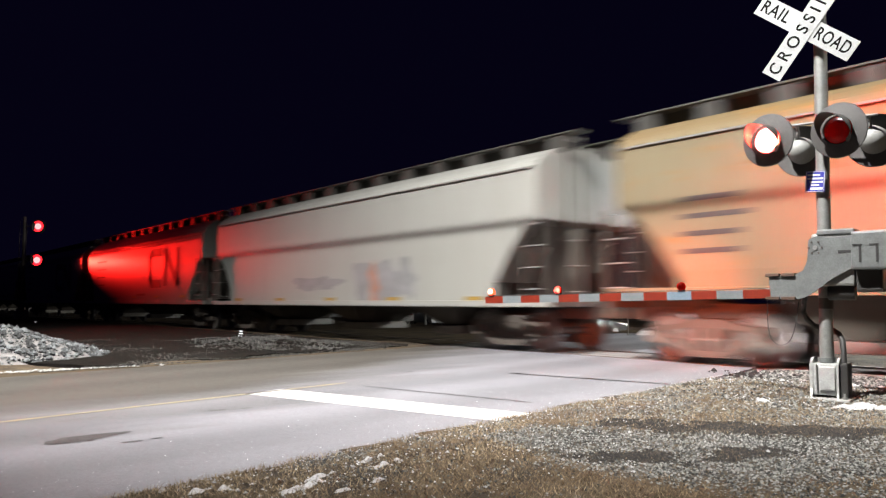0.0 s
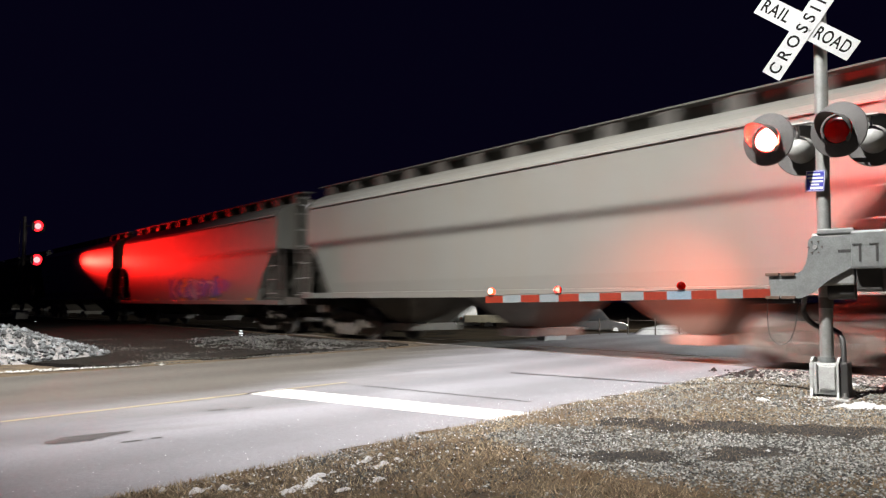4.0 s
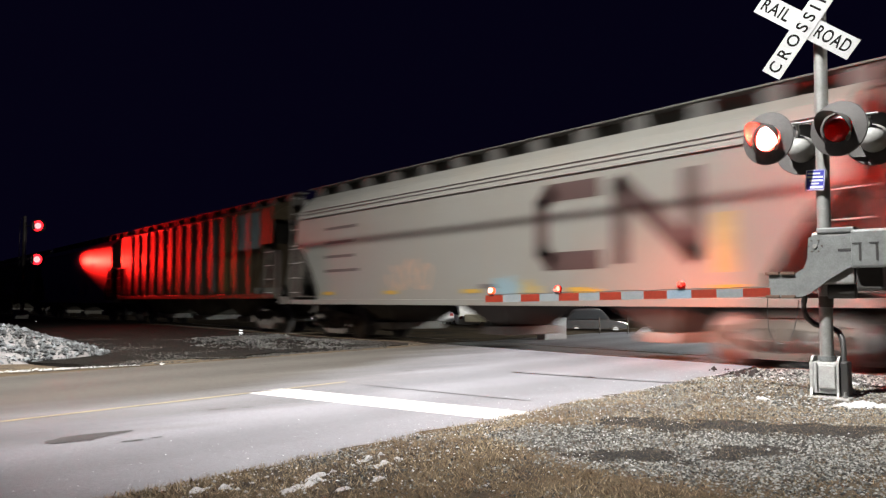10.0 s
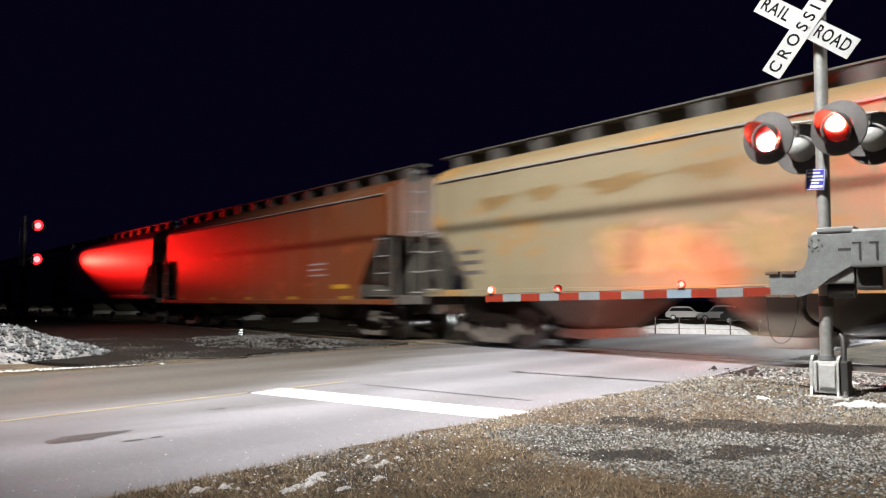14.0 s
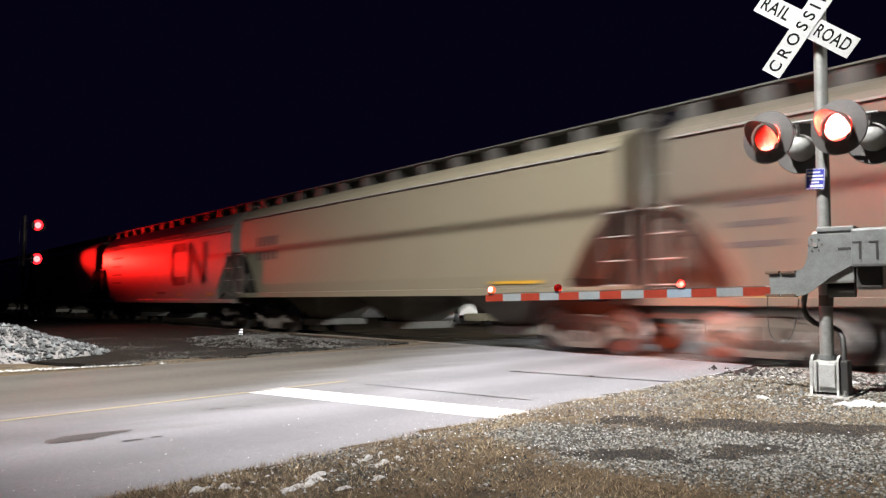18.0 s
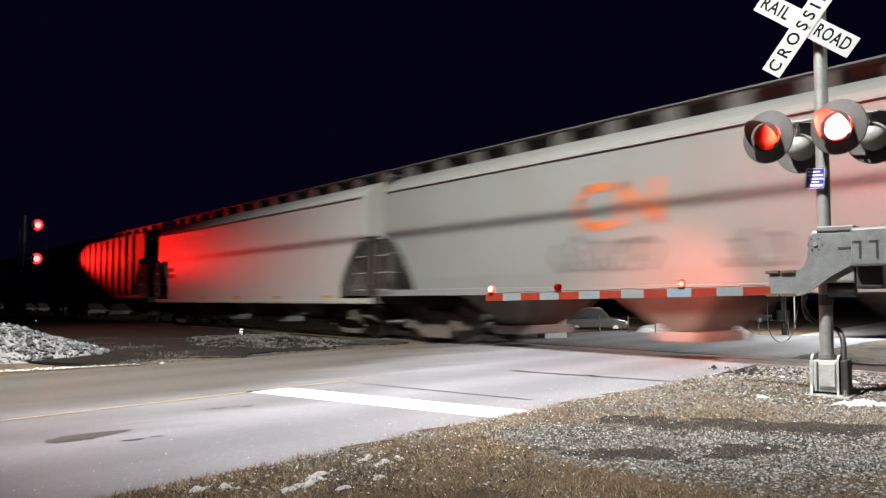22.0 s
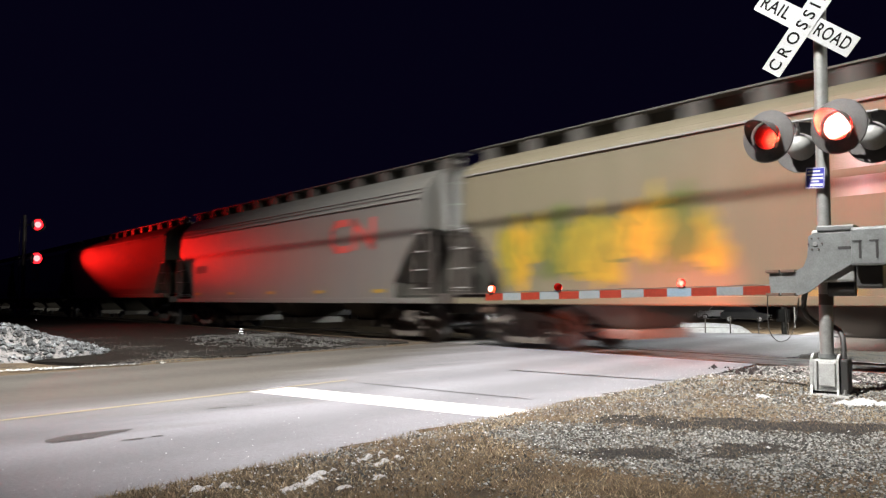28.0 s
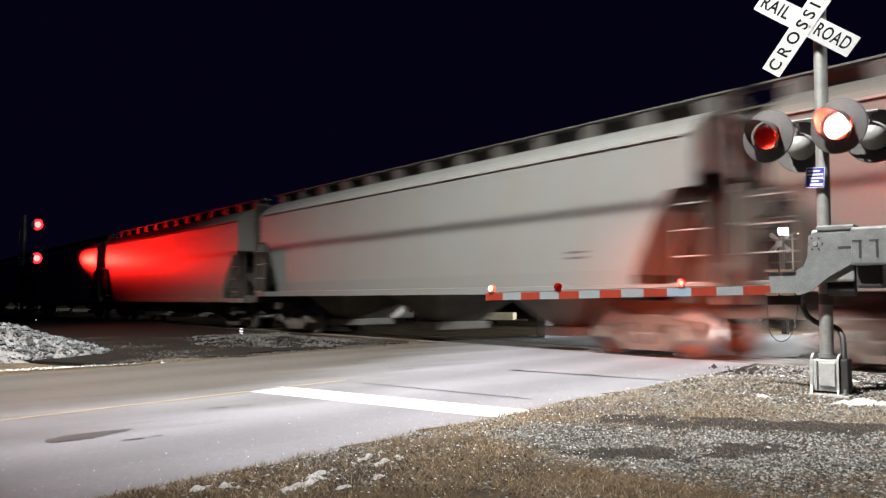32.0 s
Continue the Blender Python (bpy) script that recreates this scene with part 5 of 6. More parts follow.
white_paint = paint("white_car_paint", (0.149, 0.150, 0.137))
PAINTS = dict(
    white=white_paint,
    dull=paint("dull_white_car_paint", (0.13, 0.13, 0.118)),
    bright=paint("bright_white_car_paint", (0.268, 0.270, 0.250), dirty=0.25),
    cream=paint("cream_car_paint", (0.132, 0.119, 0.083), worn=(0.272, 0.208, 0.096), worn_at=0.68),
    rusty=paint("rust_stained_cream_paint", (0.168, 0.145, 0.093), dirt=(0.13, 0.085, 0.045), worn=(0.2, 0.11, 0.035), worn_at=0.55, gloss=0.75, shine=0.15, crown=(0.14, 0.1, 0.05)),
    orange=paint("rusty_amber_paint", (0.145, 0.074, 0.015), dirty=0.35, worn=(0.17, 0.105, 0.035), worn_at=0.6, upper=(0.06, 0.02, 0.005), gloss=0.7, shine=0.15),
    brown=paint("orange_brown_car_paint", (0.097, 0.030, 0.009), dirty=0.4, worn=(0.2, 0.06, 0.025), worn_at=0.58),
    ashen=paint("ashen_car_paint", (0.1, 0.101, 0.094)),
    grey=paint("grey_car_paint", (0.085, 0.087, 0.08)),
    pale=paint("pale_grey_car_paint", (0.146, 0.154, 0.148)),
    taupe=paint("taupe_car_paint", (0.086, 0.078, 0.062), dirty=0.6),
    tan=paint("tan_car_paint", (0.104, 0.092, 0.06), gloss=0.6, shine=0.25),
    ivory=paint("ivory_car_paint", (0.185, 0.175, 0.135), dirty=0.35, gloss=0.7, shine=0.15),
    crowned=paint("rust_topped_ivory_paint", (0.165, 0.155, 0.115), dirty=0.35, gloss=0.7, shine=0.15, crown=(0.1, 0.055, 0.018)),
    dark=paint("dark_weathered_grey_paint", (0.022, 0.016, 0.0085), dirty=0.25, dirt=(0.034, 0.027, 0.02), worn=(0.036, 0.029, 0.018), worn_at=0.58),
)
bogie_paint = paint("bogie_brown", (0.08, 0.069, 0.06), dirty=0.3, gloss=0.7, shine=0.2)
wheel_face = surface("wheel_face_rust", (0.2, 0.183, 0.17), 0.6, 0.2, (0.08, 0.066, 0.058), 6, 0.7, 0.1, 50)
tread = surface("worn_wheel_tread", (0.26, 0.26, 0.265), 0.36, 0.9, (0.19, 0.185, 0.185), 8, 0.5, 0.03, 60)
mark_dark = surface("faded_dark_lettering", (0.035, 0.03, 0.03), 0.6, 0.0, (0.075, 0.065, 0.06), 5, 0.6, 0.05, 60)
logo_brown = surface("dark_red_brown_emblem", (0.03, 0.016, 0.014), 0.6, 0.0, (0.042, 0.021, 0.018), 3, 0.6, 0.05, 60)
logo_faded = surface("faded_red_brown_emblem", (0.06, 0.022, 0.02), 0.55, 0.0, (0.045, 0.022, 0.02), 3, 0.6, 0.05, 60)
logo_orange = surface("orange_emblem", (0.36, 0.085, 0.018), 0.55, 0.0, (0.28, 0.09, 0.03), 3, 0.6, 0.05, 60)
logo_red = surface("red_emblem", (0.4, 0.05, 0.04), 0.55, 0.0, (0.3, 0.06, 0.05), 3, 0.6, 0.05, 60)
SPRAY = {c: surface("spray_paint_" + c, v, 0.5, 0.0, [x * 0.5 for x in v], 2.5, 0.7, 0.03, 60) for c, v in dict(
    blue=(0.012, 0.065, 0.13), yellow=(0.22, 0.165, 0.018), green=(0.07, 0.085, 0.02), red=(0.3, 0.04, 0.03), pale=(0.3, 0.29, 0.28), pink=(0.34, 0.16, 0.11),
    sky=(0.16, 0.27, 0.31), gold=(0.34, 0.19, 0.015), smoke=(0.22, 0.22, 0.225), ash=(0.06, 0.057, 0.052), blush=(0.3, 0.19, 0.13), tawny=(0.22, 0.17, 0.07), cobalt=(0.02, 0.075, 0.27), violet=(0.11, 0.06, 0.17), bronze=(0.13, 0.085, 0.025), frost=(0.13, 0.19, 0.21), slate=(0.036, 0.034, 0.027), dusk=(0.066, 0.084, 0.086), umber=(0.078, 0.05, 0.014), amber=(0.15, 0.08, 0.008), russet=(0.15, 0.098, 0.04)).items()}
HALF = 1.6
seam_grey = surface("seam_grey", (0.16, 0.155, 0.14), 0.7, 0.0, (0.09, 0.085, 0.08), 5, 0.6, 0.05, 60)
rung_pale = surface("rung_pale_grey", (0.24, 0.24, 0.225), 0.5, 0.0, (0.15, 0.145, 0.135), 9, 0.7, 0.1, 60)
reflector = surface("yellow_reflector", (0.26, 0.16, 0.02), 0.4, 0.0, (0.16, 0.11, 0.03), 6, 0.6, 0.03, 60)
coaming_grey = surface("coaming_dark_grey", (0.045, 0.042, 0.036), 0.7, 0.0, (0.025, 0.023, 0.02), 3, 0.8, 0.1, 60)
# brown grime, darkened for the shade under the car body
bay_shade_grime = surface("hopper_bay_shade_grime", (0.05, 0.043, 0.036), 0.8, 0.0, (0.025, 0.02, 0.017), 2, 0.8, 0.2, 50)
bay_taupe = surface("hopper_bay_taupe", (0.1, 0.09, 0.075), 0.8, 0.0, (0.05, 0.043, 0.036), 2, 0.8, 0.2, 50)
# pale colour stands in for headlight falling on the gates
gate_lit_pale = surface("outlet_gate_lit_pale", (0.22, 0.21, 0.19), 0.8, 0.0, (0.12, 0.11, 0.1), 3, 0.8, 0.2, 50)
# end frames coloured dark for the shade in the end cavity
end_frame_shade = surface("shaded_end_frame", (0.045, 0.043, 0.034), 0.8, 0.0, (0.022, 0.02, 0.016), 2, 0.8, 0.2, 50)
walk_grey = surface("walkway_grey", (0.048, 0.047, 0.042), 0.6, 0.1, (0.035, 0.034, 0.032), 6, 0.7, 0.1, 60)
WHEEL_R = 0.457


def body_mesh(long, sill, ribbed, eave, zc):
    """The car body: side sheets, curved roof, end walls and cut-away lower corners."""
    e = long / 2 - 0.36
    cut = 1.3
    zm = 1.5
    rise = zc - 2.82
    if ribbed:
        top = [(HALF, 3.2), (HALF, 4.22), (1.5, 4.32), (0.9, 4.46), (0.45, 4.5)]
    else:
        top = [(HALF, 3.2), (HALF - 0.01, eave - 0.05), (HALF - 0.02, eave + 0.03), (1.5, (eave + 0.02) * 0.7 + 1.311), (1.3, (eave + 0.02) * 0.35 + 2.84), (1.0, 4.37), (0.5, 4.45)]
    half_st = [(e, zc), (e - 0.45, zc - 0.22), (e - 0.85, 2.15 + 0.6 * rise), (e - 1.1, 1.8 + 0.3 * rise), (e - cut, zm), (e - cut - 0.005, sill), (4, sill)]
    st = [(-x, z) for x, z in half_st] + [(0, sill)] + half_st[::-1]
    bm = bmesh.new()
    rings = []
    for x, zb in st:
        low = HALF - (0.02 if sill > 1.2 and abs(zb - sill) < 0.01 else 0.0)
        half = [(low, zb), (HALF, min(zb + 0.28, 3.0))] + top
        pts = [(-y, z) for y, z in half] + [(0.0, top[-1][1] + 0.01)] + [(y, z) for y, z in half[::-1]]
        rings.append([bm.verts.new((x, y, z)) for y, z in pts])
    n = len(rings[0])
    for a, b in zip(rings, rings[1:]):
        for i in range(n):
            j = (i + 1) % n
            bm.faces.new((a[i], a[j], b[j], b[i]))
    bm.faces.new(rings[0])
    bm.faces.new(rings[-1][::-1])
    bmesh.ops.recalc_face_normals(bm, faces=bm.faces)
    return bm


def truck_parts():
    """Meshes of one bogie: side frame, bolster, wheelset."""
    flat = Matrix.Translation((0, 0.065, 0)) @ Euler((radians(90), 0, 0)).to_matrix().to_4x4()
    chord = [(1.24, 0.5), (1.1, 0.66), (0.75, 0.69), (0.38, 0.79)]
    under = [(0.36, 0.64), (0.72, 0.57), (1.02, 0.55), (1.1, 0.5)]
    bm = plate(bmesh.new(), [(-x, z) for x, z in chord] + chord[::-1] + under[::-1] + [(-x, z) for x, z in under], 0.13, flat)
    low = [(1.24, 0.36), (0.98, 0.33), (0.76, 0.34), (0.46, 0.13)]
    inner = [(0.4, 0.24), (0.7, 0.44), (0.98, 0.42), (1.24, 0.45)]
    plate(bm, [(-x, z) for x, z in inner[::-1]] + inner + low + [(-x, z) for x, z in low[::-1]], 0.13, flat)
    for s in (-1, 1):
        box(bm, s * 0.36 - 0.05, -0.06, 0.22, s * 0.36 + 0.05, 0.06, 0.68)
        box(bm, s * 1.17 - 0.07, -0.06, 0.4, s * 1.17 + 0.07, 0.06, 0.53)
    for x in (-0.89, 0.89):
        rod(bm, (x, -0.16, 0.457), (x, 0.0, 0.457), 0.12, 14)
    frame_me = finish(bm, "side_frame", bogie_paint)
    bolster = finish(slab(-0.22, -1.05, 0.42, 0.22, 1.05, 0.74, 0.02), "bolster", bogie_paint)
    bm = bmesh.new()
    r = WHEEL_R
    for s in (-1, 1):
        m = Matrix.Translation((0, s * 0.75, 0)) @ Euler((radians(90 * s), 0, 0)).to_matrix().to_4x4()
        lathe(bm, [(0.0, -0.1), (0.13, -0.1), (0.15, -0.03), (r - 0.09, -0.04), (r - 0.06, -0.07)], 28, m)
        lathe(bm, [(r - 0.06, 0.06), (r - 0.09, 0.03), (0.14, 0.02), (0.1, 0.07), (0.0, 0.07)], 28, m)
    rod(bm, (0, -0.98, 0), (0, 0.98, 0), 0.085, 12)
    count = len(bm.faces)
    for s in (-1, 1):
        m = Matrix.Translation((0, s * 0.75, 0)) @ Euler((radians(90 * s), 0, 0)).to_matrix().to_4x4()
        lathe(bm, [(r - 0.06, -0.07), (r - 0.004, -0.07), (r, 0.03), (r + 0.026, 0.04), (r + 0.026, 0.06), (r - 0.06, 0.06)], 32, m)
    for i, f in enumerate(bm.faces):
        f.material_index = 1 if i >= count else 0
    hub = finish(bm, "wheelset", [wheel_face, tread], True)
    bm = bmesh.new()
    for x in (-0.2, 0.0, 0.2):
        rod(bm, (x, 0.0, 0.24), (x, 0.0, 0.46), 0.075, 10)
    return frame_me, bolster, hub, finish(bm, "spring_nest", grime)


TRUCK = truck_parts()


def ladder_mesh(h0, h1, wide, steps):
    bm = bmesh.new()
    for x in (-wide / 2, wide / 2):
        box(bm, x - 0.02, -0.02, h0, x + 0.02, 0.02, h1)
    for i in range(steps):
        z = h0 + 0.15 + (h1 - h0 - 0.25) * i / (steps - 1)
        rod(bm, (-wide / 2, -0.03, z), (wide / 2, -0.03, z), 0.014, 6)
    for f in bm.faces:
        f.material_index = 1 if len(f.verts) > 4 or max(abs(v.co.x) for v in f.verts) < wide / 2 + 0.001 and len({round(v.co.x, 3) for v in f.verts}) > 1 and f.calc_area() < 0.02 and max(v.co.y for v in f.verts) < -0.0155 else 0
    return finish(bm, "ladder", [bogie_paint, rung_pale])


def build_car(long, sill, ribbed, trough, zc=2.82):
    """One covered hopper car on two bogies; its origin is on the rail top below its middle."""
    car = thing("hopper_car", "covered hopper railway car", "railway car", pose(0, TRACK_Y, 0))
    e = long / 2
    eave = 3.63 if 1.0 < sill < 1.2 else 3.93
    body = part("body", body_mesh(long, sill, ribbed, eave, zc), white_paint, car, "", None, False)
    # roof walkways on supports, and the hatch trough
    for s in (-1, 1):
        part("running_board", slab(-e - 0.1, s * 0.72 - 0.2, 4.68, e + 0.1, s * 0.72 + 0.2, 4.715), walk_grey, car, "steel grating walkway along the roof")
        n = 13
        wide = 0.32 if ribbed else 0.22
        sup = finish(slab(-wide, -0.11, 4.3, wide, 0.11, 4.68, 0.01), "board_support", walk_grey)
        for i in range(n):
            part("board_support", sup, walk_grey, car, m=pose(-e + 0.5 + (long - 1.0) * i / (n - 1), s * 0.78, 0))
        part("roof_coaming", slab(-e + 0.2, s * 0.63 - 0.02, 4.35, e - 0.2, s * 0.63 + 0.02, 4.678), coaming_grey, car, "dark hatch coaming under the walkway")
    if trough:
        for i in range(4):
            w = (long - 1.6) / 4
            x = -e + 0.8 + i * w
            part("hatch_cover", slab(x + 0.03, -0.4, 4.42, x + w - 0.03, 0.4, 4.62, 0.03), grime, car, "long roof hatch cover")
    else:
        for i in range(8):
            x = -e + 1.4 + (long - 2.8) * i / 7
            part("hatch_cover", lathe(bmesh.new(), [(0.0, 4.66), (0.34, 4.64), (0.4, 4.6), (0.4, 4.4)], 20), grime, car, "round roof hatch", pose(x, 0, 0), True)
    for s in (-1, 1):
        part("side_sill", slab(-e + 0.05, s * 1.57 - 0.05, sill - 0.16 if sill > 1.2 else 0.98, e - 0.05, s * 1.57 + 0.05, sill - 0.004 if sill > 1.2 else 1.12, 0.01), white_paint, car, "")
        if not ribbed:
            part("roof_seam", slab(-e + 0.5, s * (HALF + 0.006) - 0.02, eave - 0.022, e - 0.5, s * (HALF + 0.006) + 0.02, eave + (0.005 if eave < 3.7 else 0.014)), seam_grey, car, "seam below the roof")
            if 1.0 < sill < 1.2:
                part("roof_rib", slab(-e + 0.5, s * 1.55 - 0.02, 3.74, e - 0.5, s * 1.55 + 0.02, 3.755), mark_dark, car)
                part("roof_rib", slab(-e + 0.5, s * 1.515 - 0.02, 3.84, e - 0.5, s * 1.515 + 0.02, 3.852), mark_dark, car)
    for s in (-1, 1):
        part("stub_sill", slab(min(s * (e + 0.1), s * (e - 3.3)), -0.25, 0.72, max(s * (e + 0.1), s * (e - 3.3)), 0.25, 1.05, 0.01), grime, car, "")
    stripe = finish(slab(-0.3, -0.004, 0.0, 0.3, 0.004, 0.09), "reflector_stripe", reflector)
    for s in (-1, 1):
        for k in range(5):
            part("reflector_stripe", stripe, reflector, car, "yellow reflective strip", pose(-6.4 + 3.2 * k, s * (HALF + 0.008 if sill < 1.2 else HALF - 0.02), sill + 0.16 if sill < 1.2 else sill - 0.13))
    # slope sheets and end frames, their colours darkened for shade
    lad_side, lad_end = ladder_mesh(1.2, 2.8, 0.5, 4), ladder_mesh(1.15, 4.6, 0.42, 7)
    for s in (-1, 1):
        bm = bmesh.new()
        x0, x1 = s * (e - 0.4), s * (e - 3.1)
        vs = [bm.verts.new(v) for v in ((x0, -1.45, zc - 0.12), (x0, 1.45, zc - 0.12), (x1, 1.2, 1.1), (x1, -1.2, 1.1))]
        bm.faces.new(vs)
        bmesh.ops.solidify(bm, geom=bm.faces[:], thickness=0.03)
        part("slope_sheet", bm, end_frame_shade, car, "dark sloping end sheet")
        wall = [(-1.5, zc + 0.02), (1.5, zc + 0.02), (1.5, eave), (1.32, eave + 0.2), (0.95, 4.33), (-0.95, 4.33), (-1.32, eave + 0.2), (-1.5, eave)]
        part("end_wall", plate(bmesh.new(), wall, 0.03, Matrix.Translation((s * (e - 0.36) - 0.015, 0, 0)) @ Euler((radians(90), 0, radians(90))).to_matrix().to_4x4()), white_paint, car, "streaked end wall")
        for y in (-0.95, -0.3, 0.3, 0.95):
            part("end_stiffener", slab(s * (e - 0.34) - 0.025, y - 0.05, zc - 0.02, s * (e - 0.34) + 0.025, y + 0.05, 4.2, 0.008), white_paint, car)
        for y in (-0.45, 0.45):
            part("end_web", slab(min(s * (e - 0.1), s * (e - 1.6)), y - 0.02, 1.0, max(s * (e - 0.1), s * (e - 1.6)), y + 0.02, zc - 0.17), end_frame_shade, car, "upright web plate under the end")
        part("bulkhead", slab(s * (e - 1.66) - 0.012, -1.57, sill + 0.03, s * (e - 1.66) + 0.012, 1.57, 1.62), end_frame_shade, car, "dark cover plate over the stepped body end, for shade")
        part("end_sill", slab(s * e - 0.08, -1.5, 0.98, s * e + 0.08, 1.5, 1.2, 0.015), grime, car, "")
        part("end_platform", slab(min(s * e, s * (e - 1.2)), -1.5, 1.2, max(s * e, s * (e - 1.2)), 1.5, 1.225), grime, car, "grating platform")
        for y in (-1.5, 1.5):
            part("corner_post", slab(s * (e - 0.06) - 0.06, y - 0.05, 1.15, s * (e - 0.06) + 0.06, y + 0.05, 2.75), end_shade_brown, car)
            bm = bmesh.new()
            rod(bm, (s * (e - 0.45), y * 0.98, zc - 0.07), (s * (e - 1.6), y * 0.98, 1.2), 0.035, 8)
            part("corner_brace", bm, end_shade_brown, car)
            part("side_ladder", lad_side, galv, car, "", pose(s * (e - 0.42), 1.66 * (1 if y > 0 else -1), 0, 0, 0, 0 if y < 0 else 180))
        for y in (-0.9,):
            part("end_ladder", lad_end, galv, car, "", pose(s * (e + 0.06), y * s, 0, 0, 0, 90 * s))
        cp = slab(min(s * e, s * (e + 0.5)), -0.14, 0.74, max(s * e, s * (e + 0.5)), 0.14, 1.0, 0.03)
        part("coupler", cp, rust, car, "rusty knuckle coupler")
        hose = tube(bmesh.new(), [(s * (e + 0.1), 0.35, 0.8), (s * (e + 0.25), 0.35, 0.6), (s * (e + 0.4), 0.3, 0.5), (s * (e + 0.5), 0.2, 0.55)], 0.025, 6)
        part("brake_hose", hose, black, car)
        # bogie
        tr = part("bogie", TRUCK[1], bogie_paint, car, "brown four-wheel freight bogie", pose(s * (e - 1.85), 0, 0))
        for y in (-1.0, 1.0):
            part("side_frame", TRUCK[0], bogie_paint, tr, m=pose(0, y, 0, 0, 0, 0 if y < 0 else 180))
            part("spring_nest", TRUCK[3], grime, tr, "dark coil springs", pose(0, y, 0))
        for x in (-0.89, 0.89):
            part("wheelset", TRUCK[2], bogie_paint, tr, m=pose(x, 0, WHEEL_R))
    bm = bmesh.new()
    lathe(bm, [(0.25, -0.02), (0.28, 0.0), (0.25, 0.02), (0.22, 0.0), (0.25, -0.02)], 20)
    for k in range(4):
        a = math.pi * k / 2
        rod(bm, (0, 0, 0), (0.25 * math.cos(a), 0.25 * math.sin(a), 0), 0.014, 6)
    part("brake_wheel", bm, end_shade_brown, car, "spoked hand brake wheel", pose(e + 0.18, -0.2, 2.3, 0, 90, 0))
    # discharge hoppers between the bogies
    for x in (-4.5, 0.0, 4.5):
        bm = bmesh.new()
        tw = 0.8 if sill < 1.0 else (0.85 if sill < 1.2 else 1.3)
        up = [bm.verts.new((x + a * tw, b * 1.42, sill + 0.02)) for a, b in ((-1, -1), (1, -1), (1, 1), (-1, 1))]
        dn = [bm.verts.new((x + a * 0.3, b * 0.75, 0.5)) for a, b in ((-1, -1), (1, -1), (1, 1), (-1, 1))]
        for j in range(4):
            bm.faces.new((up[j], dn[j], dn[(j + 1) % 4], up[(j + 1) % 4]))
        bm.faces.new(dn[::-1])
        bm.faces.new(up)
        bay = part("hopper_bay", bm, bay_taupe if sill > 1.2 else bay_shade_grime, car, "sloping discharge hopper")
        part("hopper_gate", slab(x - 0.42, -0.9, 0.3, x + 0.42, 0.9, 0.495, 0.02), gate_lit_pale, bay, "outlet gate, pale in place of headlight on it")
    if ribbed:
        post = finish(slab(-0.055, -0.03, sill + 0.02, 0.055, 0.03, 4.2, 0.008), "side_post", white_paint)
        n = 15
        for i in range(n):
            for s in (-1, 1):
                x = -e + 1.0 + (long - 2.0) * i / (n - 1)
                if abs(x) < e - 1.8:
                    part("side_post", post, white_paint, car, m=pose(x, s * (HALF + 0.018), 0))
    return car


def prism(bm, pts, thick, x=0.0, z=0.0):
    plate(bm, pts, thick, Matrix.Translation((x, 0, z)) @ Euler((radians(90), 0, 0)).to_matrix().to_4x4())


def stroke(bm, pts, w):
    """A ribbon of width w along pts."""
    pts = [Vector((*p, 0)) for p in pts]
    for a, b in zip(pts, pts[1:]):
        d = (b - a).normalized()
        s = Vector((-d.y, d.x, 0)) * w / 2
        a2, b2 = a - d * w * 0.3, b + d * w * 0.3
        prism(bm, [(p.x, p.y) for p in (a2 - s, b2 - s, b2 + s, a2 + s)], 0.004)


def ribbon(bm, pts, w):
    """One unbroken sheet of width w along a bent line, with a thin edge."""
    pts = [Vector((*p, 0)) for p in pts]
    rows = []
    for i, p in enumerate(pts):
        d = (pts[min(i + 1, len(pts) - 1)] - pts[max(i - 1, 0)]).normalized()
        s = Vector((d.y, -d.x, 0)) * w / 2
        rows.append([bm.verts.new((q.x, y, q.y)) for q, y in ((p - s, 0.003), (p - s, 0.0), (p + s, 0.0), (p + s, 0.003))])
    for a, b in zip(rows, rows[1:]):
        for j in range(3):
            bm.faces.new((a[j], b[j], b[j + 1], a[j + 1]))
    bmesh.ops.recalc_face_normals(bm, faces=bm.faces[:])


def emblem(car, x0, x1, z0, z1, material, bold=0.3):
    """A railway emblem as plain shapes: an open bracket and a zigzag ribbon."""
    w = (x1 - x0) * 0.46
    t = bold
    h = z1 - z0
    bm = bmesh.new()
    c = 0.22
    pts = [(w - t / 2, h - t / 2), (c + t / 2, h - t / 2), (t / 2, h - c - t / 2), (t / 2, c + t / 2), (c + t / 2, t / 2), (w - t / 2, t / 2)]
    stroke(bm, pts, t)
    part("emblem", bm, material, car, "bold open bracket emblem", pose(x0, -HALF - 0.004, z0))
    bm = bmesh.new()
    g = w * 1.12
    stroke(bm, [(g + t / 2, t / 2), (g + t / 2, h - t / 2)], t)
    stroke(bm, [(g + t / 2, h - t / 2), (x1 - x0 - t / 2, t / 2)], t)
    stroke(bm, [(x1 - x0 - t / 2, t / 2), (x1 - x0 - t / 2, h - t / 2)], t)
    part("emblem", bm, material, car, "bold zigzag emblem", pose(x0, -HALF - 0.008, z0))


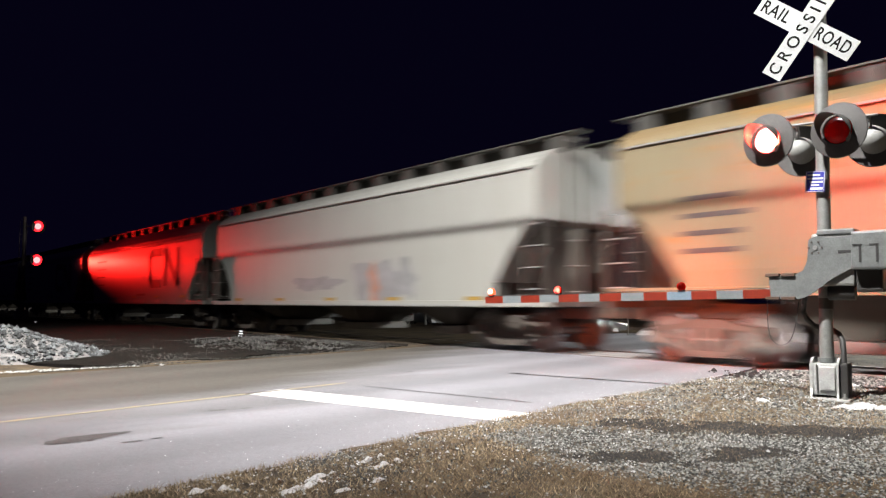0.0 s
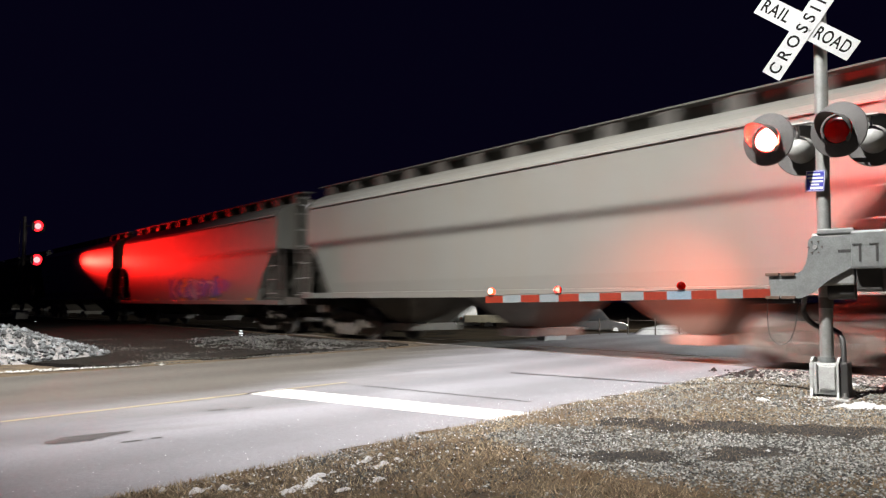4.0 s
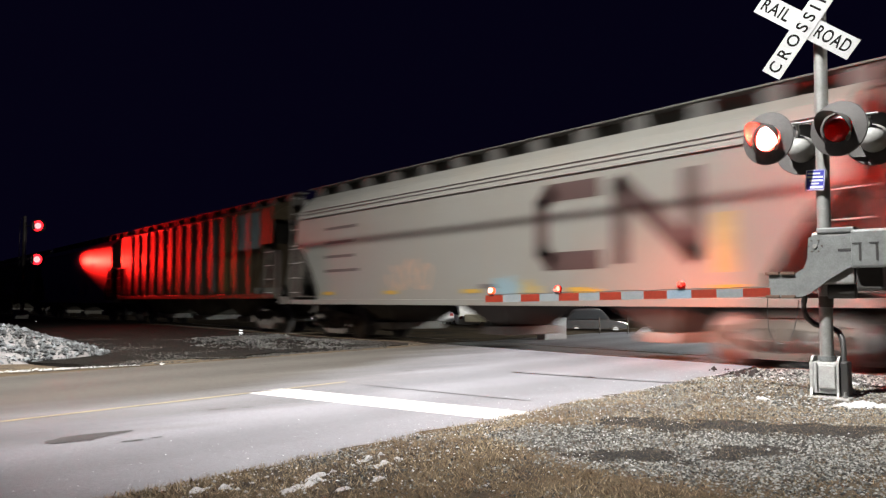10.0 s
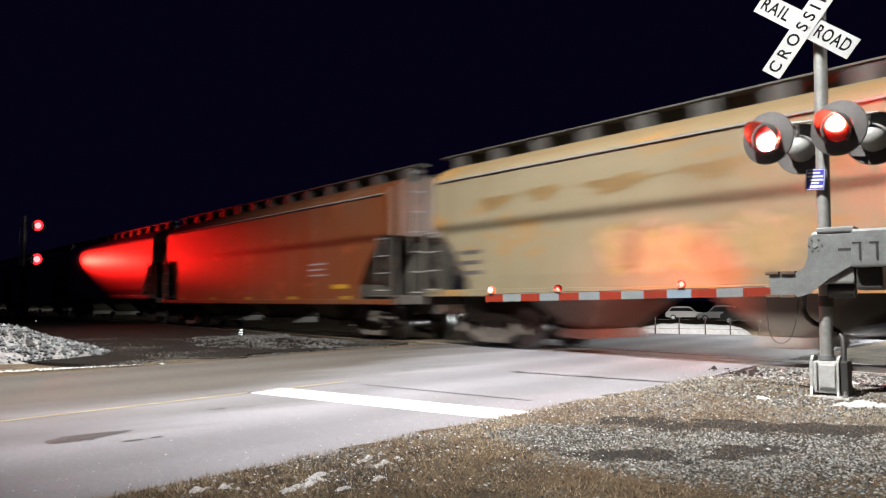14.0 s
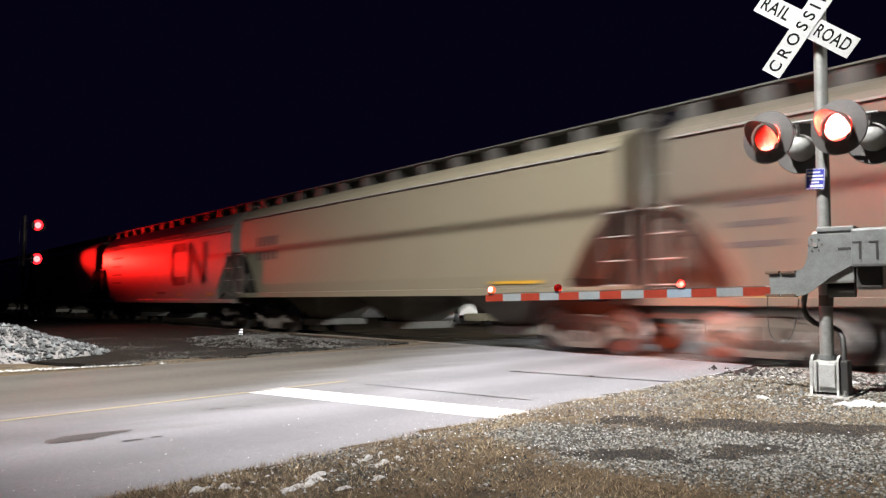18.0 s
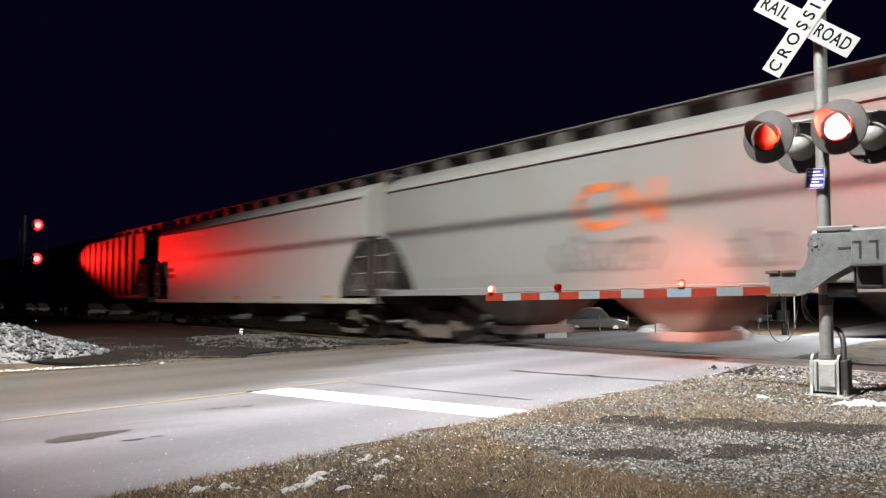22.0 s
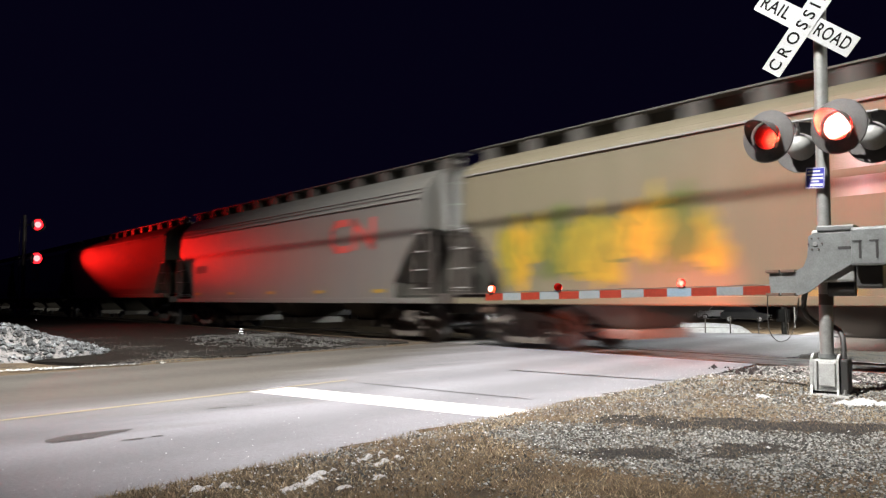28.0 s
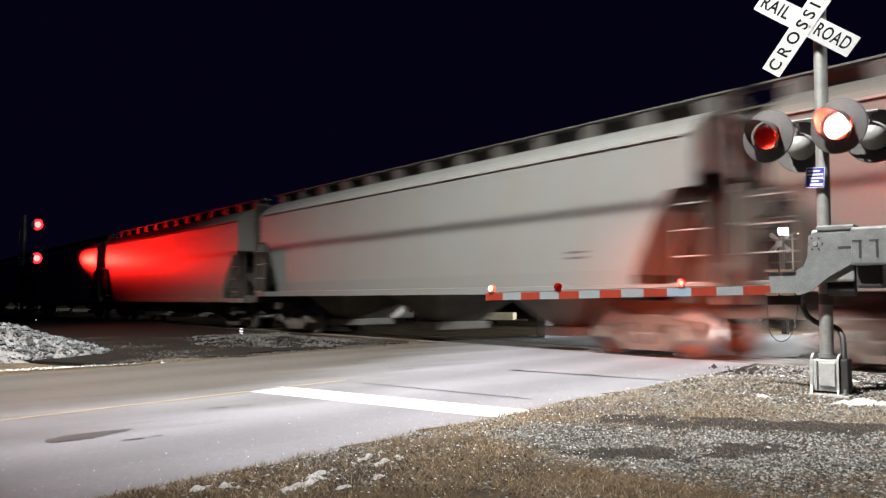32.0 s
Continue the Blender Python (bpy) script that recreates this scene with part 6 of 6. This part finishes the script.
def bars(car, x0, x1, z0, z1, rows, material=None, fill=0.55, cells=0):
    """Lettering that cannot be read, as bars."""
    material = material or mark_dark
    step = (z1 - z0) / rows
    for i in range(rows):
        z = z0 + step * (i + 0.5)
        wide = (x1 - x0) * random.uniform(0.75, 1.0)
        if cells:
            cw = (x1 - x0) / cells
            for k in range(cells):
                part("lettering_bar", slab(x0 + k * cw, -HALF - 0.005, z - step * fill / 2, x0 + k * cw + cw * 0.65, -HALF - 0.001, z + step * fill / 2), material, car)
        else:
            part("lettering_bar", slab(x0, -HALF - 0.005, z - step * fill / 2, x0 + wide, -HALF - 0.001, z + step * fill / 2), material, car)


def spray(car, x0, x1, z0, z1, colours, count, seed, size=0.5):
    """Spray paint: overlapping rounded shapes on the side sheet."""
    rnd = random.Random(seed)
    for i in range(count):
        cx, cz = x0 + (x1 - x0) * (i + rnd.uniform(0.3, 0.7)) / count, (z0 + z1) / 2 + rnd.uniform(-0.14, 0.14) * (z1 - z0)
        rx, rz = (x1 - x0) / count * rnd.uniform(0.65, 0.95), (z1 - z0) * rnd.uniform(0.36, 0.5)
        pts, rim = [], []
        k = 26
        for j in range(k):
            a = 2 * math.pi * j / k
            r = 1 + 0.5 * noise.noise(Vector((math.cos(a) * 1.9 + i * 3, math.sin(a) * 1.9, seed))) + 0.18 * math.copysign(1, math.sin(3 * a + i))
            for out, g in ((pts, 1.0), (rim, 1.13)):
                out.append((cx + rx * r * g * math.cos(a), min(3.5, max(1.12, cz + rz * r * g * math.sin(a)))))
        if size > 0.55:
            bm = bmesh.new()
            prism(bm, rim, 0.001)
            part("spray_outline", bm, SPRAY["ash"], car, "", pose(0, -HALF - 0.0012 - 0.0008 * (i % 4), 0))
        bm = bmesh.new()
        prism(bm, pts, 0.001)
        part("spray_paint", bm, SPRAY[colours[i % len(colours)]], car, "", pose(0, -HALF - 0.0052 - 0.0008 * (i % 5), 0))


def scrawl(car, x0, x1, z0, z1, colour, count, seed):
    """Thin sprayed letter-like loops."""
    rnd = random.Random(seed)
    step = (x1 - x0) / count
    for i in range(count):
        bm = bmesh.new()
        cx = x0 + step * (i + 0.5)
        a0, turns = rnd.uniform(0, 6.28), rnd.uniform(0.55, 0.95)
        pts = []
        for j in range(9):
            a = a0 + 6.283 * turns * j / 8
            pts.append((cx + step * 0.45 * math.cos(a) * (1 + 0.4 * math.sin(2.3 * a + i)), (z0 + z1) / 2 + (z1 - z0) * 0.42 * math.sin(a) * (1 - 0.3 * math.cos(1.7 * a))))
        ribbon(bm, pts, 0.07)
        part("spray_line", bm, SPRAY[colour], car, "", pose(0, -HALF - 0.0105 - 0.0006 * (i % 5), 0))


# where the couplings stand at the start, from the front of the train to its rear
COUPLINGS = [27.3, 8.7, -10.1, -29.0, -46.8, -65.8, -84.8, -103.5, -122.3, -141.7, -160.7, -179.4, -197.7, -216.4, -235.2, -254.0, -272.8, -291.0, -308.3, -326.2,
             -344.8, -361.9, -380.3, -399.6, -417.3, -435.2, -453.2, -471.7, -490.7, -508.3, -526.9, -545.6, -564.3, -583.0]
# style, paint and label of each car
CARS = [
    ("deep", "white", "white"), ("high", "rusty", "rust-stained cream"), ("deep", "bright", "clean white"), ("emblem", "dull", "grey brown-emblem"),
    ("emblem", "dull", "rust-streaked, brown-emblem"), ("high", "white", "plain white"), ("deep", "grey", "blue-sprayed grey"),
    ("high", "cream", "cream"), ("high", "orange", "rusty yellow-orange"), ("deep", "white", "plain white"), ("emblem", "dull", "white, with a brown emblem"),
    ("post", "dark", "dark weathered, with vertical side posts,"), ("deep", "white", "white, with blue spray paint"), ("high", "rusty", "rust-stained cream"),
    ("deep", "brown", "orange-brown"), ("high", "white", "dull white"), ("deep", "taupe", "taupe, with pale spray paint"), ("high", "cream", "cream"),
    ("emblem", "dull", "grey brown-emblem"), ("deep", "ivory", "ivory"), ("high", "pale", "pale grey, orange-emblem"), ("deep", "bright", "clean white"),
    ("post", "tan", "tan, with side posts,"), ("post", "pale", "pale grey, with side posts,"), ("high", "cream", "cream"), ("deep", "tan", "tan, with yellow spray paint"),
    ("emblem", "ashen", "grey, red-emblem"), ("high", "crowned", "rust-topped ivory"), ("high", "grey", "grey, with an orange emblem"),
    ("tall", "pale", "pale grey"), ("deep", "white", "white"), ("deep", "white", "white"), ("high", "white", "white"),
]


def make_train():
    protos = {"deep": build_car(17.5, 0.96, False, True), "high": build_car(17.5, 1.34, False, False),
              "emblem": build_car(17.5, 1.1, False, True), "post": build_car(17.5, 1.32, True, True, 3.8),
              "tall": build_car(17.5, 1.34, False, False, 3.3)}
    used, made = set(), []
    for i, (style, coat, words) in enumerate(CARS):
        at = (COUPLINGS[i] + COUPLINGS[i + 1]) / 2
        proto = protos[style]
        car = proto if style not in used else copy_thing(proto, pose(0, TRACK_Y, 0))
        used.add(style)
        made.append((car, at))
        tagged(car, words + " covered hopper car on the track", "railway car", "train of hopper cars")
    for (car, at), (style, coat, words) in zip(made, CARS):
        for o in car.children_recursive:
            if o.type == "MESH" and o.material_slots and o.material_slots[0].material == white_paint:
                o.material_slots[0].link = "OBJECT"
                o.material_slots[0].material = PAINTS[coat]
    # some cars carry their roof boards on dark, barely visible brackets
    for i in (5, 11, 20, 25, 26, 28):
        for o in made[i][0].children:
            if o.name.startswith("board_support"):
                o.material_slots[0].link = "OBJECT"
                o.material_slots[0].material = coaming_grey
    return [c for c, a in made], [a for c, a in made]


TRAIN, STARTS = make_train()


def decorate():
    t = TRAIN
    for i in (3, 4, 10, 18):
        emblem(t[i], 2.05, 5.95, 1.7, 3.45, logo_brown if i == 10 else logo_faded, 0.36)
        bars(t[i], -6.6, -4.7, 1.75, 3.4, 4, fill=0.2)
        bars(t[i], 0.3, 1.6, 1.32, 1.5, 1)
    bars(t[1], -7.0, -5.7, 1.8, 3.0, 4, fill=0.3)
    bars(t[1], 5.5, 6.5, 1.4, 1.55, 1, SPRAY["gold"])
    spray(t[2], 1.5, 3.9, 1.0, 2.3, ("smoke", "pink", "smoke"), 4, 3)
    spray(t[2], -1.9, 0.4, 1.4, 1.8, ("smoke",), 2, 5)
    spray(t[6], -1.6, 3.6, 1.2, 1.95, ("cobalt", "blue", "cobalt", "gold", "cobalt", "sky", "violet"), 10, 8, 0.7)
    scrawl(t[6], -1.2, 3.2, 1.25, 1.95, "pale", 5, 4)
    spray(t[6], 3.7, 4.6, 1.4, 2.0, ("red", "violet"), 2, 9)
    bars(t[7], -6.9, -5.8, 2.2, 3.2, 3, fill=0.35)
    bars(t[7], 5.2, 6.6, 1.4, 1.52, 1, SPRAY["gold"])
    bars(t[8], -7.4, -6.5, 1.6, 2.3, 3, SPRAY["smoke"], 0.3)
    for x in (-5.6, -3.2, 1.4):
        bars(t[8], x, x + 0.5, 1.6, 2.05, 1, SPRAY["gold"], 0.9)
    bars(t[9], -6.6, -5.4, 2.3, 2.9, 2, fill=0.6, cells=4)
    scrawl(t[10], -3.3, -1.5, 1.35, 2.1, "blush", 5, 12)
    spray(t[10], 0.9, 2.0, 1.15, 1.6, ("frost", "frost", "tawny"), 3, 13)
    bars(t[10], 6.15, 6.6, 1.5, 2.6, 1, SPRAY["tawny"], 0.9)
    bars(t[10], 3.1, 3.8, 1.2, 1.32, 1, SPRAY["gold"], 0.9)
    for x0, x1, c in ((-6.0, -5.2, "slate"), (-3.9, -3.3, "slate"), (-2.8, -2.2, "dusk"), (-0.7, -0.1, "umber"), (0.5, 1.2, "slate"), (3.2, 3.7, "dusk"), (4.1, 5.0, "umber")):
        bars(t[11], x0, x1, 1.4, 4.1, 1, SPRAY[c], 0.97)
    end = part("corner_panel", slab(-7.96, -1.585, 1.4, -7.0, -1.555, 4.1, 0.008), PAINTS["dark"], t[11], "closed rear corner of the car side")
    part("corner_panel", slab(-8.36, -1.585, 2.72, -7.97, -1.555, 4.1, 0.008), PAINTS["dark"], t[11])
    part("amber_panel", slab(-7.96, -1.592, 1.62, -7.58, -1.587, 2.66), SPRAY["amber"], end, "amber reflective panel")
    part("amber_edge", slab(-7.985, -1.6, 1.62, -7.962, -1.57, 2.68), SPRAY["pale"], end, "bright edge of the amber panel")
    bars(t[11], 5.75, 7.6, 2.85, 4.15, 1, SPRAY["dusk"], 0.97)
    spray(t[11], 1.6, 2.9, 1.4, 3.3, ("slate",), 1, 14)
    bars(t[11], 5.2, 5.6, 1.5, 3.2, 1, SPRAY["bronze"], 0.9)
    spray(t[12], 0.3, 1.7, 1.3, 2.1, ("blue", "cobalt", "blue"), 2, 17)
    spray(t[12], 2.9, 3.6, 1.35, 2.15, ("blue",), 1, 19)
    scrawl(t[12], 1.7, 2.9, 1.35, 2.05, "smoke", 3, 18)
    scrawl(t[12], -2.6, -1.2, 1.4, 1.9, "smoke", 2, 20)
    bars(t[12], 4.4, 5.2, 2.5, 3.2, 1, SPRAY["smoke"], 0.9)
    spray(t[13], -3.2, 0.6, 1.5, 2.5, ("tawny", "russet", "tawny"), 7, 19, 0.5)
    scrawl(t[13], -3.2, 0.6, 1.55, 2.5, "blush", 8, 20)
    for x, wide, z in ((-6.6, 1.1, 3.2), (-5.0, 0.9, 3.3), (-3.3, 1.4, 3.25), (-1.2, 1.2, 3.3), (0.9, 1.0, 3.2), (2.6, 1.5, 3.3), (4.9, 1.2, 3.25)):
        spray(t[13], x, x + 0.6 * wide, z - 0.16, z + 0.2, ("russet",), 1, 60 + int(x * 10))
    for x, wide, z in ((-5.4, 1.2, 3.3), (-2.0, 0.7, 3.35)):
        spray(t[1], x, x + wide, z - 0.2, z + 0.2, ("russet",), 1, 80 + int(x * 10))
    bars(t[13], -7.4, -6.5, 1.6, 2.3, 3, fill=0.4)
    bars(t[14], 4.2, 5.4, 1.75, 2.25, 3, SPRAY["smoke"], 0.3)
    bars(t[14], 5.6, 6.8, 1.42, 1.55, 1, SPRAY["gold"], 0.9)
    bars(t[15], -6.5, -5.5, 2.0, 2.8, 3, fill=0.35)
    scrawl(t[16], -2.9, 0.7, 1.15, 2.2, "pale", 7, 23)
    scrawl(t[16], -2.6, 0.4, 1.3, 2.0, "smoke", 5, 24)
    bars(t[16], -2.4, -1.95, 2.5, 3.4, 1, SPRAY["smoke"], 0.9)
    bars(t[16], 2.0, 2.4, 2.3, 3.4, 1, SPRAY["smoke"], 0.9)
    bars(t[16], -7.2, -6.0, 1.8, 2.8, 3, fill=0.3)
    bars(t[17], -7.1, -5.5, 2.35, 3.3, 2, fill=0.66, cells=5)
    bars(t[17], 4.8, 6.6, 1.4, 1.52, 1, SPRAY["gold"])
    bars(t[19], -7.4, -6.4, 2.2, 2.95, 2, fill=0.8)
    scrawl(t[19], -1.5, 1.5, 1.5, 2.0, "frost", 4, 29)
    emblem(t[20], -1.7, 0.3, 2.4, 3.3, logo_orange, 0.17)
    scrawl(t[20], -2.3, 0.2, 1.6, 2.3, "ash", 6, 41)
    scrawl(t[20], 1.4, 2.6, 1.6, 2.2, "ash", 3, 42)
    bars(t[21], -7.2, -6.3, 1.95, 2.5, 2, fill=0.6)
    bars(t[22], -7.2, -5.6, 1.8, 2.9, 2, fill=0.3, cells=4)
    bars(t[22], -1.5, -0.9, 2.0, 2.3, 3, fill=0.3)
    spray(t[25], -7.0, -1.9, 1.5, 2.9, ("yellow", "gold", "yellow", "green", "yellow", "yellow"), 11, 31, 0.5)
    scrawl(t[25], -7.0, -1.9, 1.5, 2.9, "green", 9, 32)
    spray(t[25], 1.5, 4.5, 1.5, 2.3, ("yellow", "green"), 4, 37)
    bars(t[25], 0.2, 0.8, 2.5, 3.3, 2, SPRAY["pale"], 0.7)
    emblem(t[26], 3.85, 6.2, 2.4, 3.35, logo_red, 0.2)
    bars(t[26], -6.6, -5.5, 2.05, 2.45, 1, fill=0.7, cells=5)
    bars(t[27], -7.6, -6.8, 1.8, 2.9, 4, fill=0.3)
    emblem(t[28], -1.3, 0.9, 2.4, 3.3, logo_orange, 0.17)
    bars(t[28], 4.0, 5.0, 1.9, 2.3, 3, fill=0.3)
    bars(t[29], 5.5, 6.0, 1.83, 2.05, 2, fill=0.4)


decorate()


def motions():
    # the cars roll at an even speed
    for car, at in zip(TRAIN, STARTS):
        rows = [(t, pose(at + SPEED * t, TRACK_Y, 0.006)) for t in (-0.2, -0.1, 0.0, 8.0, 16.0, 24.0, 32.0, 32.1, 32.2)]
        walk(car, rows)
        # the wheels turn while the car is near the crossing
        t0 = max(0.0, (-78 - at) / SPEED)
        t1 = min(SECONDS, (14 - at) / SPEED)
        if t1 <= t0:
            continue
        f0, f1 = int(t0 * FPS), int(t1 * FPS) + 1
        for bogie in car.children:
            if not bogie.name.startswith("bogie"):
                continue
            for ws in bogie.children:
                if not ws.name.startswith("wheelset"):
                    continue
                x = ws.location.x
                rows = [(k / FPS, pose(x, 0, WHEEL_R, 0, math.degrees(SPEED * (k - f0) / FPS / WHEEL_R) % 360.0, 0)) for k in range(f0, f1 + 1)]
                if f0 > 0:
                    rows.insert(0, (0.0, pose(x, 0, WHEEL_R)))
                if f1 < SECONDS * FPS:
                    rows.append((SECONDS, rows[-1][1]))
                walk(ws, rows)
    # the added shades switch the flashing lamps by half a turn at each change; the weak side bulbs linger
    period, first = 0.989, 0.17
    for shade, key, at, slow in FLASHERS:
        base = 0.0 if key == "A" else 180.0
        turn = base
        rows = [(0.0, Matrix.Translation(at) @ pose(0, 0, 0, turn, 0, 0) @ shade_home(shade))]
        k = 0
        while True:
            t = first + k * period / 2
            if t > SECONDS - 0.05:
                break
            f = round(t * FPS)
            opening = (k % 2 == 0) == (key == "B")
            if slow:
                turns = ((-1, 0), (0, 100), (1, 180)) if opening else ((3, 0), (4, 50), (5, 80), (6, 110), (8, 180))
            elif shade.parent.name.startswith("arm_lamp"):
                turns = ((-3, 0), (-2, 90), (-1, 180)) if opening else ((-1, 0), (0, 60), (1, 120), (2, 180))
            else:
                turns = ((-1, 0), (0, 100), (1, 180)) if opening else ((-1, 0), (0, 60), (1, 120), (2, 180))
            for j, part_turn in turns:
                rows.append(((f + j) / FPS, Matrix.Translation(at) @ pose(0, 0, 0, turn + part_turn, 0, 0) @ shade_home(shade)))
            turn += 180
            k += 1
        rows.append((SECONDS + 0.5, rows[-1][1]))
        walk(shade, rows)


def shade_home(shade):
    """The arm lamps' shades start turned towards the road."""
    return pose(0, 0, 0, 90) if shade.parent.name.startswith("arm_lamp") else Matrix()


motions()
